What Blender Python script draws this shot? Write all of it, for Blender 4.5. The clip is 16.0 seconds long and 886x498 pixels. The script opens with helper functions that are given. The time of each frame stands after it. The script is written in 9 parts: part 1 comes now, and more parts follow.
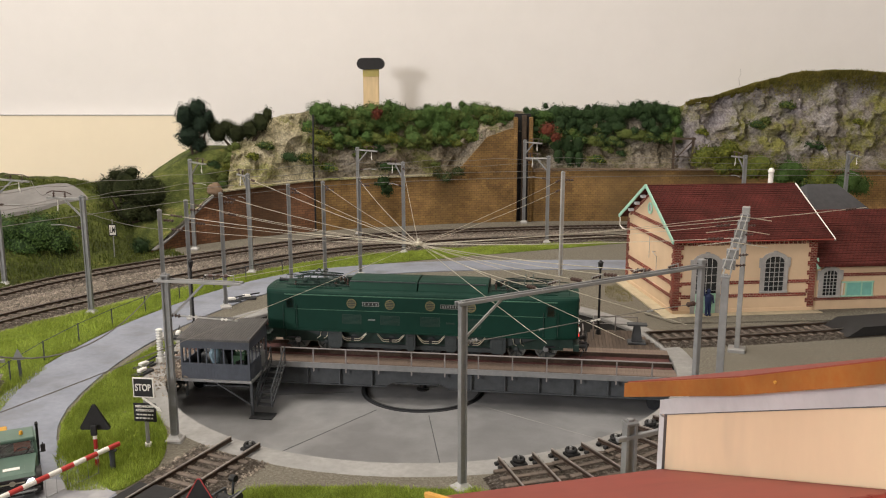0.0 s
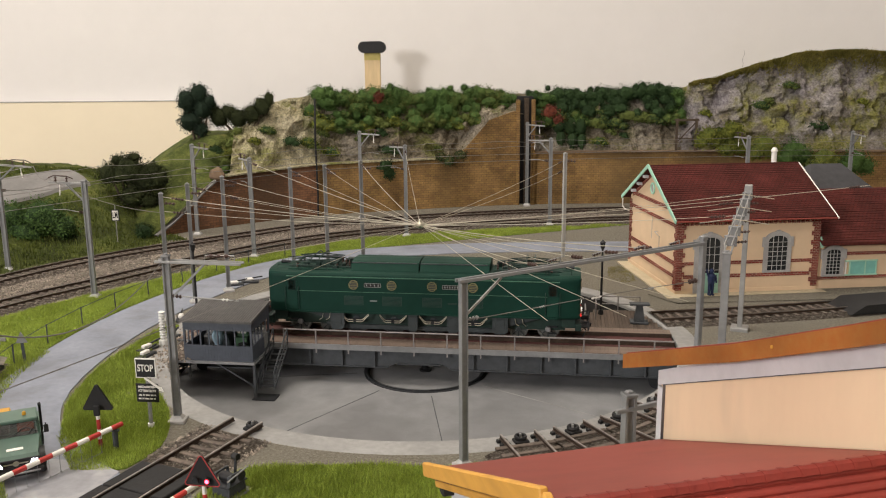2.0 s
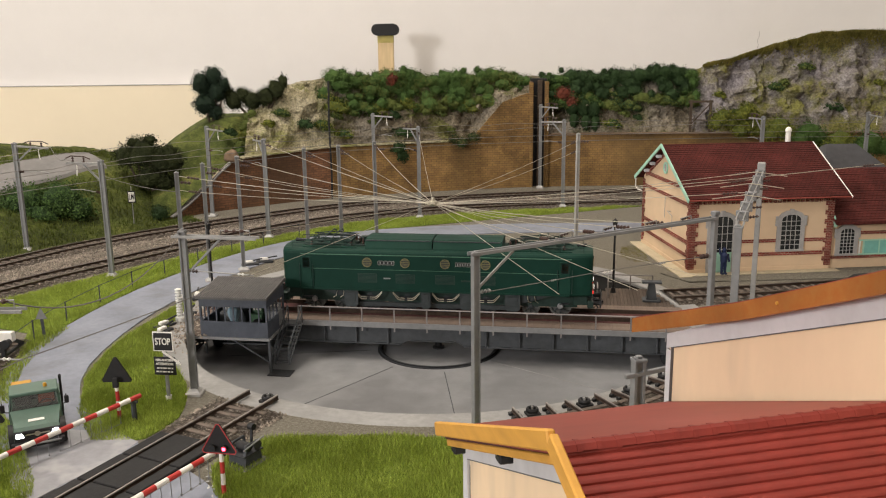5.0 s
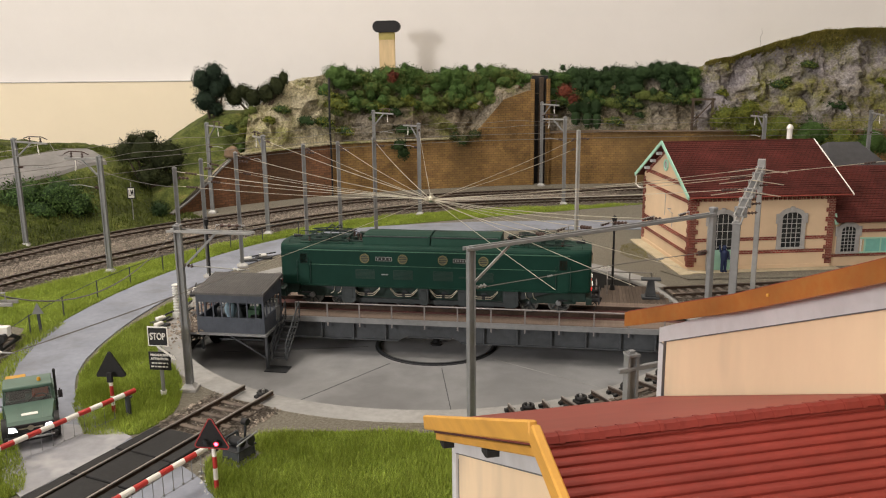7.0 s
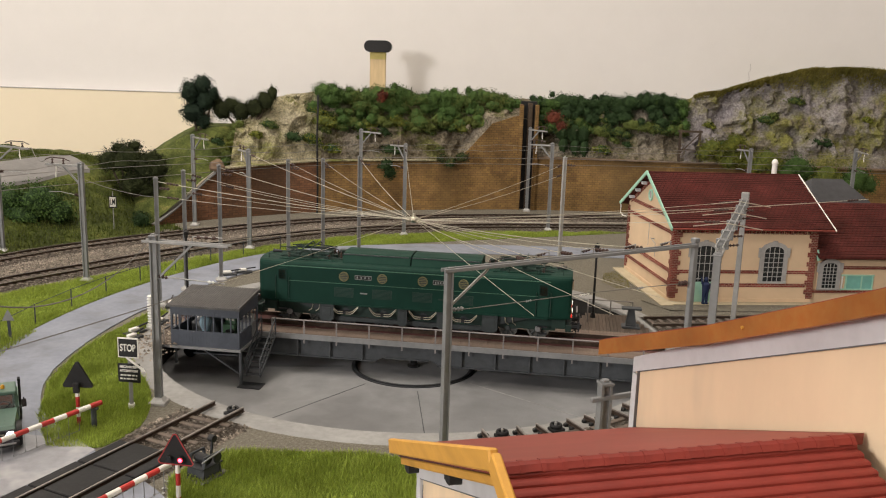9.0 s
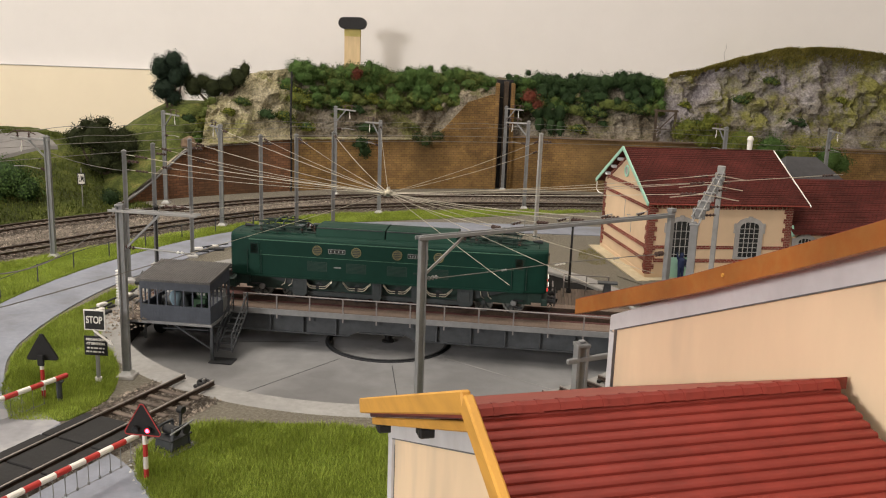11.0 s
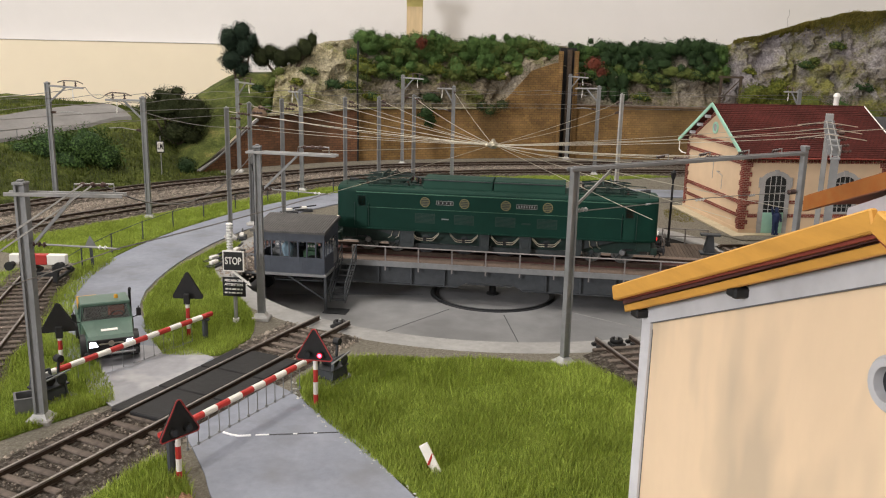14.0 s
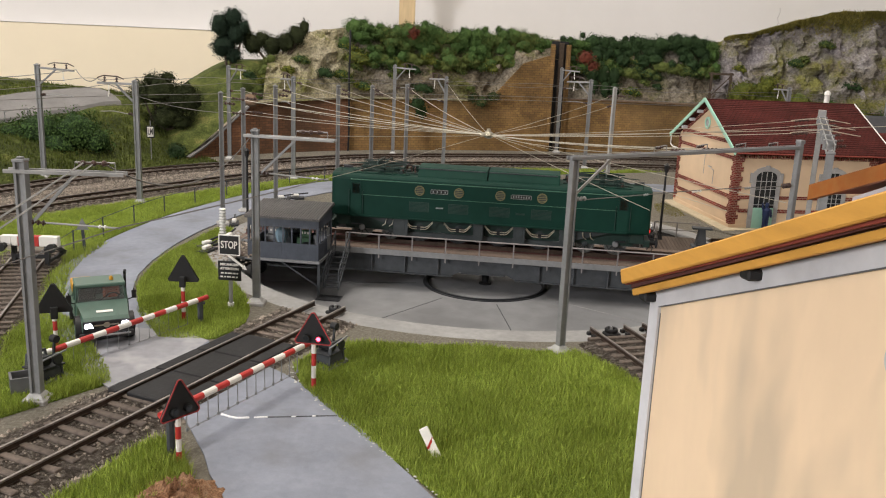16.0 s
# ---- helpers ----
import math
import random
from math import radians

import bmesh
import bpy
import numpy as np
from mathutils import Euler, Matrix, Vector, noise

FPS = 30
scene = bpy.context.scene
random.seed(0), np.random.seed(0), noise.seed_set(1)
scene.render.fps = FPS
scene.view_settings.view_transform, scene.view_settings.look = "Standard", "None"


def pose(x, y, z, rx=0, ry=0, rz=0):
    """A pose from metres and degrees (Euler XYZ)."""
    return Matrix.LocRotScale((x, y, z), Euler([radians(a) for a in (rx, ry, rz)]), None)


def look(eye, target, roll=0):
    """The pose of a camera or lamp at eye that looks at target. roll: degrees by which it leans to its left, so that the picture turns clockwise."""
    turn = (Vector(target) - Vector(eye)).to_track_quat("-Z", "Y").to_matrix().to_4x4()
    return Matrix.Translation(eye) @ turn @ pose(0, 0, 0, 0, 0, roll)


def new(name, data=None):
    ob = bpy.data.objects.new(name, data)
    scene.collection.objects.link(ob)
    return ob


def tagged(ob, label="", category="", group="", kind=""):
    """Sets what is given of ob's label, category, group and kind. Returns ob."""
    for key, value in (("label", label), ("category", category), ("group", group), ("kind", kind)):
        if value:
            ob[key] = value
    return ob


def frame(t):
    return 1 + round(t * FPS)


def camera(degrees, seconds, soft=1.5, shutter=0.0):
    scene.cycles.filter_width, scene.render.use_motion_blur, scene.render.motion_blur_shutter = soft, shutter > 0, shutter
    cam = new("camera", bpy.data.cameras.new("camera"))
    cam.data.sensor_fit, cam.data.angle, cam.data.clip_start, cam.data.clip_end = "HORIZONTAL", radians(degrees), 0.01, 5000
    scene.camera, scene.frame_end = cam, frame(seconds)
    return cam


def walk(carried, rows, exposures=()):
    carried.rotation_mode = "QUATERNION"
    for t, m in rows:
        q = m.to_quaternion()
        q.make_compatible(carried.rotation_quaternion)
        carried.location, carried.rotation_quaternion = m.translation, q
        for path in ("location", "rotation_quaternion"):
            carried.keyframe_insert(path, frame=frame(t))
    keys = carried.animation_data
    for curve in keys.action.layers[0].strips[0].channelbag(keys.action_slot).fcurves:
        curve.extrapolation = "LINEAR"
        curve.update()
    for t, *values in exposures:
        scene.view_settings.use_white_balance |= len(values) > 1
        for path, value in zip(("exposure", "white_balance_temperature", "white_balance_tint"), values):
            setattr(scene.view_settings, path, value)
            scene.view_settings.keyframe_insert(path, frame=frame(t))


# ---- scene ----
cam = camera(54.51, 16.0, soft=1.1)
PATH = [
    (0, (0.0161, -0.5445, 0.177), (0.0146, 1.4166, -0.212), -0.0),
    (0.5, (0.0181, -0.5446, 0.175), (0.0116, 1.4137, -0.23), -0.1),
    (1, (0.0211, -0.5436, 0.174), (0.0146, 1.4116, -0.244), -0.2),
    (1.5, (0.0201, -0.5446, 0.174), (0.0085, 1.4107, -0.249), -0.5),
    (2, (0.0181, -0.5446, 0.173), (0.0055, 1.4107, -0.246), -0.5),
    (2.5, (0.02, -0.5456, 0.172), (0.0075, 1.4097, -0.246), -0.6),
    (3, (0.02, -0.5466, 0.17), (-0.0015, 1.4078, -0.253), -0.6),
    (3.5, (0.019, -0.5476, 0.17), (-0.0065, 1.4069, -0.255), -0.6),
    (4, (0.018, -0.5496, 0.17), (-0.0126, 1.4019, -0.266), -0.7),
    (6.5, (0.021, -0.5486, 0.165), (-0.0366, 1.3982, -0.287), -0.6),
    (7, (0.022, -0.5476, 0.166), (-0.0306, 1.4002, -0.285), -0.6),
    (7.5, (0.023, -0.5476, 0.166), (-0.0216, 1.401, -0.283), -0.4),
    (8, (0.023, -0.5476, 0.165), (-0.0325, 1.4062, -0.26), 0.5),
    (8.5, (0.024, -0.5456, 0.165), (-0.0144, 1.414, -0.232), 1.3),
    (11, (0.0261, -0.5387, 0.156), (0.0616, 1.4141, -0.275), 2.1),
    (11.5, (0.0221, -0.5376, 0.152), (0.0766, 1.4149, -0.281), 2.2),
    (12, (0.0071, -0.5384, 0.144), (0.0506, 1.4152, -0.285), 2.0),
    (12.5, (-0.0029, -0.5393, 0.141), (0.0275, 1.4095, -0.307), 1.4),
    (13, (-0.0149, -0.5412, 0.136), (-0.0256, 1.4001, -0.344), 0.8),
    (13.5, (-0.0209, -0.5441, 0.133), (-0.0496, 1.3984, -0.343), 1.0),
    (14, (-0.027, -0.545, 0.132), (-0.0386, 1.4023, -0.326), 1.3),
    (14.5, (-0.0319, -0.544, 0.128), (-0.0346, 1.4002, -0.339), 1.5),
    (15, (-0.034, -0.5449, 0.128), (-0.0366, 1.4002, -0.337), 1.8),
    (15.5, (-0.035, -0.5459, 0.128), (-0.0246, 1.4001, -0.332), 2.3),
    (16, (-0.033, -0.546, 0.129), (-0.0066, 1.3979, -0.342), 2.5),
]
walk(cam, [(t, look(eye, target, roll)) for t, eye, target, roll in PATH],
     [(0, 0.08, 6500, 10), (5, 0.07, 6560, 10), (8.5, 0.04, 6600, 10), (11, 0.05, 6600, 10), (12.5, 0.06, 6400, 10), (13.2, 0.07, 6300, 10), (16, 0.07, 6250, 10)])

# light ------------------------------------------------------
U = 0.01  # lengths below are in centimetres


def world_light():
    w = bpy.data.worlds.new("room_world")
    w.use_nodes = True
    bg = w.node_tree.nodes["Background"]
    bg.inputs["Color"].default_value = (1.0, 0.93, 0.84, 1)
    bg.inputs["Strength"].default_value = 0.005
    scene.world = w


world_light()


def area_lamp(name, eye, target, size, watts, colour, size_y=None):
    d = bpy.data.lights.new(name, "AREA")
    d.shape = "RECTANGLE"
    d.size, d.size_y = size, size_y or size
    d.energy, d.color = watts, colour
    ob = new(name, d)
    ob.matrix_world = look(eye, target)
    return ob


# ceiling luminaires of the room and a window at the viewer's back, to the left
area_lamp("ceiling_lamp_light", (-0.32, 0.08, 1.38), (-0.32, 0.08, 0), 0.45, 14.0, (1.0, 0.905, 0.785), 0.45)
area_lamp("ceiling_lamp_light", (0.30, -1.05, 1.38), (0.30, -1.05, 0), 0.45, 5.5, (1.0, 0.905, 0.785), 0.45)
area_lamp("window_light", (-1.74, -1.75, 0.68), (-0.1, -0.1, 0.08), 0.42, 33.0, (1.0, 0.955, 0.925), 0.42)


# materials ------------------------------------------------------------------
def mat(name, col, rough=0.6, metal=0.0, var=0.15, scale=2.0, bump=0.0, col2=None, big=0.15, spec=0.4, smudge=None, rnd=0.0, emit=0.0, stretch=(1, 1, 1), bias=0.5, island=0.0):
    m = bpy.data.materials.new(name)
    m.use_nodes = True
    nt = m.node_tree
    L = nt.links
    b = nt.nodes["Principled BSDF"]
    b.inputs["Roughness"].default_value = rough
    b.inputs["Metallic"].default_value = metal
    b.inputs["Specular IOR Level"].default_value = spec
    tc = nt.nodes.new("ShaderNodeTexCoord")
    mp = nt.nodes.new("ShaderNodeMapping")
    mp.inputs["Scale"].default_value = tuple(100.0 * s for s in stretch)
    L.new(tc.outputs["Object"], mp.inputs["Vector"])
    n1 = nt.nodes.new("ShaderNodeTexNoise")
    n1.inputs["Scale"].default_value = scale
    n1.inputs["Detail"].default_value = 6
    n1.inputs["Roughness"].default_value = 0.65
    L.new(mp.outputs["Vector"], n1.inputs["Vector"])
    n2 = nt.nodes.new("ShaderNodeTexNoise")
    n2.inputs["Scale"].default_value = scale * 0.13
    n2.inputs["Detail"].default_value = 4
    L.new(mp.outputs["Vector"], n2.inputs["Vector"])
    ramp = nt.nodes.new("ShaderNodeValToRGB")
    c2 = col2 or tuple(min(1.0, c * (1 + var)) for c in col)
    c1 = tuple(c * (1 - var) for c in col)
    ramp.color_ramp.elements[0].position = bias - 0.22
    ramp.color_ramp.elements[1].position = bias + 0.22
    ramp.color_ramp.elements[0].color = (*c1, 1)
    ramp.color_ramp.elements[1].color = (*c2, 1)
    L.new(n1.outputs["Fac"], ramp.inputs["Fac"])
    hsv = nt.nodes.new("ShaderNodeHueSaturation")
    mr = nt.nodes.new("ShaderNodeMapRange")
    mr.inputs["From Min"].default_value, mr.inputs["From Max"].default_value = 0.3, 0.7
    mr.inputs["To Min"].default_value, mr.inputs["To Max"].default_value = 1 - big, 1 + big
    L.new(n2.outputs["Fac"], mr.inputs["Value"])
    L.new(ramp.outputs["Color"], hsv.inputs["Color"])
    val = mr.outputs["Result"]
    if rnd or island:
        if rnd:
            info = nt.nodes.new("ShaderNodeObjectInfo")
            src = info.outputs["Random"]
        else:
            info = nt.nodes.new("ShaderNodeNewGeometry")
            src = info.outputs["Random Per Island"]
        k = rnd or island
        mr2 = nt.nodes.new("ShaderNodeMapRange")
        mr2.inputs["To Min"].default_value, mr2.inputs["To Max"].default_value = 1 - k, 1 + k
        L.new(src, mr2.inputs["Value"])
        mul = nt.nodes.new("ShaderNodeMath")
        mul.operation = "MULTIPLY"
        L.new(val, mul.inputs[0])
        L.new(mr2.outputs["Result"], mul.inputs[1])
        val = mul.outputs[0]
    L.new(val, hsv.inputs["Value"])
    out = hsv.outputs["Color"]
    if smudge:
        n4 = nt.nodes.new("ShaderNodeTexNoise")
        n4.inputs["Scale"].default_value = smudge[1]
        n4.inputs["Detail"].default_value = 3
        L.new(mp.outputs["Vector"], n4.inputs["Vector"])
        r4 = nt.nodes.new("ShaderNodeMapRange")
        r4.inputs["From Min"].default_value, r4.inputs["From Max"].default_value = smudge[2], smudge[2] + 0.16
        r4.inputs["To Max"].default_value = smudge[3]
        L.new(n4.outputs["Fac"], r4.inputs["Value"])
        mx = nt.nodes.new("ShaderNodeMix")
        mx.data_type = "RGBA"
        L.new(r4.outputs["Result"], mx.inputs["Factor"])
        L.new(out, mx.inputs["A"])
        mx.inputs["B"].default_value = (*smudge[0], 1)
        out = mx.outputs["Result"]
    L.new(out, b.inputs["Base Color"])
    if bump:
        bp = nt.nodes.new("ShaderNodeBump")
        bp.inputs["Strength"].default_value = min(1.0, bump)
        bp.inputs["Distance"].default_value = 0.0006
        L.new(n1.outputs["Fac"], bp.inputs["Height"])
        L.new(bp.outputs["Normal"], b.inputs["Normal"])
    if emit:
        b.inputs["Emission Color"].default_value = (*col, 1)
        b.inputs["Emission Strength"].default_value = emit
    return m


def brick_mat(name, col, col2, mortar, bw, bh, mortar_size=0.03, rough=0.85, axes="xz", stain=None):
    """Brick courses in centimetres on an upright face."""
    m = bpy.data.materials.new(name)
    m.use_nodes = True
    nt = m.node_tree
    L = nt.links
    b = nt.nodes["Principled BSDF"]
    b.inputs["Roughness"].default_value = rough
    b.inputs["Specular IOR Level"].default_value = 0.15
    tc = nt.nodes.new("ShaderNodeTexCoord")
    sep = nt.nodes.new("ShaderNodeSeparateXYZ")
    com = nt.nodes.new("ShaderNodeCombineXYZ")
    L.new(tc.outputs["Object"], sep.inputs[0])
    L.new(sep.outputs[axes[0].upper()], com.inputs["X"])
    L.new(sep.outputs[axes[1].upper()], com.inputs["Y"])
    br = nt.nodes.new("ShaderNodeTexBrick")
    br.inputs["Scale"].default_value = 100.0
    br.inputs["Brick Width"].default_value = bw
    br.inputs["Row Height"].default_value = bh
    br.inputs["Mortar Size"].default_value = mortar_size
    br.inputs["Mortar Smooth"].default_value = 0.3
    br.inputs["Color1"].default_value = (*col, 1)
    br.inputs["Color2"].default_value = (*col2, 1)
    br.inputs["Mortar"].default_value = (*mortar, 1)
    L.new(com.outputs[0], br.inputs["Vector"])
    n = nt.nodes.new("ShaderNodeTexNoise")
    n.inputs["Scale"].default_value = 22.0
    n.inputs["Detail"].default_value = 8
    n.inputs["Roughness"].default_value = 0.7
    L.new(tc.outputs["Object"], n.inputs["Vector"])
    mr = nt.nodes.new("ShaderNodeMapRange")
    mr.inputs["From Min"].default_value, mr.inputs["From Max"].default_value = 0.3, 0.7
    mr.inputs["To Min"].default_value, mr.inputs["To Max"].default_value = 0.5, 1.5
    L.new(n.outputs["Fac"], mr.inputs["Value"])
    hsv = nt.nodes.new("ShaderNodeHueSaturation")
    L.new(br.outputs["Color"], hsv.inputs["Color"])
    out = hsv.outputs["Color"]
    if not stain:
        L.new(mr.outputs["Result"], hsv.inputs["Value"])
    else:
        mb = nt.nodes.new("ShaderNodeMapping")
        mb.inputs["Scale"].default_value = (1, 1, 0.6)
        L.new(tc.outputs["Object"], mb.inputs["Vector"])
        nb = nt.nodes.new("ShaderNodeTexNoise")
        nb.inputs["Scale"].default_value = 13.0
        nb.inputs["Detail"].default_value = 3
        L.new(mb.outputs["Vector"], nb.inputs["Vector"])
        rb = nt.nodes.new("ShaderNodeMapRange")
        rb.inputs["From Min"].default_value, rb.inputs["From Max"].default_value = 0.32, 0.68
        rb.inputs["To Min"].default_value, rb.inputs["To Max"].default_value = 0.68, 1.32
        L.new(nb.outputs["Fac"], rb.inputs["Value"])
        mu = nt.nodes.new("ShaderNodeMath")
        mu.operation = "MULTIPLY"
        L.new(mr.outputs["Result"], mu.inputs[0])
        L.new(rb.outputs["Result"], mu.inputs[1])
        L.new(mu.outputs["Value"], hsv.inputs["Value"])
        n3 = nt.nodes.new("ShaderNodeTexNoise")
        n3.inputs["Scale"].default_value = 9.0
        n3.inputs["Detail"].default_value = 5
        mp = nt.nodes.new("ShaderNodeMapping")
        mp.inputs["Scale"].default_value = (1, 1, 0.35)
        L.new(tc.outputs["Object"], mp.inputs["Vector"])
        L.new(mp.outputs["Vector"], n3.inputs["Vector"])
        rp = nt.nodes.new("ShaderNodeValToRGB")
        rp.color_ramp.elements[0].position, rp.color_ramp.elements[1].position = 0.48, 0.68
        mix = nt.nodes.new("ShaderNodeMix")
        mix.data_type = "RGBA"
        L.new(n3.outputs["Fac"], rp.inputs["Fac"])
        L.new(rp.outputs["Color"], mix.inputs["Factor"])
        L.new(out, mix.inputs["A"])
        mix.inputs["B"].default_value = (*stain, 1)
        out = mix.outputs["Result"]
    L.new(out, b.inputs["Base Color"])
    bp = nt.nodes.new("ShaderNodeBump")
    bp.inputs["Strength"].default_value = 0.6
    bp.inputs["Distance"].default_value = 0.0004
    bp.invert = True
    L.new(br.outputs["Fac"], bp.inputs["Height"])
    L.new(bp.outputs["Normal"], b.inputs["Normal"])
    return m


def terrain_mat(name, low, high, third, scale=0.35, bump=0.8, pos=(0.42, 0.56, 0.66), rough=0.95, moss=None, moss_at=0.55, relief=0.0, tint=None):
    """Three tones broken into patches, with fine speckle and relief."""
    m = bpy.data.materials.new(name)
    m.use_nodes = True
    nt = m.node_tree
    L = nt.links
    b = nt.nodes["Principled BSDF"]
    b.inputs["Roughness"].default_value = rough
    b.inputs["Specular IOR Level"].default_value = 0.2
    tc = nt.nodes.new("ShaderNodeTexCoord")
    mp = nt.nodes.new("ShaderNodeMapping")
    mp.inputs["Scale"].default_value = (100, 100, 100)
    L.new(tc.outputs["Object"], mp.inputs["Vector"])
    n1 = nt.nodes.new("ShaderNodeTexNoise")
    n1.inputs["Scale"].default_value = scale
    n1.inputs["Detail"].default_value = 9
    n1.inputs["Roughness"].default_value = 0.68
    L.new(mp.outputs["Vector"], n1.inputs["Vector"])
    rp = nt.nodes.new("ShaderNodeValToRGB")
    e = rp.color_ramp.elements
    e[0].position, e[1].position = pos[0], pos[2]
    e[0].color, e[1].color = (*low, 1), (*third, 1)
    mid = e.new(pos[1])
    mid.color = (*high, 1)
    L.new(n1.outputs["Fac"], rp.inputs["Fac"])
    n2 = nt.nodes.new("ShaderNodeTexNoise")
    n2.inputs["Scale"].default_value = scale * 14
    n2.inputs["Detail"].default_value = 5
    L.new(mp.outputs["Vector"], n2.inputs["Vector"])
    mr = nt.nodes.new("ShaderNodeMapRange")
    mr.inputs["From Min"].default_value, mr.inputs["From Max"].default_value = 0.3, 0.7
    mr.inputs["To Min"].default_value, mr.inputs["To Max"].default_value = 0.6, 1.4
    L.new(n2.outputs["Fac"], mr.inputs["Value"])
    hsv = nt.nodes.new("ShaderNodeHueSaturation")
    col = rp.outputs["Color"]
    if moss:
        n3 = nt.nodes.new("ShaderNodeTexNoise")
        n3.inputs["Scale"].default_value = scale * 0.75
        n3.inputs["Detail"].default_value = 7
        n3.inputs["Roughness"].default_value = 0.72
        off = nt.nodes.new("ShaderNodeMapping")
        off.inputs["Location"].default_value = (13.1, 4.7, 2.2)
        L.new(mp.outputs["Vector"], off.inputs["Vector"])
        L.new(off.outputs["Vector"], n3.inputs["Vector"])
        r3 = nt.nodes.new("ShaderNodeValToRGB")
        r3.color_ramp.elements[0].position, r3.color_ramp.elements[1].position = moss_at - 0.04, moss_at + 0.05
        L.new(n3.outputs["Fac"], r3.inputs["Fac"])
        mix = nt.nodes.new("ShaderNodeMix")
        mix.data_type = "RGBA"
        L.new(r3.outputs["Color"], mix.inputs["Factor"])
        L.new(col, mix.inputs["A"])
        mix.inputs["B"].default_value = (*moss, 1)
        col = mix.outputs["Result"]
    if tint:
        n5 = nt.nodes.new("ShaderNodeTexNoise")
        n5.inputs["Scale"].default_value = scale * 0.45
        n5.inputs["Detail"].default_value = 6
        n5.inputs["Roughness"].default_value = 0.65
        of5 = nt.nodes.new("ShaderNodeMapping")
        of5.inputs["Location"].default_value = (31.7, 9.3, 5.1)
        L.new(mp.outputs["Vector"], of5.inputs["Vector"])
        L.new(of5.outputs["Vector"], n5.inputs["Vector"])
        r5 = nt.nodes.new("ShaderNodeMapRange")
        r5.inputs["From Min"].default_value, r5.inputs["From Max"].default_value = 0.46, 0.6
        r5.inputs["To Max"].default_value = 0.85
        L.new(n5.outputs["Fac"], r5.inputs["Value"])
        m5 = nt.nodes.new("ShaderNodeMix")
        m5.data_type = "RGBA"
        L.new(r5.outputs["Result"], m5.inputs["Factor"])
        L.new(col, m5.inputs["A"])
        m5.inputs["B"].default_value = (*tint, 1)
        col = m5.outputs["Result"]
    L.new(col, hsv.inputs["Color"])
    L.new(mr.outputs["Result"], hsv.inputs["Value"])
    L.new(hsv.outputs["Color"], b.inputs["Base Color"])
    bp = nt.nodes.new("ShaderNodeBump")
    bp.inputs["Strength"].default_value = bump
    bp.inputs["Distance"].default_value = 0.0015
    L.new(n2.outputs["Fac"], bp.inputs["Height"])
    if relief:
        n6 = nt.nodes.new("ShaderNodeTexVoronoi")
        n6.feature = "DISTANCE_TO_EDGE"
        n6.inputs["Scale"].default_value = scale * 2.6
        n7 = nt.nodes.new("ShaderNodeTexNoise")
        n7.inputs["Scale"].default_value = scale * 3
        n7.inputs["Detail"].default_value = 5
        L.new(mp.outputs["Vector"], n7.inputs["Vector"])
        ad = nt.nodes.new("ShaderNodeVectorMath")
        ad.operation = "MULTIPLY_ADD"
        ad.inputs[1].default_value = (3.0, 3.0, 3.0)
        L.new(n7.outputs["Color"], ad.inputs[0])
        L.new(mp.outputs["Vector"], ad.inputs[2])
        L.new(ad.outputs[0], n6.inputs["Vector"])
        rs = nt.nodes.new("ShaderNodeMapRange")
        rs.inputs["From Max"].default_value = 0.25
        L.new(n6.outputs["Distance"], rs.inputs["Value"])
        b2 = nt.nodes.new("ShaderNodeBump")
        b2.inputs["Strength"].default_value = relief
        b2.inputs["Distance"].default_value = 0.004
        L.new(rs.outputs["Result"], b2.inputs["Height"])
        L.new(bp.outputs["Normal"], b2.inputs["Normal"])
        L.new(b2.outputs["Normal"], b.inputs["Normal"])
    else:
        L.new(bp.outputs["Normal"], b.inputs["Normal"])
    return m


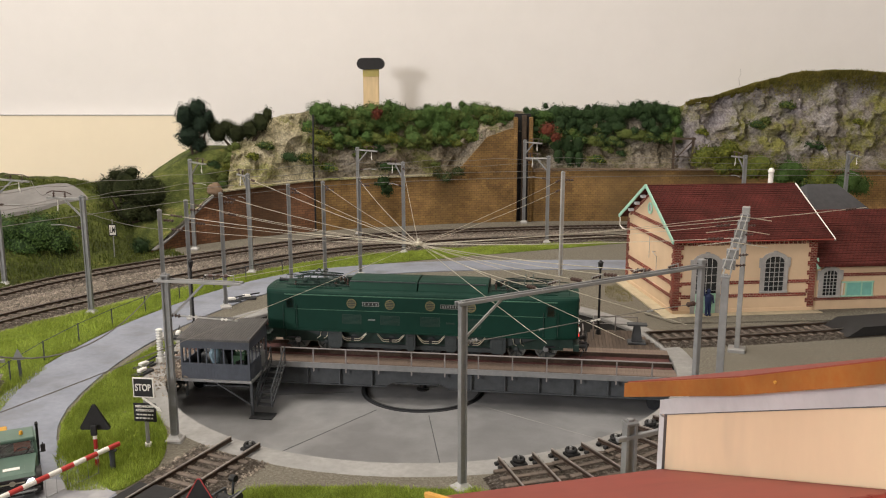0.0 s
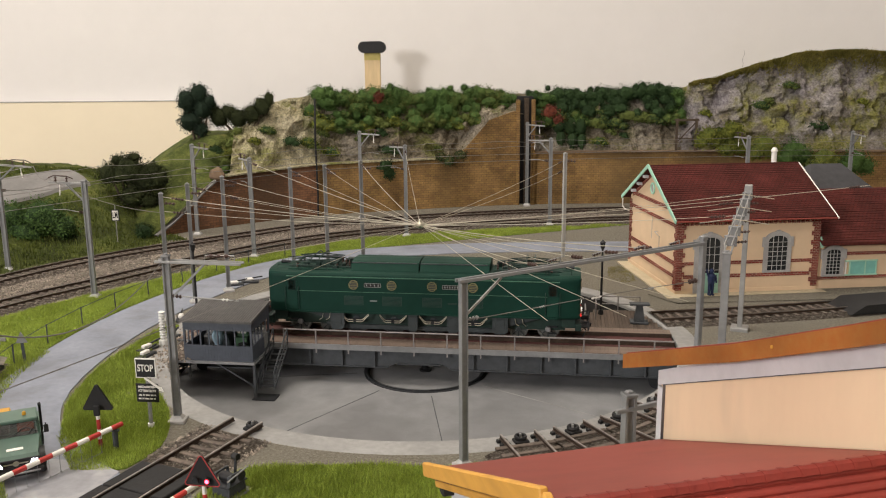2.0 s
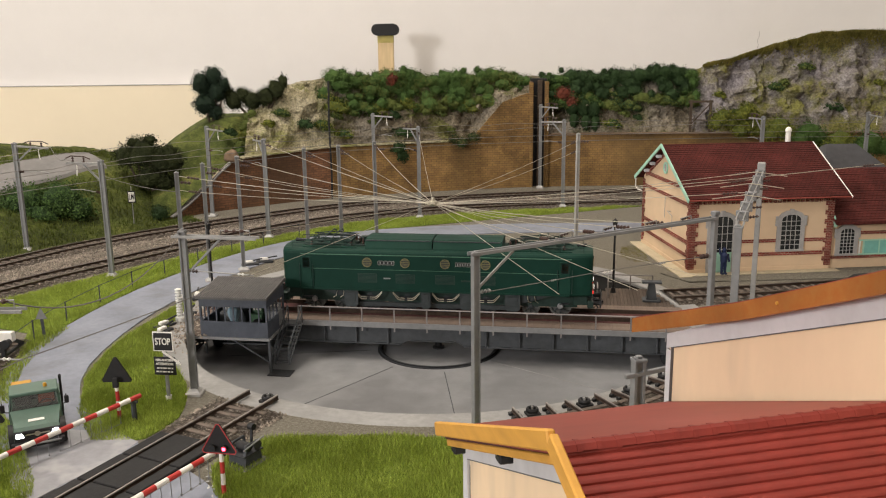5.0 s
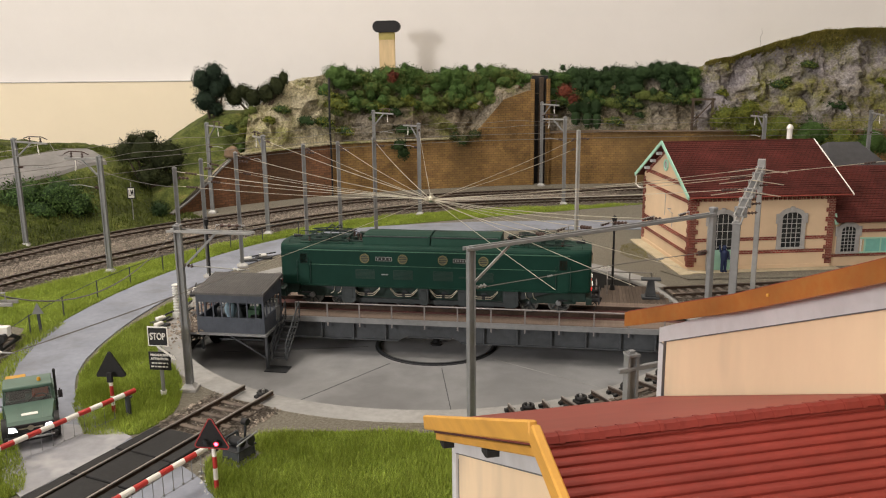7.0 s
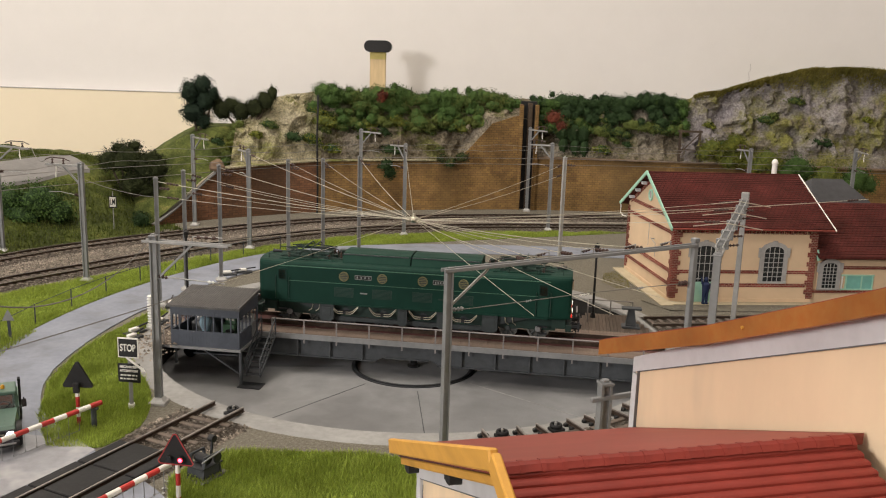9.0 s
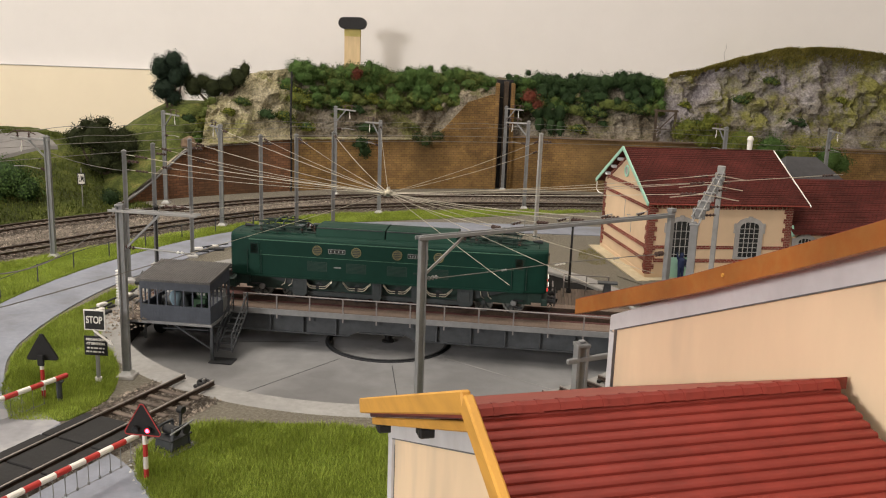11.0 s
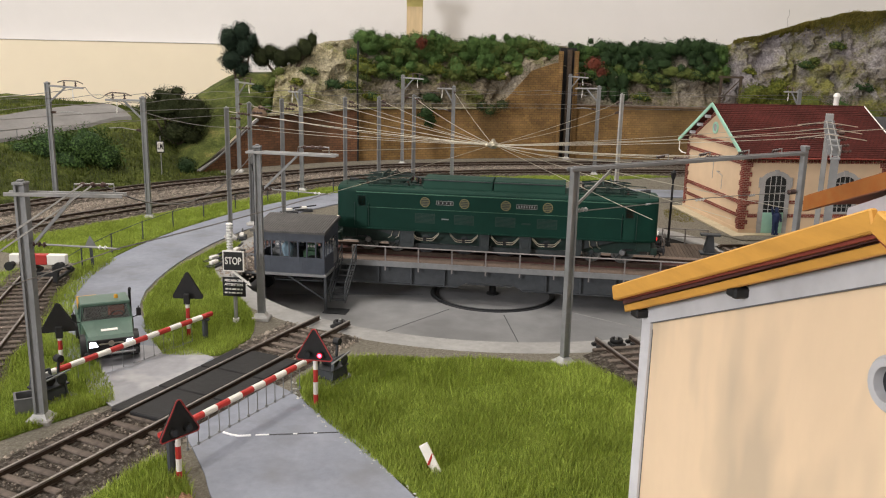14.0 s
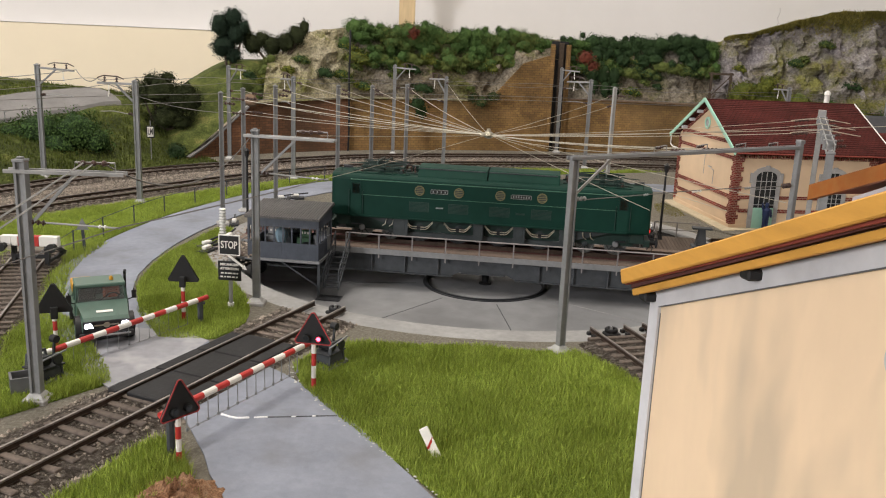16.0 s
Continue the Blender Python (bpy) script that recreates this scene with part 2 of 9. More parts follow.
MAT = dict(
    gravel=terrain_mat("fine_gravel", (0.165, 0.152, 0.122), (0.23, 0.212, 0.172), (0.30, 0.278, 0.232), 7.0, 0.6),
    ballast=terrain_mat("ballast_bed", (0.075, 0.06, 0.048), (0.17, 0.145, 0.12), (0.34, 0.31, 0.28), 6.0, 1.0),
    pebble=mat("ballast_stone", (0.235, 0.2, 0.165), 0.9, var=0.5, scale=1.5, island=0.6),
    concrete=mat("smooth_concrete", (0.234, 0.237, 0.244), 0.72, var=0.10, scale=1.2, bump=0.15, big=0.25, smudge=((0.12, 0.12, 0.125), 0.3, 0.48, 0.6)),
    ringstone=mat("pale_concrete_ring", (0.275, 0.272, 0.265), 0.8, var=0.14, scale=2.5, bump=0.2, big=0.14),
    asphalt=mat("grey_road", (0.225, 0.243, 0.292), 0.82, var=0.1, scale=3.0, bump=0.3, big=0.14, smudge=((0.155, 0.158, 0.17), 0.35, 0.52, 0.55)),
    patch=mat("pale_glare_patch", (0.27, 0.272, 0.29), 0.85, var=0.12, scale=2.0, smudge=((0.45, 0.44, 0.45), 0.5, 0.5, 0.6)),
    deck_brown=mat("brown_platform_planks", (0.085, 0.062, 0.047), 0.85, var=0.25, scale=2.0, rnd=0.2, stretch=(4, 0.5, 1)),
    lens_lit=mat("lit_lamp_lens", (0.9, 0.9, 0.85), 0.3, emit=1.6),
    tail_lit=mat("lit_tail_lens", (0.9, 0.04, 0.03), 0.3, emit=0.9),
    lane=mat("dusty_country_road", (0.19, 0.183, 0.178), 0.9, var=0.1, scale=2.5, bump=0.25, big=0.15),
    joint=mat("dark_joint", (0.07, 0.075, 0.08), 0.8),
    white_line=mat("worn_white_paint", (0.75, 0.75, 0.76), 0.7),
    rail=mat("rusty_rail", (0.065, 0.045, 0.034), 0.55, 0.5, var=0.3, scale=6),
    railtop=mat("worn_rail_head", (0.32, 0.29, 0.27), 0.35, 0.9, var=0.2, scale=6),
    sleeper=mat("weathered_sleeper", (0.115, 0.092, 0.076), 0.85, var=0.35, scale=5, bump=0.4, rnd=0.25),
    crossing=mat("black_rubber_panel", (0.013, 0.013, 0.014), 0.75, var=0.25, scale=4, bump=0.3),
    steel=mat("grey_painted_mast", (0.23, 0.235, 0.24), 0.5, 0.15, var=0.14, scale=2.5, big=0.12),
    steel_pale=mat("pale_zinc_steel", (0.31, 0.31, 0.305), 0.42, 0.3, var=0.12, scale=3),
    wire=mat("bright_wire", (0.60, 0.56, 0.47), 0.4, 0.8, var=0.1),
    wire_dark=mat("dull_wire", (0.20, 0.19, 0.18), 0.5, 0.6),
    insulator=mat("brown_insulator", (0.06, 0.034, 0.028), 0.35, var=0.2),
    insulator_white=mat("white_insulator", (0.75, 0.75, 0.72), 0.3, var=0.06),
    black=mat("matt_black", (0.012, 0.012, 0.013), 0.6, var=0.25, scale=5),
    darkmetal=mat("dark_machinery", (0.034, 0.036, 0.04), 0.55, 0.3, var=0.3, scale=5),
    red=mat("signal_red", (0.44, 0.035, 0.03), 0.45, var=0.08),
    red_dark=mat("dull_red_rim", (0.34, 0.04, 0.04), 0.5, var=0.1),
    white=mat("signal_white", (0.78, 0.76, 0.72), 0.5, var=0.06),
    girder=mat("blue_grey_steelwork", (0.053, 0.059, 0.066), 0.65, 0.0, var=0.25, scale=2.0, big=0.2, bump=0.1),
    cabwall=mat("blue_grey_boarding", (0.066, 0.076, 0.097), 0.6, var=0.18, scale=2.5, big=0.12),
    cabroof=mat("grey_corrugated_roof", (0.105, 0.1, 0.098), 0.5, 0.1, var=0.25, scale=2.5),
    deck=mat("brown_deck_plank", (0.172, 0.128, 0.102), 0.8, var=0.14, scale=4, rnd=0.05, bump=0.2, stretch=(1, 4, 1)),
    deckred=mat("rust_red_deck", (0.085, 0.03, 0.027), 0.75, var=0.25, scale=3),
    rail_grey=mat("grey_railing", (0.25, 0.23, 0.225), 0.5, 0.2, var=0.15),
    loco=mat("green_locomotive_paint", (0.0062, 0.0345, 0.0245), 0.58, var=0.12, scale=1.0, big=0.12, spec=0.14),
    loco_roof=mat("green_roof_paint", (0.008, 0.038, 0.027), 0.6, var=0.12, scale=1.5, spec=0.14),
    loco_dark=mat("grey_green_underframe", (0.034, 0.042, 0.045), 0.55, var=0.25, scale=3),
    wheel_steel=mat("worn_wheel_steel", (0.13, 0.135, 0.13), 0.4, 0.4, var=0.2, scale=3),
    loco_deep=mat("deep_green_ironwork", (0.012, 0.032, 0.026), 0.55, var=0.25, scale=3),
    brass_dull=mat("dull_brass_louvre", (0.20, 0.18, 0.085), 0.45, 0.3, var=0.2),
    desk_green=mat("green_console", (0.06, 0.13, 0.07), 0.5),
    pale_blue=mat("pale_blue_paint", (0.25, 0.36, 0.44), 0.6, var=0.1),
    plate=mat("galvanised_plate", (0.42, 0.42, 0.41), 0.5, 0.2, var=0.15),
    # pit wall colour near black, the pit's shade painted in
    pit_shade=mat("shaded_pit_wall", (0.03, 0.029, 0.028), 0.9, var=0.3, scale=1.0, bump=0.3),
    chrome=mat("polished_pipe", (0.50, 0.47, 0.38), 0.28, 0.95, var=0.05),
    trimline=mat("pale_green_stripe", (0.07, 0.16, 0.11), 0.45),
    cab_glass=mat("brown_cab_glass", (0.06, 0.038, 0.022), 0.15, spec=0.6, var=0.4, scale=1.5),
    glass_dark=mat("dark_glass", (0.02, 0.022, 0.024), 0.12, spec=0.6, var=0.1),
    cream=mat("cream_plaster", (0.66, 0.49, 0.325), 0.85, var=0.05, scale=0.8, big=0.08, bump=0.1),
    cream2=mat("cream_painted_wood_wall", (0.86, 0.66, 0.445), 0.75, var=0.09, scale=0.25, big=0.15, stretch=(1, 1, 0.35), bump=0.05, smudge=((0.45, 0.38, 0.28), 0.42, 0.49, 0.6)),
    greytrim=mat("pale_grey_trim", (0.56, 0.56, 0.58), 0.7, var=0.10, scale=1.2, big=0.15),
    stonegrey=mat("grey_stone_surround", (0.36, 0.35, 0.34), 0.8, var=0.14, scale=3.0, big=0.15),
    kerbstone=mat("pale_paving", (0.50, 0.43, 0.30), 0.85, var=0.12, scale=3.0, big=0.15),
    orange=mat("orange_painted_fascia", (0.385, 0.115, 0.017), 0.55, var=0.28, scale=1.2, stretch=(0.3, 3, 3), big=0.28, col2=(0.30, 0.125, 0.03)),
    yellowwood=mat("yellow_painted_bargeboard", (0.58, 0.30, 0.055), 0.6, var=0.14, scale=1.0, stretch=(1, 0.5, 3), big=0.12),
    tile_red=mat("red_painted_tile", (0.205, 0.029, 0.021), 0.55, var=0.16, scale=1.5, big=0.16, rnd=0.06, spec=0.28),
    tile_plain=mat("red_painted_board", (0.235, 0.052, 0.038), 0.55, spec=0.28, var=0.10, scale=0.8, big=0.14),
    tile_dark=brick_mat("dark_red_tiles", (0.092, 0.022, 0.018), (0.112, 0.028, 0.023), (0.055, 0.014, 0.012), 0.34, 0.22, 0.035, axes="xy"),
    redbrick=brick_mat("red_brick_band", (0.22, 0.035, 0.026), (0.13, 0.024, 0.02), (0.36, 0.24, 0.18), 0.30, 0.13, 0.018),
    redbrick_y=brick_mat("red_brick_band_side", (0.22, 0.035, 0.026), (0.13, 0.024, 0.02), (0.36, 0.24, 0.18), 0.30, 0.13, 0.018, axes="yz"),
    wallbrick=brick_mat("ochre_retaining_brick", (0.27, 0.165, 0.06), (0.205, 0.12, 0.05), (0.14, 0.09, 0.043), 0.60, 0.28, 0.03, stain=(0.135, 0.09, 0.042)),
    wallbrick_red=brick_mat("rust_retaining_brick", (0.235, 0.115, 0.06), (0.155, 0.078, 0.045), (0.11, 0.062, 0.04), 0.55, 0.27, 0.028, stain=(0.085, 0.055, 0.035)),
    mint=mat("mint_green_paint", (0.36, 0.62, 0.49), 0.6, var=0.06),
    slate=mat("dark_slate", (0.055, 0.055, 0.06), 0.7, var=0.2),
    rock=terrain_mat("layered_rock", (0.135, 0.112, 0.075), (0.21, 0.18, 0.13), (0.30, 0.255, 0.19), 0.28, 0.9, moss=(0.13, 0.13, 0.045), moss_at=0.55, relief=0.55, tint=(0.22, 0.195, 0.158)),
    rock_grey=terrain_mat("craggy_grey_rock", (0.14, 0.12, 0.085), (0.23, 0.21, 0.185), (0.33, 0.31, 0.31), 0.30, 0.8, moss=(0.17, 0.165, 0.05), moss_at=0.51, relief=0.3, tint=(0.235, 0.215, 0.23)),
    rock_yellow=terrain_mat("mossy_rock", (0.2, 0.18, 0.1), (0.36, 0.32, 0.2), (0.48, 0.44, 0.34), 0.34, 1.0, moss=(0.22, 0.22, 0.07), moss_at=0.52, relief=0.45, tint=(0.38, 0.34, 0.24)),
    slope=terrain_mat("grassy_slope", (0.034, 0.043, 0.011), (0.074, 0.09, 0.02), (0.13, 0.138, 0.035), 0.30, 1.0),
    boulder=mat("brown_boulder", (0.17, 0.115, 0.075), 0.9, var=0.3, scale=1.5, big=0.25, bump=0.4),
    bank=terrain_mat("olive_bank_grass", (0.05, 0.065, 0.016), (0.10, 0.118, 0.03), (0.18, 0.17, 0.055), 0.5, 1.0),
    hillgrass=terrain_mat("dry_hill_grass", (0.115, 0.115, 0.025), (0.18, 0.155, 0.038), (0.25, 0.19, 0.065), 0.4, 1.0),
    turf=terrain_mat("turf_base", (0.13, 0.19, 0.03), (0.20, 0.27, 0.045), (0.25, 0.31, 0.07), 1.2, 0.8),
    blade=mat("grass_blades", (0.28, 0.365, 0.047), 0.75, var=0.25, scale=0.35, col2=(0.40, 0.485, 0.095), island=0.4, big=0.15, spec=0.15),
    blade_dark=mat("meadow_blades", (0.07, 0.105, 0.018), 0.8, var=0.3, scale=0.4, col2=(0.12, 0.135, 0.03), island=0.35, big=0.2, spec=0.15),
    blade_dry=mat("dry_grass_blades", (0.165, 0.155, 0.036), 0.85, var=0.3, scale=0.4, col2=(0.27, 0.23, 0.06), island=0.35, big=0.2, spec=0.15),
    leaf=mat("green_foliage", (0.045, 0.095, 0.022), 0.8, var=0.25, scale=0.5, col2=(0.085, 0.145, 0.038), island=0.2, big=0.25, spec=0.2),
    leaf_mid=mat("olive_foliage", (0.075, 0.105, 0.026), 0.8, var=0.25, scale=0.5, col2=(0.13, 0.155, 0.04), island=0.2, big=0.25, spec=0.2),
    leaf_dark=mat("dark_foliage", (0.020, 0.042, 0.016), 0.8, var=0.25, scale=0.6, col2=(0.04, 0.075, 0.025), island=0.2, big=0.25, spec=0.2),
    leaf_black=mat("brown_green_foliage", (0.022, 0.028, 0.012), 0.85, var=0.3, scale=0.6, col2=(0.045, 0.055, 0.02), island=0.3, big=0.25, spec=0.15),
    leaf_fir=mat("blue_green_foliage", (0.014, 0.026, 0.017), 0.85, var=0.25, scale=0.6, col2=(0.026, 0.046, 0.027), island=0.2, big=0.25, spec=0.2),
    leaf_brown=mat("brown_olive_foliage", (0.10, 0.055, 0.02), 0.85, var=0.3, scale=0.5, col2=(0.09, 0.095, 0.03), island=0.4, big=0.3),
    leaf_rust=mat("rust_red_foliage", (0.14, 0.035, 0.018), 0.8, var=0.3, scale=0.6, island=0.3),
    leaf_lime=mat("lime_foliage", (0.12, 0.145, 0.02), 0.8, var=0.25, scale=0.5, col2=(0.19, 0.2, 0.035), island=0.22, spec=0.2),
    bark=mat("bark", (0.07, 0.05, 0.035), 0.9, var=0.3, scale=4),
    backwall=mat("painted_room_wall", (0.76, 0.735, 0.715), 0.9, var=0.015, scale=0.3, big=0.02),
    creamboard=mat("cream_backdrop_board", (0.86, 0.76, 0.58), 0.85, var=0.02, scale=0.2, big=0.03),
    ceiling=mat("white_ceiling", (0.82, 0.81, 0.79), 0.9, var=0.02, scale=0.2, big=0.02),
    floor=mat("grey_floor", (0.35, 0.32, 0.29), 0.7, var=0.08, scale=0.2),
    lath=mat("bare_wood_lath", (0.66, 0.50, 0.29), 0.7, var=0.12, scale=0.6, stretch=(4, 4, 0.5)),
    lath_paint=mat("yellowed_lath_head", (0.56, 0.47, 0.16), 0.7, var=0.2, scale=0.8),
    truck=mat("green_truck_paint", (0.075, 0.135, 0.105), 0.4, var=0.1, spec=0.5),
    yellow=mat("amber_plastic", (0.55, 0.28, 0.02), 0.4),
    orange_seat=mat("orange_seat", (0.45, 0.07, 0.02), 0.6),
    figure_blue=mat("blue_painted_figure", (0.012, 0.022, 0.07), 0.6),
    teal=mat("teal_glass", (0.20, 0.48, 0.42), 0.3, var=0.1),
    earth=terrain_mat("reddish_sand", (0.27, 0.14, 0.075), (0.41, 0.24, 0.14), (0.48, 0.33, 0.21), 1.5, 1.0),
    lamp_on=mat("lit_headlamp", (0.85, 0.88, 1.0), 0.3, emit=14.0),
    red_on=mat("lit_red_lamp", (1.0, 0.05, 0.09), 0.3, emit=11.0),
    red_glow=mat("red_lens_rim", (1.0, 0.01, 0.03), 0.3, emit=1.2),
    grey_box=mat("grey_plastic", (0.12, 0.12, 0.125), 0.6, var=0.15),
)


def clear_glass(name):
    """A thin pane that lets most light through and keeps a gloss."""
    m = bpy.data.materials.new(name)
    m.use_nodes = True
    nt = m.node_tree
    out = nt.nodes["Material Output"]
    tr = nt.nodes.new("ShaderNodeBsdfTransparent")
    tr.inputs["Color"].default_value = (0.75, 0.8, 0.8, 1)
    gl = nt.nodes.new("ShaderNodeBsdfGlossy")
    gl.inputs["Roughness"].default_value = 0.08
    mx = nt.nodes.new("ShaderNodeMixShader")
    mx.inputs["Fac"].default_value = 0.12
    nt.links.new(tr.outputs[0], mx.inputs[1])
    nt.links.new(gl.outputs[0], mx.inputs[2])
    nt.links.new(mx.outputs[0], out.inputs["Surface"])
    return m


MAT["pane"] = clear_glass("clear_pane")


# mesh builder ---------------------------------------------------------------
class Mesh:
    def __init__(self, m=None):
        self.v, self.f, self.m = [], [], m

    def add(self, verts, faces):
        k = len(self.v)
        if self.m is not None:
            verts = [tuple(self.m @ Vector(p)) for p in verts]
        self.v.extend(verts)
        self.f.extend([tuple(k + i for i in f) for f in faces])
        return self

    def box(self, x0, y0, z0, x1, y1, z1, b=0.0):
        c = ((x0 + x1) / 2, (y0 + y1) / 2, (z0 + z1) / 2)
        h = ((x1 - x0) / 2, (y1 - y0) / 2, (z1 - z0) / 2)
        return self.obox(Matrix.Translation(c), h, b)

    def obox(self, m, h, b=0.0):
        """A box of half sizes h in the pose m, with chamfered edges."""
        S = [(sx, sy, sz) for sx in (-1, 1) for sy in (-1, 1) for sz in (-1, 1)]
        if b <= 0:
            vs = [tuple(m @ Vector((s[0] * h[0], s[1] * h[1], s[2] * h[2]))) for s in S]
            fs = [(0, 1, 3, 2), (4, 6, 7, 5), (0, 4, 5, 1), (2, 3, 7, 6), (0, 2, 6, 4), (1, 5, 7, 3)]
            return self.add(vs, fs)
        b = min(b, 0.45 * min(h))
        vs, ix = [], {}
        for s in S:
            for a in range(3):
                p = [s[i] * (h[i] - (0 if i == a else b)) for i in range(3)]
                ix[(s, a)] = len(vs)
                vs.append(Vector(p))
        fs = []
        for a in range(3):
            o = [i for i in range(3) if i != a]
            for sg in (-1, 1):
                q = []
                for u, w in ((-1, -1), (1, -1), (1, 1), (-1, 1)):
                    s = [0, 0, 0]
                    s[a], s[o[0]], s[o[1]] = sg, u, w
                    q.append(ix[(tuple(s), a)])
                fs.append(q)
            for u in (-1, 1):
                for w in (-1, 1):
                    s0, s1 = [0, 0, 0], [0, 0, 0]
                    s0[a], s1[a] = -1, 1
                    s0[o[0]] = s1[o[0]] = u
                    s0[o[1]] = s1[o[1]] = w
                    fs.append([ix[(tuple(s0), o[0])], ix[(tuple(s1), o[0])], ix[(tuple(s1), o[1])], ix[(tuple(s0), o[1])]])
        for s in S:
            fs.append([ix[(s, 0)], ix[(s, 1)], ix[(s, 2)]])
        out = []
        for f in fs:
            c = sum((vs[i] for i in f), Vector()) / len(f)
            n = (vs[f[1]] - vs[f[0]]).cross(vs[f[2]] - vs[f[1]])
            out.append(tuple(f) if n.dot(c) > 0 else tuple(reversed(f)))
        return self.add([tuple(m @ p) for p in vs], out)

    def bar(self, p0, p1, w, h, b=0.0, up=(0, 0, 1)):
        """A bar from p0 to p1, w wide and h high."""
        p0, p1 = Vector(p0), Vector(p1)
        d = p1 - p0
        x = d.normalized()
        u = Vector(up)
        if abs(x.dot(u)) > 0.98:
            u = Vector((0, 1, 0))
        y = u.cross(x).normalized()
        z = x.cross(y)
        m = Matrix((x, y, z)).transposed().to_4x4()
        m.translation = (p0 + p1) / 2
        return self.obox(m, (d.length / 2, w / 2, h / 2), b)

    def cyl(self, p0, p1, r0, r1=None, n=8, cap=True):
        p0, p1 = Vector(p0), Vector(p1)
        r1 = r0 if r1 is None else r1
        x = (p1 - p0).normalized()
        u = Vector((0, 0, 1)) if abs(x.z) < 0.9 else Vector((1, 0, 0))
        y = u.cross(x).normalized()
        z = x.cross(y)
        vs = []
        for p, r in ((p0, r0), (p1, r1)):
            for i in range(n):
                a = 2 * math.pi * i / n
                vs.append(tuple(p + y * (r * math.cos(a)) + z * (r * math.sin(a))))
        fs = [(i, (i + 1) % n, n + (i + 1) % n, n + i) for i in range(n)]
        if cap:
            fs += [tuple(reversed(range(n))), tuple(range(n, 2 * n))]
        return self.add(vs, fs)

    def tube(self, pts, r, n=5):
        """A round bar bent through points, in one piece."""
        P = [Vector(p) for p in pts]
        vs, fs = [], []
        for i, p in enumerate(P):
            d = (P[min(len(P) - 1, i + 1)] - P[max(0, i - 1)]).normalized()
            u = Vector((0, 0, 1)) if abs(d.z) < 0.9 else Vector((1, 0, 0))
            y = u.cross(d).normalized()
            z = d.cross(y)
            for k in range(n):
                a = 2 * math.pi * k / n
                vs.append(tuple(p + y * (r * math.cos(a)) + z * (r * math.sin(a))))
        for i in range(len(P) - 1):
            for k in range(n):
                j = (k + 1) % n
                fs.append((i * n + k, i * n + j, (i + 1) * n + j, (i + 1) * n + k))
        fs += [tuple(reversed(range(n))), tuple(range((len(P) - 1) * n, len(P) * n))]
        return self.add(vs, fs)

    def lathe(self, prof, n=12, at=(0, 0, 0), axis=None):
        """Rings of (radius, height) about z, or about the pose axis."""
        m = axis or Matrix.Translation(at)
        vs = []
        for r, z in prof:
            for i in range(n):
                a = 2 * math.pi * i / n
                vs.append(tuple(m @ Vector((r * math.cos(a), r * math.sin(a), z))))
        fs = []
        for k in range(len(prof) - 1):
            for i in range(n):
                j = (i + 1) % n
                fs.append((k * n + i, k * n + j, (k + 1) * n + j, (k + 1) * n + i))
        fs += [tuple(reversed(range(n))), tuple((len(prof) - 1) * n + i for i in range(n))]
        return self.add(vs, fs)

    def prism(self, poly, z0, z1):
        return self.extrude([(x, y, z0) for x, y in poly], (0, 0, z1 - z0))

    def extrude(self, pts, off):
        """A solid between a flat outline and its copy moved by off."""
        P = [Vector(p) for p in pts]
        o = Vector(off)
        nrm = Vector()
        for a, b in zip(P, P[1:] + P[:1]):
            nrm += a.cross(b)
        if nrm.dot(o) > 0:
            P = P[::-1]
        n = len(P)
        vs = [tuple(p) for p in P] + [tuple(p + o) for p in P]
        fs = [tuple(range(n)), tuple(reversed(range(n, 2 * n)))]
        fs += [(i, n + i, n + (i + 1) % n, (i + 1) % n) for i in range(n)]
        return self.add(vs, fs)

    def grid(self, xs, ys, fn):
        vs = [fn(x, y) for y in ys for x in xs]
        w = len(xs)
        fs = [(j * w + i, j * w + i + 1, (j + 1) * w + i + 1, (j + 1) * w + i) for j in range(len(ys) - 1) for i in range(w - 1)]
        return self.add(vs, fs)


def data_of(name, b, material, smooth=True):
    me = bpy.data.meshes.new(name)
    me.from_pydata([(x * U, y * U, z * U) for x, y, z in b.v], [], b.f)
    me.materials.append(material)
    me.update()
    if smooth:
        me.shade_smooth()
        me.set_sharp_from_angle(angle=0.6)
    return me


def part(name, b, material, parent=None, label="", smooth=True):
    ob = new(name, data_of(name, b, material, smooth))
    if parent:
        ob.parent = parent
    if label:
        tagged(ob, label)
    return ob


def piece(name, me, parent, m):
    """One more object on a shared mesh, at a pose in centimetres."""
    ob = new(name, me)
    ob.parent = parent
    m = m.copy()
    m.translation *= U
    ob.matrix_local = m
    return ob


def thing(name, at, rz, label, category, group="", kind=""):
    ob = new(name)
    ob.empty_display_size = 0.01
    ob.matrix_world = pose(at[0] * U, at[1] * U, at[2] * U, 0, 0, rz)
    return tagged(ob, label, category, group, kind)


def solid(name, b, material, label, category="", kind="", group="", smooth=True):
    return tagged(part(name, b, material, None, "", smooth), label, category, group, kind)


def at_cm(x, y, z=0, rz=0):
    return pose(x * U, y * U, z * U, 0, 0, rz)


def smooth_line(pts, n=8):
    """A Catmull-Rom line through points."""
    P = [Vector(p) for p in pts]
    P = [2 * P[0] - P[1]] + P + [2 * P[-1] - P[-2]]
    out = []
    for i in range(1, len(P) - 2):
        a, b, c, d = P[i - 1:i + 3]
        for k in range(n):
            t = k / n
            out.append(0.5 * (2 * b + (c - a) * t + (2 * a - 5 * b + 4 * c - d) * t * t + (3 * b - a - 3 * c + d) * t ** 3))
    out.append(P[-2])
    return out


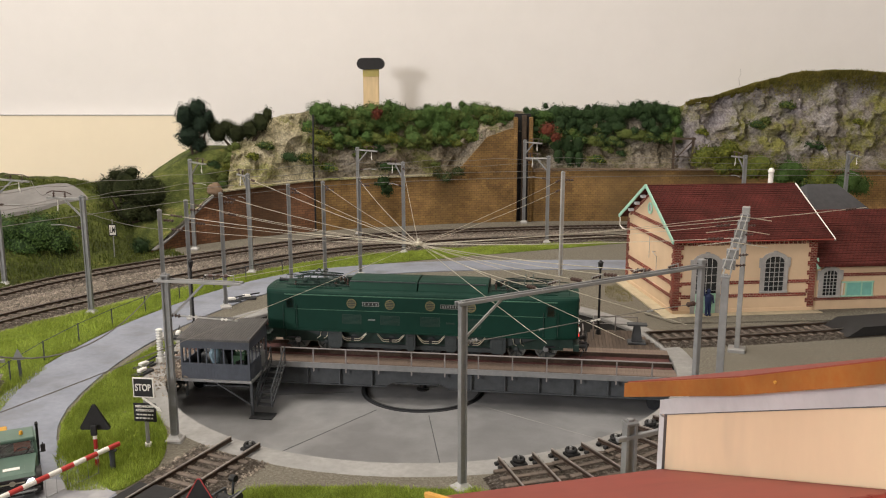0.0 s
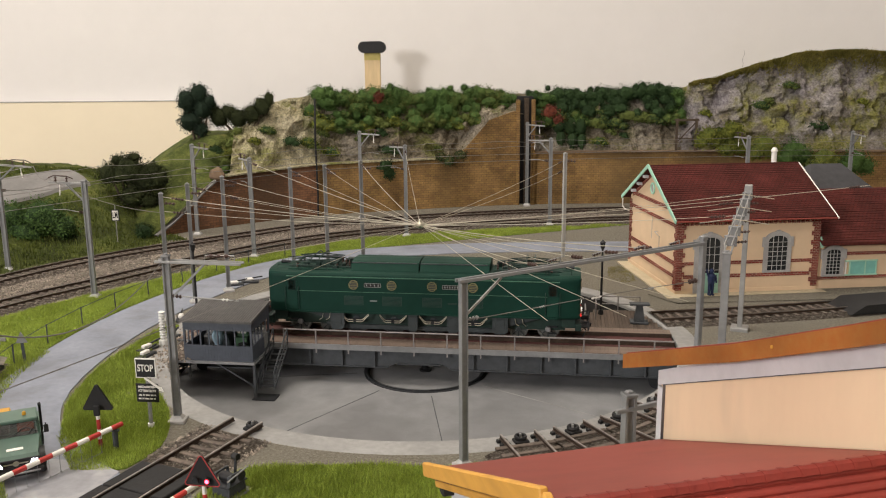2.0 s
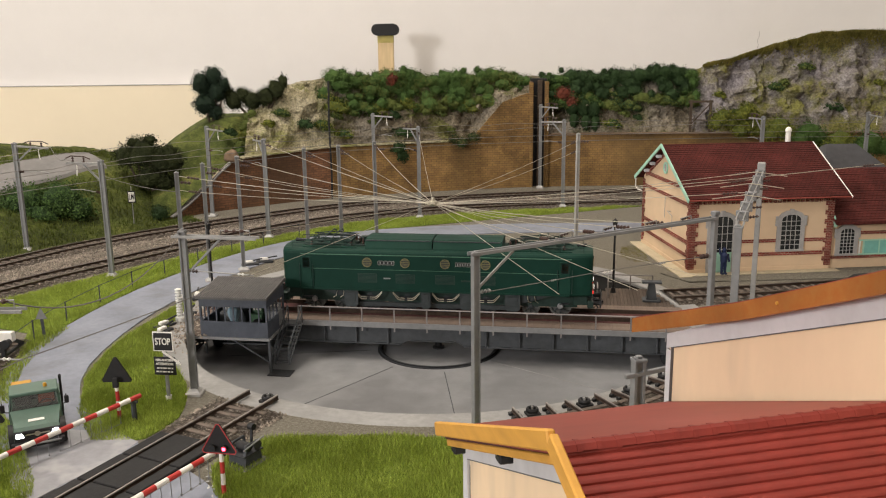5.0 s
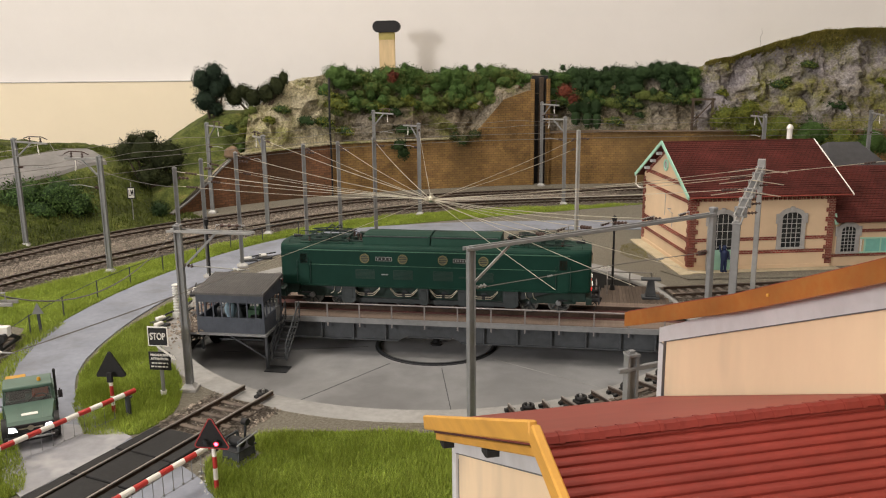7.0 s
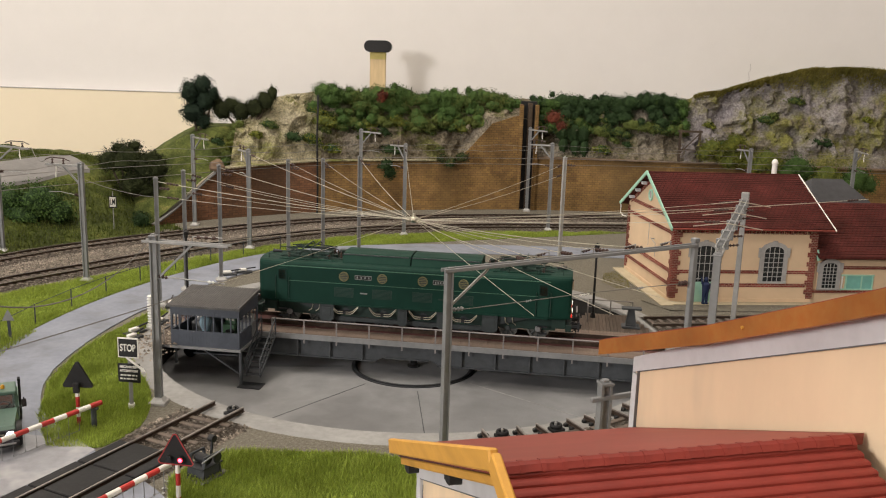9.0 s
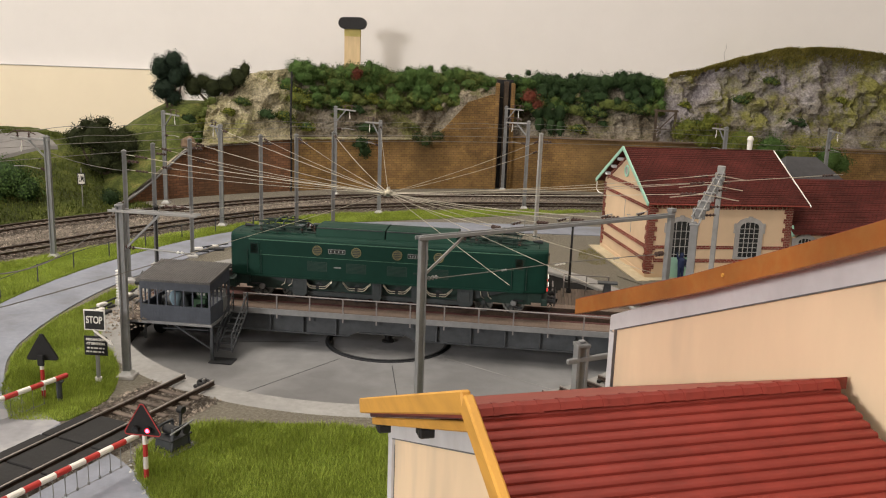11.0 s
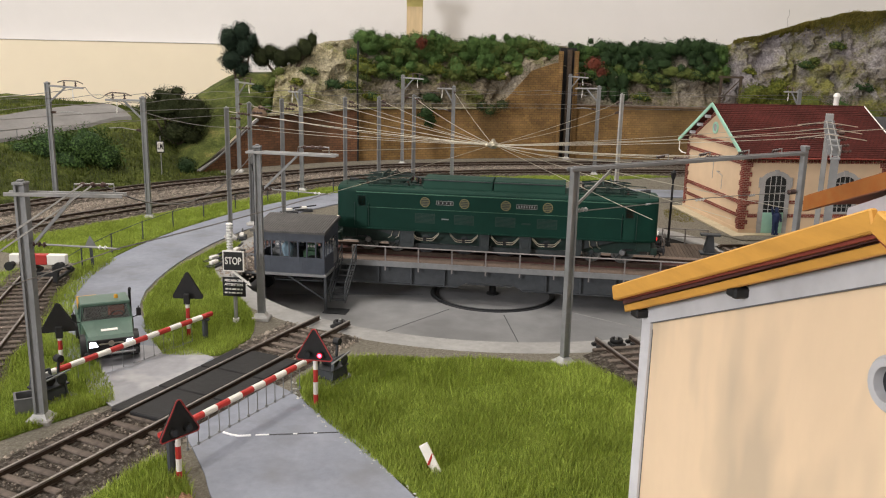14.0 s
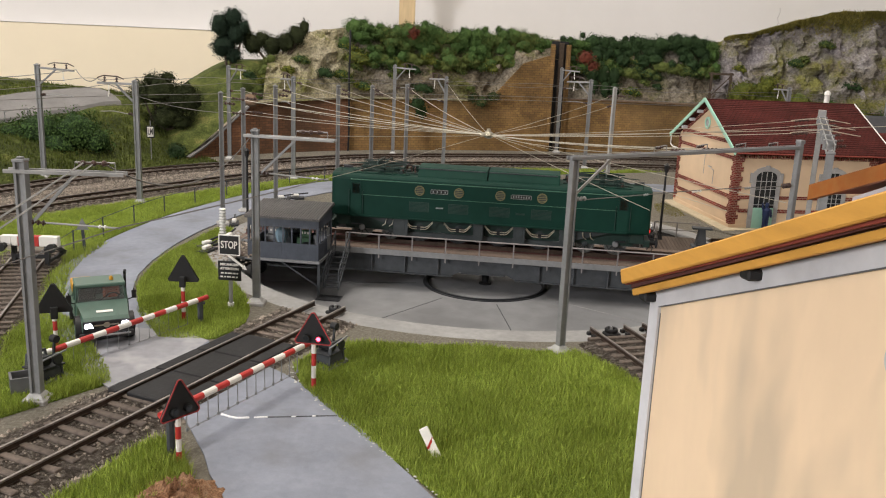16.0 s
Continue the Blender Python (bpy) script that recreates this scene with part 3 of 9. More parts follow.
def offset_line(line, d):
    """A flat line moved d to its left."""
    out = []
    for i, p in enumerate(line):
        a, b = line[max(0, i - 1)], line[min(len(line) - 1, i + 1)]
        t = (b - a).normalized()
        out.append(Vector((p.x - t.y * d, p.y + t.x * d, p.z)))
    return out


def ribbon(b, line, w0, w1, z0, z1):
    """A band along a line between the offsets w0 and w1 with a top at z1 and sides to z0."""
    A, B = offset_line(line, w0), offset_line(line, w1)
    vs = []
    for p, q in zip(A, B):
        vs += [(p.x, p.y, p.z + z0), (p.x, p.y, p.z + z1), (q.x, q.y, q.z + z1), (q.x, q.y, q.z + z0)]
    fs = []
    for i in range(len(line) - 1):
        k = 4 * i
        fs += [(k, k + 4, k + 5, k + 1), (k + 1, k + 5, k + 6, k + 2), (k + 2, k + 6, k + 7, k + 3)]
    n = 4 * (len(line) - 1)
    fs += [(0, 1, 2, 3), (n + 3, n + 2, n + 1, n)]
    return b.add(vs, fs)


# plan (centimetres) -------------------------------------------------------------
PIT = (0.25, -0.95)
RING_R, PIT_R, PIT_Z = 17.35, 15.95, -2.3
BRIDGE_TURN = -7.5
FAR = smooth_line([(-62, -38, 0), (-48, -12, 0), (-36.1, 12.9, 0), (-30.4, 22.1, 0), (-22.1, 30.4, 0), (-11.8, 38.6, 0), (1, 43.6, 0), (14, 46.3, 0), (30, 47.6, 0), (70, 48, 0)], 10)
NEAR = smooth_line([(-56, -40, 0), (-43, -16, 0), (-32, 5.3, 0), (-26.8, 13.3, 0), (-20, 22.6, 0), (-10.9, 31.6, 0), (0.7, 36.9, 0), (13.2, 39.6, 0), (30, 41.2, 0), (70, 41.6, 0)], 10)
CROSS = [Vector((-8.1, -15.0, 0)), Vector((-14.2, -28.6, 0)), Vector((-22.3, -46.6, 0))]
ROAD = smooth_line([(-0.5, -41, 0), (-5.5, -32, 0), (-9.6, -25.6, 0), (-14.0, -21.6, 0), (-18.2, -17.6, 0), (-20.6, -12.5, 0), (-21.3, -6, 0), (-20.6, 1.5, 0), (-18.7, 8.5, 0), (-15.6, 15.6, 0), (-11.5, 21, 0), (-5, 24.6, 0), (4, 26.4, 0), (14, 26.8, 0), (30, 26.5, 0), (62, 26, 0)], 6)


# room -----------------------------------------------------------------------
def room():
    solid("wall_north", Mesh().box(-180, 62, -100, 190, 68, 142), MAT["backwall"], "off-white painted room wall behind the layout", "wall", "structure")
    solid("wall_south", Mesh().box(-180, -246, -100, 190, -240, 142), MAT["backwall"], "off-white painted room wall", "wall", "structure")
    ww = Mesh().box(-186, -246, -100, -180, -200, 142).box(-186, -150, -100, -180, 68, 142).box(-186, -200, -100, -180, -150, 42).box(-186, -200, 94, -180, -150, 142)
    solid("wall_west", ww, MAT["backwall"], "off-white painted room wall", "wall", "structure")
    solid("wall_east", Mesh().box(190, -246, -100, 196, 68, 142), MAT["backwall"], "off-white painted room wall", "wall", "structure")
    solid("ceiling", Mesh().box(-186, -246, 142, 196, 68, 148), MAT["ceiling"], "plain white room ceiling", "ceiling", "structure")
    solid("floor", Mesh().box(-186, -246, -106, 196, 68, -100), MAT["floor"], "plain grey room floor", "floor", "structure")
    wn = Mesh()
    for q in ((-200, -197, 42, 94), (-153, -150, 42, 94), (-176.5, -173.5, 42, 94)):
        wn.box(-184, q[0], q[2], -181, q[1], q[3])
    wn.box(-184, -197, 42, -181, -153, 45).box(-184, -197, 91, -181, -153, 94)
    wd = solid("window_1", wn, MAT["white"], "white framed window in the side wall", "window", "structure")
    for y in (-197, -173.5):
        pn = part("pane", Mesh().box(-182.8, y, 45, -182.4, y + (20.5 if y < -190 else 20.5), 91), MAT["pane"], wd)
        pn.visible_shadow = False
    part("sill", Mesh().box(-181, -203, 39, -176, -147, 42, 0.3), MAT["white"], wd)
    solid("backdrop", Mesh().box(-120, 60.2, -4, -31.0, 61.4, 12.9, 0.1), MAT["creamboard"], "cream painted backdrop board standing before the wall", "backdrop", "structure")
    # added strip that covers the board's brightly lit top edge with grey
    solid("backdrop_edge", Mesh().box(-120, 60.15, 12.905, -31.0, 61.95, 12.94), MAT["stonegrey"], "grey strip added over the lit top edge of the backdrop board", "trim", "structure")
    solid("wall_crack", Mesh().tube([(40.95, 61.98, 18.9), (41.05, 61.98, 18.3), (40.8, 61.98, 17.7), (40.95, 61.98, 17.0), (40.75, 61.98, 16.2)], 0.025, 5), MAT["stonegrey"], "thin grey crack in the painted wall", "crack", "structure")


def ground():
    """The table top with a round hole for the turntable pit."""
    n = 96
    X0, X1, Y0, Y1 = -122, 75, -75, 61.9
    ring, rim = [], []
    for i in range(n):
        a = 2 * math.pi * i / n
        c, s = math.cos(a), math.sin(a)
        ring.append((PIT[0] + RING_R * c, PIT[1] + RING_R * s, 0))
        k = min((X1 - PIT[0]) / c if c > 1e-6 else ((X0 - PIT[0]) / c if c < -1e-6 else 1e9), (Y1 - PIT[1]) / s if s > 1e-6 else ((Y0 - PIT[1]) / s if s < -1e-6 else 1e9))
        rim.append((PIT[0] + k * c, PIT[1] + k * s, 0))
    b = Mesh()
    mid = [tuple(Vector(p).lerp(Vector(q), 0.25)) for p, q in zip(ring, rim)]
    vs = ring + mid + rim
    fs = []
    for i in range(n):
        j = (i + 1) % n
        fs += [(i, n + i, n + j, j), (n + i, 2 * n + i, 2 * n + j, n + j)]
    b.add(vs, fs)
    solid("ground", b, MAT["gravel"], "layout ground of fine grey-brown gravel", "ground", "structure", smooth=False)
    table = Mesh().box(X0, Y0, -9, X1, Y1, -3.2)
    solid("table_frame", table, MAT["lath"], "wooden base frame under the layout", "table", "structure")


def pit():
    n = 96
    ring = Mesh()
    ring.lathe([(PIT_R, -0.2), (PIT_R, -0.02), (PIT_R + 0.06, 0.05), (RING_R - 0.1, 0.05), (RING_R, 0.0), (RING_R, -0.5)], n, (PIT[0], PIT[1], 0))
    ring.f = [f for f in ring.f if len(f) == 4]
    solid("pit_ring", ring, MAT["ringstone"], "pale concrete coping ring round the turntable pit", "kerb", "structure")
    # wall in a near-black colour that carries the deep shade of the pit
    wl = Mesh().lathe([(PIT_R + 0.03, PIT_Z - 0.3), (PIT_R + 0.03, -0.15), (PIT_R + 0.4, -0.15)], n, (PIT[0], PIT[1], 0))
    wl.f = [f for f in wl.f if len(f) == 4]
    solid("pit_wall", wl, MAT["pit_shade"], "wall of the turntable pit, coloured near black for its shade", "wall", "structure")
    flo = Mesh().lathe([(PIT_R + 0.5, PIT_Z - 0.4), (PIT_R + 0.5, PIT_Z)], n, (PIT[0], PIT[1], 0))
    f = solid("pit_floor", flo, MAT["concrete"], "smooth grey concrete floor of the turntable pit", "floor", "structure", smooth=False)
    rr = Mesh()
    for r0, r1, z in ((3.66, 4.02, 0.05), (3.78, 3.9, 0.14)):
        q = Mesh().lathe([(r0, PIT_Z), (r0, PIT_Z + z), (r1, PIT_Z + z), (r1, PIT_Z)], 72, (PIT[0], PIT[1], 0))
        rr.add(q.v, [g for g in q.f if len(g) == 4])
    part("roller_rail", rr, MAT["darkmetal"], f, "dark circular roller rail")
    for a in (-84, -128, -38, 8, 52, 96, 140, 186):
        c, s = math.cos(radians(a)), math.sin(radians(a))
        j = Mesh().bar((PIT[0] + 4.5 * c, PIT[1] + 4.5 * s, PIT_Z + 0.003), (PIT[0] + 13.8 * c, PIT[1] + 13.8 * s, PIT_Z + 0.003), 0.05, 0.02)
        part("joint", j, MAT["ringstone"] if a == -38 else MAT["joint"], f)


def track(name, line, label, fine=False, group="", sleepers=True, bed=True, spacing=0.72, z=0.0):
    t = thing(name, (0, 0, 0), 0, label, "track", group, "structure")
    if bed:
        b = Mesh()
        full = line
        if fine:
            full = [p.lerp(q, k / 6) for p, q in zip(line, line[1:]) for k in range(6)] + [line[-1]]
            full = [p for p in full if math.hypot(p.x - PIT[0], p.y - PIT[1]) > RING_R + 0.2]
        A = [offset_line(full, d) for d in (-2.1, -1.55, 1.55, 2.1)]
        zz = (z - 0.01, z + 0.14, z + 0.14, z - 0.01)
        vs = []
        for i in range(len(full)):
            vs += [(A[k][i].x, A[k][i].y, zz[k]) for k in range(4)]
        fs = [(4 * i + k, 4 * i + k + 1, 4 * i + k + 5, 4 * i + k + 4) for i in range(len(full) - 1) for k in range(3)]
        fs = [tuple(reversed(f)) for f in fs]
        part("ballast_bed", b.add(vs, fs), MAT["ballast"], t, "grey-brown stone ballast")
    for side in (-0.86, 0.86):
        r = Mesh()
        ribbon(r, offset_line(line, side), -0.09, 0.09, z + 0.16, z + 0.20)
        ribbon(r, offset_line(line, side), -0.03, 0.03, z + 0.18, z + 0.36)
        rail = part("rail", r, MAT["rail"], t)
        hd = Mesh()
        ribbon(hd, offset_line(line, side), -0.045, 0.045, z + 0.34, z + 0.40)
        part("rail_head", hd, MAT["railtop"], rail)
    L = [0.0]
    for a, b in zip(line[:-1], line[1:]):
        L.append(L[-1] + (b - a).length)
    me = data_of("sleeper", Mesh().box(-0.14, -1.45, -0.1, 0.14, 1.45, 0.075, 0.03), MAT["sleeper"], False)
    d, i, many = 0.3, 0, Mesh()
    while d < L[-1]:
        while L[i + 1] < d:
            i += 1
        a, b = line[i], line[i + 1]
        p = a.lerp(b, (d - L[i]) / (L[i + 1] - L[i]))
        w = math.degrees(math.atan2(b.y - a.y, b.x - a.x)) + random.uniform(-1.5, 1.5)
        m = Matrix.Translation((p.x, p.y, z + 0.135)) @ pose(0, 0, 0, 0, 0, w)
        if fine and math.hypot(p.x - PIT[0], p.y - PIT[1]) < RING_R + 0.1:
            d += spacing
            continue
        if fine:
            piece("sleeper", me, t, m)
        else:
            many.m = m
            many.box(-0.14, -1.45, -0.1, 0.14, 1.45, 0.075)
        d += spacing
    if not fine:
        tagged(part("sleepers", many, MAT["sleeper"], t, "", False), "dark weathered wooden sleepers", kind="stuff")
    return t


room()
ground()
pit()
track("main_track", FAR, "curved main line track on stone ballast below the brick wall", group="main line tracks")
track("main_track", NEAR, "curved main line track on stone ballast beside the grass", group="main line tracks")


# retaining wall and terrain -----------------------------------------------------------
WALL = smooth_line([(-29.6, 30.6, 0), (-25.2, 37.0, 0), (-15, 44.6, 0), (-4, 49.0, 0), (11.4, 52.6, 0), (30, 53.0, 0), (62, 52.5, 0)], 12)


def line_at_x(line, x):
    for a, b in zip(line[:-1], line[1:]):
        if a.x <= x <= b.x:
            return a.lerp(b, (x - a.x) / max(1e-6, b.x - a.x))
    return line[-1] if x > line[-1].x else line[0]


def curve_of(pts, x):
    """Linear interpolation in a short table."""
    if x <= pts[0][0]:
        return pts[0][1]
    for (a, p), (b, q) in zip(pts[:-1], pts[1:]):
        if x <= b:
            return p + (q - p) * (x - a) / (b - a)
    return pts[-1][1]


WALL_TOP = [(-28.7, 0.05), (-27.3, 1.25), (-25.9, 2.7), (-24.4, 4.35), (-23.1, 5.5), (-13.6, 6.0), (2.5, 6.0), (4.0, 7.2), (7.0, 10.6), (10.0, 11.6), (12.3, 11.4), (12.4, 6.5), (62, 6.3)]
SKY = [(-30, 6.0), (-27, 9.4), (-24, 10.0), (-21.6, 10.6), (-20.5, 11.5), (-19.1, 13.1), (-16, 13.7), (-13.5, 14.1), (11, 13.6), (31, 14.0), (37, 15.3), (41, 16.7), (47, 18.2), (54, 18.4), (62, 17.5)]


def hash_noise(x, y, z, s):
    return noise.fractal(Vector((x, y, z)) * s, 1.0, 2.1, 5)


def retaining_wall(name, x0, x1, material, label):
    b = Mesh()
    xs = [x0 + (x1 - x0) * i / 60 for i in range(61)]
    vs = []
    for x in xs:
        p = line_at_x(WALL, x)
        h = curve_of(WALL_TOP, x)
        vs += [(x, p.y, -0.5), (x, p.y + 0.12 * h * 0.3, h), (x, p.y + 1.4, h), (x, p.y + 1.4, -0.5)]
    fs = []
    for i in range(60):
        k = 4 * i
        fs += [(k, k + 4, k + 5, k + 1), (k + 1, k + 5, k + 6, k + 2), (k + 2, k + 6, k + 7, k + 3)]
    fs += [(0, 1, 2, 3), (243, 242, 241, 240)]
    w = solid(name, b.add(vs, fs), material, label, "wall", "structure", smooth=False)
    if x0 < -28:
        wing = [Vector((x, line_at_x(WALL, x).y + 0.3, curve_of(WALL_TOP, x))) for x in [-28.5 + 4.9 * i / 12 for i in range(13)]]
        part("wing_coping", ribbon(Mesh(), wing, -0.42, 0.15, -0.06, 0.1), MAT["lane"], w, "pale sloping coping of the wing wall")
    cap = Mesh()
    if x0 > -25 or x1 < 5:
        a = max(x0, -23.0)
        pts = [a + (min(x1, 2.5) - a) * i / 30 for i in range(31)] if x1 < 15 else [12.5 + (x1 - 12.5) * i / 30 for i in range(31)]
        line = [Vector((x, line_at_x(WALL, x).y + 0.7, curve_of(WALL_TOP, x))) for x in pts]
        ribbon(cap, line, -0.85, 1.0, -0.02, 0.14)
        part("coping", cap, MAT["boulder"] if x1 > 15 else MAT["rock_yellow"], w, "weathered coping course")
    return w


def cliff(name, x0, x1, material, label, rough=0.9, n=90, m=34):
    """A rock face from the wall's top up to the skyline and back to the room wall."""
    xs = [x0 + (x1 - x0) * i / n for i in range(n + 1)]
    ys = [j / m for j in range(m + 1)]

    def fn(x, v):
        p = line_at_x(WALL, x)
        lo, hi = curve_of(WALL_TOP, x) - 0.3, curve_of(SKY, x)
        if v < 0.8:
            k = v / 0.8
            y = p.y + 0.9 + 3.6 * k ** 1.2
            z = lo + (hi - lo) * k
            d = hash_noise(x * 1.1, z * 1.1, 3.1, 0.28) * 1.5 + hash_noise(x, z * 1.2, 7.7, 0.9) * 0.6
            e = min(1, 4 * k) * rough
            return (x + 0.3 * d * e, y - max(-0.8, d) * e, z + 0.25 * d * e * (1 - k))
        k = (v - 0.8) / 0.2
        return (x, p.y + 4.5 + k * 5.0, hi + 0.35 * hash_noise(x, 0, 0, 0.5) * (1 - k) - 0.8 * k)
    solid(name, Mesh().grid(xs, ys, fn), material, label, "rock", "structure")


BANK_SKY = [(-40, 1.5), (-36, 4.0), (-33, 5.9), (-31, 7.25), (-29.2, 8.2), (-27.4, 9.1), (-25.7, 9.6), (-15, 10.3)]


def grassy_bank():
    """A grassy incline behind the wing wall, rising along the wall and away from it."""
    u, v = (0.641, 0.767), (-0.767, 0.641)

    def fn(a, p):
        x, y = -28.7 + u[0] * a + v[0] * p, 31.9 + u[1] * a + v[1] * p
        e = min(1.0, p / 2.5)
        z = 0.63 * a + 0.31 * p + 0.35 * e * hash_noise(x, y, 2.0, 0.35)
        top = curve_of(BANK_SKY, x + 0.32 * (y - 44)) + 0.12 * hash_noise(x, y, 5.0, 0.6)
        near = curve_of(WALL_TOP, -28.7 + u[0] * a) - 0.1 + 1.25 * max(0.0, p - 1.2)
        return (x, y, max(-0.6, min(z + 0.45 * max(0.0, min(1.0, (a - 6) / 5)), top, near)))
    b = Mesh().grid([-2.0 + 18.0 * i / 50 for i in range(51)], [0.6 + 13.4 * j / 40 for j in range(41)], fn)
    solid("grassy_bank", b, MAT["bank"], "olive grassy bank behind the wing wall", "slope", "structure")


def slope_z(s, d, x, y):
    """Height of the embankment at d outwards from the track; s runs 0 to 1 along it."""
    if d < 2.4:
        return 0.0
    e = max(0.0, min(1.0, (s - 0.80) / 0.20))
    low = 0.29 * min(d - 2.4, 11.6) + 0.27 * max(0, min(d - 14, 6.5)) + 0.04 * max(0, d - 20.5)
    fall = max(0.0, min(1.0, (d - 14) / 9))
    d0 = 2.4 + 4.6 * max(0.0, min(1.0, (s - 0.82) / 0.12))
    r = max(0.0, min(1.0, (s - 0.62) / 0.24))
    low += 0.95 * r * r * (3 - 2 * r) * min(1, (d - 2.4) / 10)
    high = min(0.62 * max(0, d - d0), 9.5) * (1 - 0.45 * fall * fall * (3 - 2 * fall))
    return low + (high - low) * e * e * (3 - 2 * e)


SLOPE_LINE = [p for p in FAR if p.x < -22.5]


def slope_point(s, d, lift=0.0, rough=1.0):
    n = len(SLOPE_LINE) - 1
    f = s * n
    i = min(n - 1, int(f))
    a, b = SLOPE_LINE[i], SLOPE_LINE[i + 1]
    p, t = a.lerp(b, f - i), (b - a).normalized()
    x, y = p.x - t.y * d, p.y + t.x * d
    z = slope_z(s, d, x, y)
    e = min(1, max(0, d - 2.4) / 2.0) * rough * (0.2 if 12.5 < d < 22 and s < 0.93 else 1)
    return (x, min(y, 61.6), max(-0.05 if rough else -1, z + lift + 0.28 * e * hash_noise(x, y, 0, 0.35)))


def embankment():
    b = Mesh().grid([i / 80 for i in range(81)], [2.2 + 34 * j / 46 for j in range(47)], lambda s, d: slope_point(s, d))
    b.f = [tuple(reversed(f)) for f in b.f]
    solid("embankment", b, MAT["slope"], "grassy green embankment rising beside the main line", "slope", "structure")
    r = Mesh().grid([i / 60 * 0.90 for i in range(61)], [14.2, 14.5, 16.0, 18.0, 19.9, 20.2], lambda s, d: slope_point(s, d, 0.3 if 14.3 < d < 20.1 else -0.3, 0.0))
    r.f = [tuple(reversed(f)) for f in r.f]
    solid("upper_road", r, MAT["lane"], "pale grey country road on top of the embankment", "road", "structure")


retaining_wall("retaining_wall", -28.7, -13.42, MAT["wallbrick_red"], "rust-red brick retaining wall with a sloping wing")
retaining_wall("retaining_wall", -13.41, 10.6, MAT["wallbrick"], "ochre brick retaining wall below the rock")
retaining_wall("retaining_wall", 12.5, 62, MAT["wallbrick"], "ochre brick retaining wall behind the station house")
embankment()
grassy_bank()


def boulder(x, y, z, r, seed):
    b = Mesh()
    us = [2 * math.pi * i / 16 for i in range(17)]
    vs = [-math.pi / 2 + math.pi * j / 10 for j in range(11)]

    def fn(a, v):
        d = Vector((math.cos(a % (2 * math.pi)) * math.cos(v), math.sin(a % (2 * math.pi)) * math.cos(v), math.sin(v)))
        k = r * (1 + 0.35 * noise.noise(d * 1.4 + Vector((seed, 0, 0))))
        return (x + d.x * k, y + d.y * k, z + d.z * k * 0.85)
    solid("boulder", b.grid(us, vs, fn), MAT["boulder"], "brown boulder on the head of the wing wall", "rock")


boulder(-23.4, 39.0, 5.8, 0.82, 7)
cliff("cliff", -22.4, -13.2, MAT["rock_yellow"], "mossy yellow-grey rock face above the red wall", 0.7)
cliff("cliff", -13.7, 10.9, MAT["rock"], "layered brown-grey rock face above the wall")
cliff("cliff", 10.5, 31.2, MAT["rock"], "overgrown rock face above the wall")
cliff("cliff", 30.5, 62, MAT["rock_grey"], "grey craggy rock hill with dry grass", 1.05, 120, 44)


def pilaster():
    t = thing("wall_recess", (11.5, line_at_x(WALL, 11.5).y, 0), 2, "dark open joint between two sections of the retaining wall", "recess", kind="structure")
    part("back", Mesh().box(-1.0, 0.9, -0.3, 1.0, 1.5, 13.4), MAT["black"], t)
    part("jamb", Mesh().box(-1.15, -0.25, -0.3, -0.75, 1.2, 13.0, 0.05), MAT["wallbrick"], t)
    part("jamb", Mesh().box(0.75, -0.25, -0.3, 1.15, 1.2, 13.0, 0.05), MAT["wallbrick"], t)
    part("strip", Mesh().box(-0.15, 0.55, -0.3, 0.45, 0.95, 13.2, 0.05), MAT["bark"], t, "dark brown board")


pilaster()


# foliage ---------------------------------------------------------------------------
def leaves(b, blobs, count, size, rng, loose=0.56):
    """Small leaf faces scattered through and over overlapping lumps."""
    tot = sum(r[0] * r[1] + r[1] * r[2] for _, r in blobs)
    for c, r in blobs:
        n = int(count * (r[0] * r[1] + r[1] * r[2]) / tot)
        for _ in range(n):
            d = Vector((rng.gauss(0, 1), rng.gauss(0, 1), rng.gauss(0, 1))).normalized()
            w = 1 + 0.42 * noise.noise(Vector((c[0] + d.x * 2.2, c[1] + d.y * 2.2, c[2] + d.z * 2.2)))
            k = (0.62 + loose * rng.random() ** 1.5) * w
            p = Vector((c[0] + d.x * r[0] * k, c[1] + d.y * r[1] * k, c[2] + d.z * r[2] * k))
            u = Vector((rng.gauss(0, 1), rng.gauss(0, 1), rng.gauss(0, 1))).normalized()
            v = u.cross(d + Vector((0.01, 0.3, 0.2))).normalized()
            s = size * (0.6 + 0.9 * rng.random())
            b.add([tuple(p - u * s), tuple(p + v * s * 0.7), tuple(p + u * s), tuple(p - v * s * 0.5)], [(0, 1, 2, 3)])


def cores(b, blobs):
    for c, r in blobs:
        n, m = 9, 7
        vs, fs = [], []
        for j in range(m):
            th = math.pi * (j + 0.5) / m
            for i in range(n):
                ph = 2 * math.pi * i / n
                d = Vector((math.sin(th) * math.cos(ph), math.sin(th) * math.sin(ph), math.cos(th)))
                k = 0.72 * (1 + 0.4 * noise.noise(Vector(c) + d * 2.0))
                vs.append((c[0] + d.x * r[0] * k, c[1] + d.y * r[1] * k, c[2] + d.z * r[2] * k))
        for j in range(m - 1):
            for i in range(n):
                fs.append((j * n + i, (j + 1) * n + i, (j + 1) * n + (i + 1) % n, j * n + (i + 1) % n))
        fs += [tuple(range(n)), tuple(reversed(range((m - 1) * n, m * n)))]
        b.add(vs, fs)


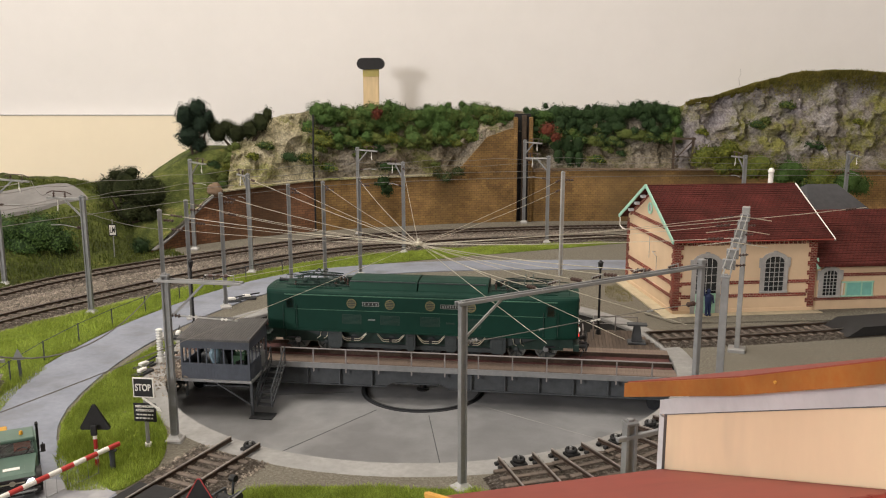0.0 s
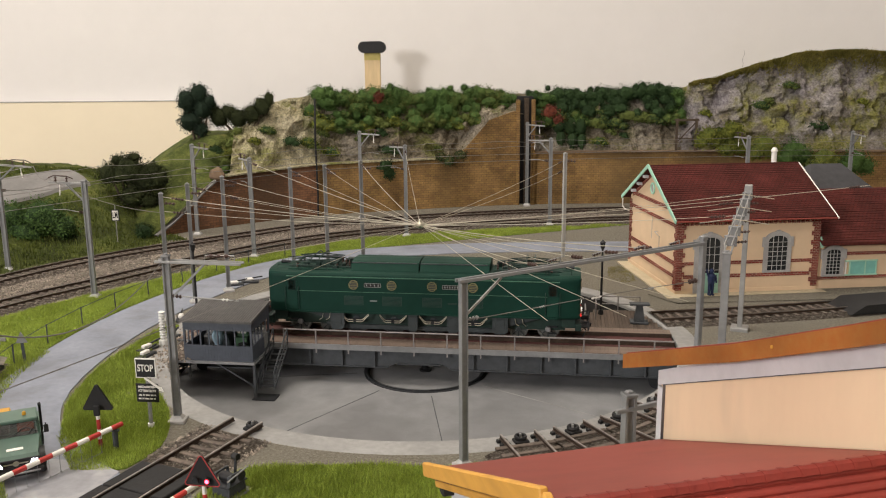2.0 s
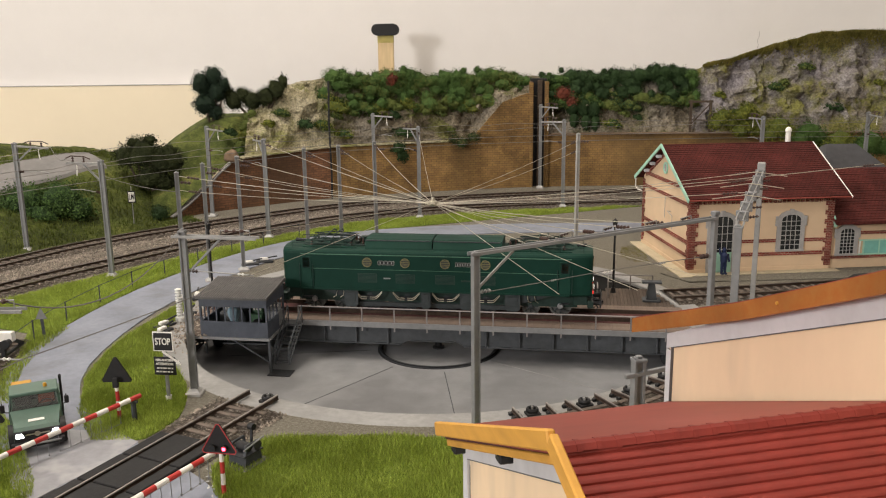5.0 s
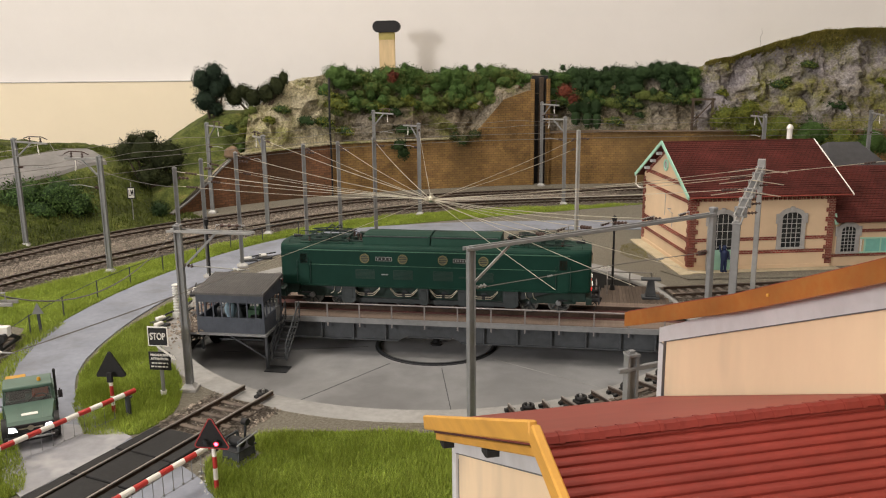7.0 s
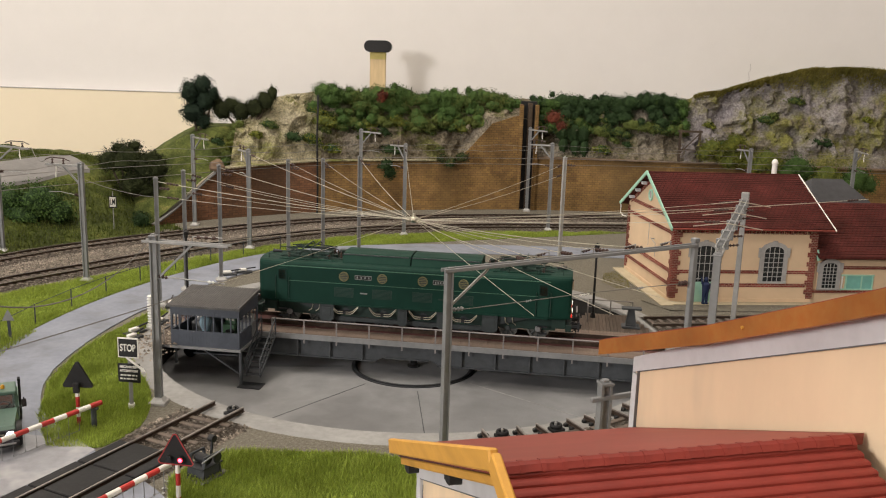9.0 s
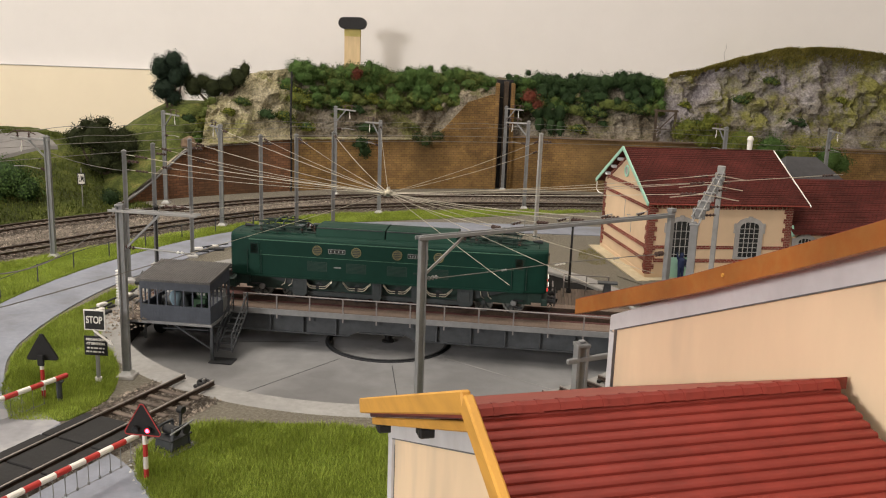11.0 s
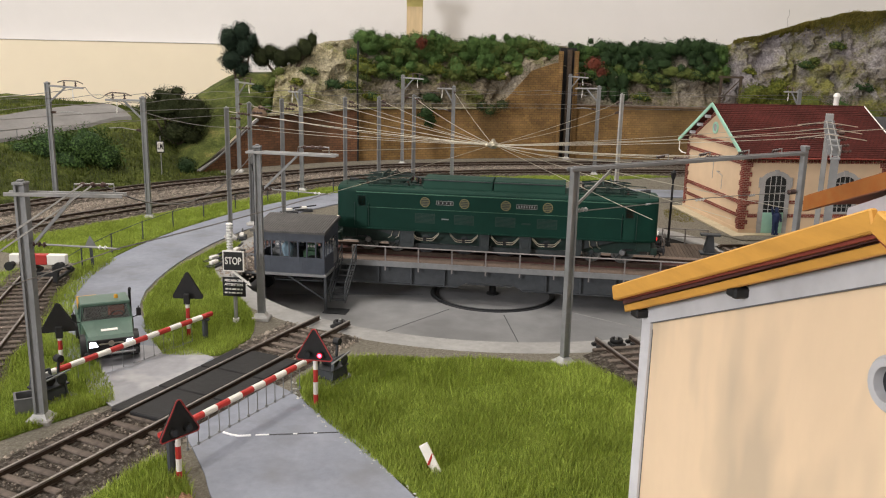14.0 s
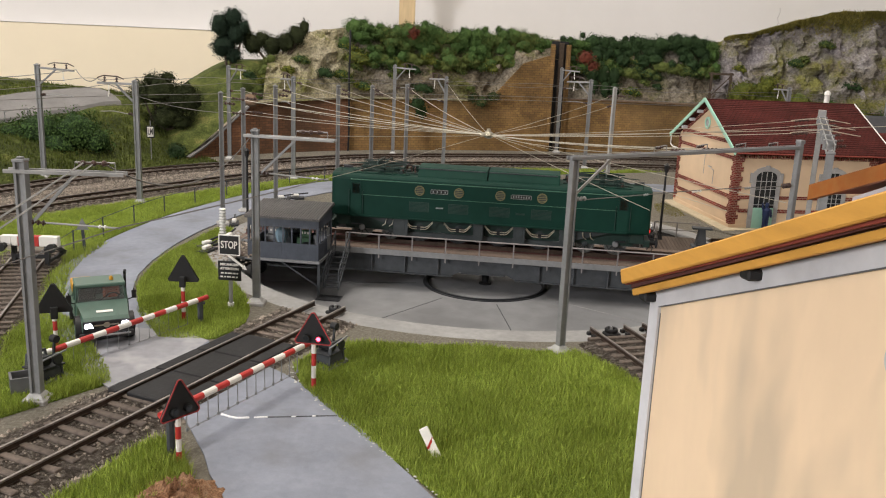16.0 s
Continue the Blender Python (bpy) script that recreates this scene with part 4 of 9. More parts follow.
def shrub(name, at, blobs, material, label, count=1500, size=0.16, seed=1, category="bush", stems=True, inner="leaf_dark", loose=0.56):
    rng = random.Random(seed)
    t = thing(name, at, 0, label, category)
    b = Mesh()
    leaves(b, blobs, count, size, rng, loose)
    part("crown", b, MAT[material], t, "", False)
    # core, darker than most crowns by default, paints shade between the leaves
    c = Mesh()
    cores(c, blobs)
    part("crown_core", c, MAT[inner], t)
    if stems:
        s = Mesh()
        for c0, r in blobs:
            s.cyl((c0[0] * 0.25, c0[1] * 0.25, -0.6), (c0[0], c0[1], c0[2]), 0.16, 0.07, 6)
        part("trunk", s, MAT["bark"], t)
    return t


def lumps(rng, n, sx, sy, sz, r0, r1):
    return [((rng.uniform(-sx, sx), rng.uniform(-sy, sy), rng.uniform(0, sz)), (rng.uniform(r0, r1), rng.uniform(r0, r1), rng.uniform(r0, r1) * 0.9)) for _ in range(n)]


def planting():
    R = random.Random(5)
    # two dark trees on the rock
    shrub("tree", (-26.9, 44.5, 8.8), [((0.5, 0, 5.5), (1.25, 1.1, 1.4)), ((-0.8, 0, 4.7), (1.4, 1.2, 1.6)), ((0.8, 0, 3.9), (1.3, 1.1, 1.5)), ((-0.6, 0, 2.5), (1.6, 1.2, 1.6)), ((0.5, 0, 1.5), (1.1, 0.9, 1.1)), ((1.7, 0, 4.6), (0.8, 0.7, 0.9))], "leaf_fir", "tall dark blue-green leafy tree on the rock edge", 11000, 0.075, 2, "tree", inner="leaf_fir", loose=0.36)
    shrub("tree", (-21.6, 45.2, 9.9), [((-3.5, 0, 2.6), (0.8, 0.7, 1.1)), ((-2.8, 0, 1.7), (1.3, 0.9, 1.4)), ((-1.7, 0, 2.3), (1.1, 0.9, 1.0)), ((-0.6, 0, 1.6), (1.35, 1.0, 1.3)), ((0.9, 0, 2.0), (1.4, 0.9, 1.3)), ((2.2, 0, 2.9), (1.2, 0.8, 1.3)), ((3.0, 0, 3.7), (0.7, 0.5, 1.0))], "leaf_black", "dark brown-green leafy tree beside the rock", 11000, 0.07, 3, "tree", inner="leaf_black", loose=0.4)
    # shrub on the bank
    shrub("shrub", (-32.2, 36.5, 3.0), [((0, 0, 3.6), (2.1, 1.8, 1.8)), ((-2.0, 0, 3.3), (1.4, 1.2, 1.3)), ((1.9, 0, 2.6), (1.6, 1.5, 1.7)), ((0.6, -0.4, 0.9), (1.8, 1.5, 1.3)), ((2.6, 0, 3.6), (1.2, 1.1, 1.0)), ((0.8, 0, 5.0), (0.8, 0.7, 0.6)), ((-1.0, 0, 4.7), (0.8, 0.7, 0.6)), ((2.2, -0.3, 0.4), (1.2, 1.0, 0.9)), ((3.2, 0, 2.6), (1.2, 1.1, 1.5))], "leaf_black", "dark brown-green spreading shrub on the embankment", 15000, 0.085, 4, inner="leaf_black", loose=0.48)
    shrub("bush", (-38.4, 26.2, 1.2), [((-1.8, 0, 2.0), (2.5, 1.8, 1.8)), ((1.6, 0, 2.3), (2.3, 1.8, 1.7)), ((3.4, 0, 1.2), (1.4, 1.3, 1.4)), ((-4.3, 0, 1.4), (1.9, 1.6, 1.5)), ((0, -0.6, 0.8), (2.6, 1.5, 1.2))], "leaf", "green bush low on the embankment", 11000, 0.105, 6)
    shrub("bush", (-29.0, 31.6, 0.3), [((-0.2, 0, 0.6), (0.95, 0.9, 0.85))], "leaf_dark", "small dark bush at the foot of the wing wall", 1600, 0.08, 7)
    shrub("bush", (-54.5, 49, 4.9), [((0, 0, 0.3), (2.6, 1.6, 0.6)), ((2.4, 0, 0.2), (1.6, 1.5, 0.5)), ((-2.5, 0, 0.3), (2.0, 1.5, 0.6))], "leaf_mid", "low green growth beyond the upper road", 3600, 0.09, 8, inner="leaf_mid")
    # mossy growth where the bank meets the rock
    for j, (x, y, z, r, mm) in enumerate(((-23.1, 41.6, 6.9, 0.7, "leaf_mid"), (-22.7, 42.6, 8.0, 0.6, "leaf_lime"), (-22.6, 43.4, 9.0, 0.8, "leaf_mid"), (-22.2, 44.3, 10.1, 0.8, "leaf_mid"), (-22.9, 40.8, 6.2, 0.6, "leaf"), (-24.3, 43.2, 8.6, 0.6, "leaf_mid"), (-25.6, 42.4, 7.9, 0.5, "leaf"))):
        shrub("rock_plant", (x, y, z), [((0, 0, 0), (r, 0.6, r * 0.7)), ((-r * 0.5, -0.1, -0.4), (r * 0.8, 0.5, r * 0.6))], mm, "mossy tuft between the bank and the rock", 700, 0.07, 500 + j, stems=False, inner="leaf_mid")
    # hedge on the skyline, ragged, with trails down the rock
    x, k = -13.3, 0
    while x < 31.0:
        far = x > 12.4
        w = R.uniform(0.9, 1.8)
        y = line_at_x(WALL, x).y + 3.4
        if not 10.0 < x < 12.4:
            zt = curve_of(SKY, x) + (R.uniform(-0.45, 0.1) if far else R.uniform(-0.7, 0.3))
            bl = [((0, 0, 0.1), (w, 1.2, R.uniform(0.7, 1.15))), ((w * 0.8, 0.1, 0.0), (w * 0.8, 1.0, 0.8))]
            for j in range(R.randint(2, 3)):
                bl.append(((R.uniform(-w, w) * 0.8, -0.5 - 0.45 * j, -0.9 - 0.85 * j), (w * R.uniform(0.6, 1.0), 0.8, R.uniform(0.6, 1.1))))
            bl.append(((R.uniform(-w, w), 0.2, R.uniform(0.4, 0.9)), (0.5, 0.5, 0.45)))
            if 15.5 < x < 19.5:
                bl.append(((0, -1.7, -3.6), (1.1, 0.7, 1.6)))
                bl.append(((0.2, -2.1, -5.4), (0.8, 0.6, 1.3)))
            mm = R.choice(["leaf", "leaf_dark", "leaf_dark"] if far else ["leaf", "leaf", "leaf_mid"])
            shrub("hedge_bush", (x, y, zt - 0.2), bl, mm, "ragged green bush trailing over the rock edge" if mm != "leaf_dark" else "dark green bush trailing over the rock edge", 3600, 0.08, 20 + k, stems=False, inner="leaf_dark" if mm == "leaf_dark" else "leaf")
            # lower, paler growth where the hedge meets the rock
            shrub("rock_plant", (x + R.uniform(-0.5, 0.5), y - 1.5, zt - 3.0 + R.uniform(-0.5, 0.4)), [((0, 0, 0), (w * 0.9, 0.6, 0.7)), ((w * 0.7, -0.1, -0.4), (w * 0.6, 0.5, 0.5))], R.choice(["leaf_dark", "leaf_mid", "leaf"] if far else ["leaf_lime", "leaf_mid", "leaf"]), "low olive growth below the hedge", 700, 0.10, 300 + k, stems=False, inner="leaf_mid")
        x += w * 1.15
        k += 1
    # small growth on the rock face
    for j in range(62):
        x = R.uniform(-12.5, 30) if j < 26 else R.uniform(-24, 56)
        if 3 < x < 13 or (j >= 26 and -12 < x < 31):
            continue
        q = R.uniform(0.15, 0.75)
        z = curve_of(WALL_TOP, x) + (curve_of(SKY, x) - curve_of(WALL_TOP, x)) * q
        r = R.uniform(0.35, 0.9)
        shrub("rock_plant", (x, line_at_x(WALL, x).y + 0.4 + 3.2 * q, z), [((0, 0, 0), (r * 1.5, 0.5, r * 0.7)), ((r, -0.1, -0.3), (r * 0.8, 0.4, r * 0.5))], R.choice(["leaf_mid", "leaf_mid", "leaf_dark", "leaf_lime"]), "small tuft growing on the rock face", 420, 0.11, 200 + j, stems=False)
    shrub("bush", (-6.4, line_at_x(WALL, -6.4).y + 1.6, 13.2), [((0, 0, 0.4), (0.6, 0.5, 0.7))], "leaf_rust", "small rust-red bush in the hedge", 420, 0.13, 70, stems=False, inner="leaf_rust")
    shrub("bush", (14.4, 51.9, 11.6), [((0, 0, 0), (1.1, 0.6, 0.8)), ((0.9, 0, -0.9), (0.7, 0.5, 0.6))], "leaf_rust", "rust-red creeper hanging beside the wall joint", 600, 0.13, 71, stems=False, inner="leaf_rust")
    shrub("bush", (2.0, 49.7, 6.2), [((0, 0, -0.2), (1.0, 0.5, 0.8)), ((1.3, 0, 0.4), (1.0, 0.5, 0.7)), ((-1.0, 0, 0.2), (0.9, 0.4, 0.7))], "leaf_brown", "brown and olive creeper on the wall head", 2000, 0.08, 72, stems=False)
    shrub("bush", (-5.6, 47.9, 5.6), [((0, 0, 0), (1.0, 0.5, 0.8)), ((0.4, 0, -0.9), (0.8, 0.4, 0.8))], "leaf_dark", "dark creeper on the ochre wall", 700, 0.12, 73, stems=False)
    # light bushes on the right under the hill
    for i, (x, y, z, r, mm) in enumerate(((33.5, 50.5, 8.4, 1.5, "leaf_lime"), (36.5, 50.2, 7.6, 1.7, "leaf_lime"), (40, 49.8, 7.2, 1.9, "leaf_lime"), (43.5, 49.4, 6.6, 1.9, "leaf"), (47, 49.0, 5.6, 2.0, "leaf_lime"), (50.5, 48.8, 5.4, 2.1, "leaf"), (45.5, 48.6, 4.2, 1.8, "leaf_dark"), (36, 49.6, 9.4, 1.1, "leaf_lime"))):
        shrub("bush", (x, y, z), [((0, 0, 0.2), (r, 1.2, r * 0.75)), ((r * 0.6, 0, -0.4), (r * 0.7, 1.0, r * 0.6)), ((-r * 0.6, -0.3, -0.5), (r * 0.7, 1.0, r * 0.6))], mm, "yellow-green bush below the rock hill" if mm == "leaf_lime" else "green bush below the rock hill", 4200, 0.085, 90 + i, stems=False, inner="leaf_mid" if mm == "leaf_lime" else mm, loose=0.5)


def hilltop_turf():
    xs = [33.2 + 28.8 * i / 70 for i in range(71)]

    def fn(x, v):
        hi = curve_of(SKY, x)
        p = line_at_x(WALL, x)
        w = 0.1 + 0.85 * max(0, min(1, (x - 34) / 8)) + 0.8 * noise.noise(Vector((x * 0.35, 0, 9))) + 0.6 * noise.noise(Vector((x * 1.7, 3, 9)))
        k = v - 0.5
        return (x, p.y + 4.4 + (-0.6 if k < 0 else 3.0) * k + 0.3 * hash_noise(x, v, 1, 0.5), hi + 0.42 + 0.2 * hash_noise(x, v * 3, 5, 0.6) - (w * (-k * 2) if k < 0 else 0.5 * k))
    b = Mesh().grid(xs, [j / 14 for j in range(15)], fn)
    solid("hilltop_turf", b, MAT["hillgrass"], "dry olive grass along the hill's crest", "grass", "structure")


def crest_grass():
    """Dry tufts thinning out down the face below the crest."""
    rng = random.Random(44)
    b = Mesh()
    for _ in range(15000):
        x = rng.uniform(32.5, 62)
        lo, hi = curve_of(WALL_TOP, x), curve_of(SKY, x)
        edge = 0.1 + 1.5 * max(0, min(1, (x - 37) / 8)) + 1.5 * noise.noise(Vector((x * 0.3, 1, 4))) + 0.8 * noise.noise(Vector((x * 1.1, 7, 4)))
        d = abs(rng.gauss(0, 0.55)) * max(0.2, edge)
        q = 1 - d / (hi - lo)
        z = hi + 0.35 - d
        y = line_at_x(WALL, x).y + 0.2 + 3.3 * q + rng.uniform(0.0, 0.8)
        a, h, w = rng.uniform(0, 6.28), rng.uniform(0.2, 0.42), rng.uniform(0.03, 0.07)
        k = len(b.v)
        b.v += [(x - w * math.cos(a), y - w * math.sin(a), z - 0.1), (x + w * math.cos(a), y + w * math.sin(a), z - 0.1), (x + rng.uniform(-0.2, 0.2), y - 0.25, z + h * rng.uniform(-0.4, 1.0))]
        b.f.append((k, k + 1, k + 2))
    tagged(part("crest_grass", b, MAT["blade_dry"], None, "", False), "dry olive grass tufts along the hill crest", "grass", kind="stuff")


planting()
hilltop_turf()
crest_grass()


# turntable bridge ------------------------------------------------------------------
def bridge():
    t = thing("turntable_bridge", (PIT[0], PIT[1], 0.15), BRIDGE_TURN, "blue-grey steel turntable bridge with brown plank walkways", "turntable")
    H = 15.7
    for y, nm in ((-2.35, "girder"), (2.35, "girder")):
        g = Mesh()
        s = -1 if y < 0 else 1
        prof = [(-H, -0.12), (-H, -1.4), (-1.95, -1.4), (-1.4, -1.14), (1.4, -1.14), (1.95, -1.4), (H, -1.4), (H, -0.12)]
        g.extrude([(x, y - 0.06, z) for x, z in prof], (0, 0.12, 0))
        gd = part(nm, g, MAT["girder"], t, "riveted plate girder")
        for q in ((-H, -0.22, -0.16, H, 0.22, -0.06), (-H, -0.2, -1.47, -1.95, 0.2, -1.39), (1.95, -0.2, -1.47, H, 0.2, -1.39), (-1.4, -0.2, -1.21, 1.4, 0.2, -1.13)):
            part("flange", Mesh().box(q[0], y + q[1], q[2], q[3], y + q[4], q[5], 0.02), MAT["girder"], gd)
        x = -H + 0.4
        st = data_of("stiffener", Mesh().box(-0.05, -0.16, -0.62, 0.05, 0.16, 0.62, 0.02), MAT["girder"], False)
        while x < H:
            if abs(x) > 1.9:
                piece("stiffener", st, gd, Matrix.Translation((x, y + s * 0.1, -0.77)))
            x += 2.08
    for i in range(8):
        x = -13.5 + i * 27 / 7
        part("cross_beam", Mesh().box(x - 0.12, -2.3, -1.0, x + 0.12, 2.3, -0.4), MAT["darkmetal"], t)
    # bearing coloured black to match the shade under the bridge
    part("pivot_bearing", Mesh().lathe([(0.4, PIT_Z - 0.15), (0.4, PIT_Z - 0.05), (0.22, PIT_Z), (0.22, -0.4)], 16), MAT["black"], t)
    # added block: stops light between the girders, dark like the shade there
    part("pivot_block", Mesh().box(-1.9, -2.2, -1.1, 1.9, 2.2, -0.3, 0.05), MAT["black"], t, "black block added between the girders to darken the space below")
    for sx in (-1, 1):
        for sy in (-1, 1):
            part("end_wheel", Mesh().cyl((sx * 14.6, sy * 1.5 - 0.15, (PIT_Z - 0.15) + 0.45), (sx * 14.6, sy * 1.5 + 0.15, (PIT_Z - 0.15) + 0.45), 0.45, n=16), MAT["darkmetal"], t)
    part("deck_plate", Mesh().box(-H, -1.2, -0.1, H, 1.2, 0.05, 0.02), MAT["deckred"], t, "rust-red deck between the rails")
    for y in (-0.86, 0.86):
        part("bridge_rail", Mesh().box(-H, y - 0.05, 0.05, H, y + 0.05, 0.3, 0.01), MAT["rail"], t)
    pl = data_of("plank", Mesh().box(-0.1135, -0.66, -0.05, 0.1135, 0.66, 0.05, 0.006), MAT["deck"], False)
    for y in (-1.95, 1.95):
        for i in range(136):
            piece("plank", pl, t, Matrix.Translation((-H + 0.12 + i * 0.2315, y, 0.0)))
    # railing posts and rails on both sides
    for y, x0, x1 in ((-2.72, -8.6, H), (2.72, -13, 10.3)):
        rr = Mesh()
        rr.tube([(x0, y, 0.95), (x1 - 0.2, y, 0.95)], 0.045, 6)
        part("handrail", rr, MAT["rail_grey"], t)
        po = data_of("post", Mesh().box(-0.04, -0.04, -0.55, 0.04, 0.04, 0.95), MAT["rail_grey"], False)
        x = x0
        while x < x1:
            piece("post", po, t, Matrix.Translation((x, y, 0)))
            x += 2.08
        part("edge_beam", Mesh().box(-H, y - 0.05 if y < 0 else y - 0.02, -0.3, H, y + 0.02 if y < 0 else y + 0.05, 0.04), MAT["steel"], t, "pale grey edge beam of the walkway")
    # plank platform beside the far end, with its railing and a lever stand
    plat2 = new("side_platform")
    plat2.parent = t
    tagged(plat2, "brown plank platform beside the bridge end")
    x = 10.4
    while x < 15.35:
        y1 = min(6.9, math.sqrt(max(8.0, 15.7 ** 2 - (x + 0.11) ** 2)), 4.4 + (x - 10.3) * 3.2)
        part("plank", Mesh().box(x - 0.11, 2.62, -0.06, x + 0.11, y1, 0.05, 0.012), MAT["deck_brown"], plat2, "", False)
        x += 0.2315
    part("support", Mesh().box(10.8, 2.6, -0.3, 11.0, 6.3, -0.07).box(14.0, 2.6, -0.3, 14.2, 6.2, -0.07).bar((10.9, 6.2, -0.3), (10.9, 2.45, -1.3), 0.14, 0.14).bar((14.1, 6.1, -0.3), (14.1, 2.45, -1.3), 0.14, 0.14), MAT["girder"], plat2)
    rl = Mesh()
    for z, r in ((1.15, 0.045), (0.62, 0.035)):
        rl.tube([(11.1, 4.6, z), (11.15, 6.5, z), (14.2, 6.5, z)], r, 6)
        rl.tube([(10.35, 2.85, z), (10.35, 4.3, z)], r, 6)
    part("handrail", rl, MAT["rail_grey"], plat2)
    for px, py in ((11.1, 4.6), (11.15, 6.5), (12.7, 6.5), (14.2, 6.5), (10.35, 2.85), (10.35, 4.3)):
        part("post", Mesh().box(px - 0.04, py - 0.04, 0.0, px + 0.04, py + 0.04, 1.17), MAT["rail_grey"], plat2)
    lv = part("lever_stand", Mesh().box(13.35, 3.55, 0.05, 14.55, 4.45, 0.2, 0.03).extrude([(13.6, 3.65, 0.2), (14.3, 3.65, 0.2), (14.3, 4.35, 0.2), (13.6, 4.35, 0.2)], (0, 0, 0.12)), MAT["girder"], plat2, "dark grey lever stand with a flat top")
    part("column", Mesh().add([(13.62, 3.68, 0.3), (14.28, 3.68, 0.3), (14.28, 4.32, 0.3), (13.62, 4.32, 0.3), (13.75, 3.8, 1.3), (14.15, 3.8, 1.3), (14.15, 4.2, 1.3), (13.75, 4.2, 1.3)], [(3, 2, 1, 0), (4, 5, 6, 7), (0, 1, 5, 4), (1, 2, 6, 5), (2, 3, 7, 6), (3, 0, 4, 7)]), MAT["girder"], lv, "", False)
    part("top_plate", Mesh().box(13.3, 3.7, 1.3, 14.6, 4.3, 1.42, 0.02), MAT["girder"], lv)
    # control cabin
    X0, X1, Y0, Y1 = -13.8, -9.5, -5.9, -2.75
    pf = Mesh().box(X0 - 0.9, Y0 - 0.12, -0.36, X1 + 0.12, Y1 + 0.1, -0.2, 0.02)
    plat = part("cabin_platform", pf, MAT["steel"], t, "grey steel platform carrying the cabin")
    y = Y0
    while y < Y1 + 0.05:
        xe = max(-math.sqrt(15.7 ** 2 - y * y), -15.35)
        part("plank", Mesh().box(xe, y - 0.11, -0.19, X0 - 0.03, y + 0.11, -0.1, 0.012), MAT["deck_brown"], plat, "", False)
        y += 0.2315
    pst = Mesh().box(X1 - 0.05, Y0, (PIT_Z - 0.15) + 0.0, X1 + 0.1, Y0 + 0.15, -0.3).bar((X1, Y0 + 0.07, -1.75), (X1 - 2.3, Y0 + 0.07, -0.35), 0.08, 0.08).bar((X1, Y0 + 0.1, -1.6), (X1, Y1, -0.4), 0.08, 0.08)
    pst.box(X0 + 0.1, Y0 + 0.2, -1.4, X0 + 0.22, Y0 + 0.32, -0.3)
    pst.tube([(X0 + 1.2, Y0 + 0.4, -0.75), (X1 - 0.3, Y0 + 0.4, -0.7)], 0.04)
    part("cabin_strut", pst, MAT["girder"], t)
    cab = new("control_cabin")
    cab.parent = t
    tagged(cab, "blue-grey boarded control cabin with a corrugated roof")
    zb, zs, zw, zt = -0.2, 0.78, 1.72, 2.25
    w = Mesh()
    w.box(X0, Y0, zb, X1, Y0 + 0.1, zs).box(X0, Y1 - 0.1, zb, X1, Y1, zs).box(X0, Y0 + 0.1, zb, X0 + 0.1, Y1 - 0.1, zs).box(X1 - 0.1, Y0 + 0.1, zb, X1, Y1 - 0.1, zs)
    w.box(X0, Y0, zw, X1, Y0 + 0.1, zt).box(X0, Y1 - 0.1, zw, X1, Y1, zt + 0.4).box(X0, Y0 + 0.1, zw, X0 + 0.1, Y1 - 0.1, zt + 0.15).box(X1 - 0.1, Y0 + 0.1, zw, X1, Y1 - 0.1, zt + 0.15)
    for i in range(24):
        x = X0 + 0.1 + i * (X1 - X0 - 0.2) / 23
        w.box(x - 0.012, Y0 - 0.009, zb, x + 0.012, Y0 + 0.01, zs)
        w.box(x - 0.012, Y0 - 0.009, zw, x + 0.012, Y0 + 0.01, zt)
    for i in range(15):
        y = Y0 + 0.1 + i * (Y1 - Y0 - 0.2) / 14
        w.box(X1 - 0.01, y - 0.012, zb, X1 + 0.009, y + 0.012, zs)
    part("cabin_wall", w, MAT["cabwall"], cab)
    def win_bar(q):
        part("window_bar", Mesh().box(*q), MAT["cabwall"], cab)
    for x in (X0 + 0.06, X1 - 0.06):
        for y in (Y0 + 0.06, Y1 - 0.06):
            win_bar((x - 0.06, y - 0.06, zs, x + 0.06, y + 0.06, zw))
    for i in range(1, 8):
        x = X0 + i * (X1 - X0) / 8
        win_bar((x - 0.04, Y0 + 0.02, zs, x + 0.04, Y0 + 0.09, zw))
        win_bar((x - 0.04, Y1 - 0.09, zs, x + 0.04, Y1 - 0.02, zw))
    for i in range(1, 5):
        y = Y0 + i * (Y1 - Y0) / 5
        win_bar((X1 - 0.09, y - 0.04, zs, X1 - 0.02, y + 0.04, zw))
        win_bar((X0 + 0.02, y - 0.04, zs, X0 + 0.09, y + 0.04, zw))
    gl = Mesh().box(X0 + 0.3, Y0 + 0.6, -0.18, X1 - 0.3, Y1 - 0.3, 0.02)
    part("cabin_floor", gl, MAT["darkmetal"], cab)
    rf = Mesh()
    ribs = 30
    n = 3 * ribs
    vs = []
    for i in range(n + 1):
        x = X0 - 0.12 + (X1 - X0 + 0.24) * (i // 3 + (0.0, 0.5, 0.75)[i % 3]) / ribs
        dz = 0.0 if i % 3 == 2 else 0.08
        for y, z in ((Y0 - 0.2, zt + 0.03), (Y1 + 0.2, zt + 0.42)):
            vs += [(x, y, z + dz), (x, y, z - 0.05)]
    fs = []
    for i in range(n):
        k = 4 * i
        fs += [(k, k + 4, k + 6, k + 2), (k + 1, k + 3, k + 7, k + 5), (k, k + 1, k + 5, k + 4), (k + 2, k + 6, k + 7, k + 3)]
    fs += [(0, 2, 3, 1), (4 * n, 4 * n + 1, 4 * n + 3, 4 * n + 2)]
    part("cabin_roof", rf.add(vs, fs), MAT["cabroof"], cab, "grey corrugated sheet roof", False)
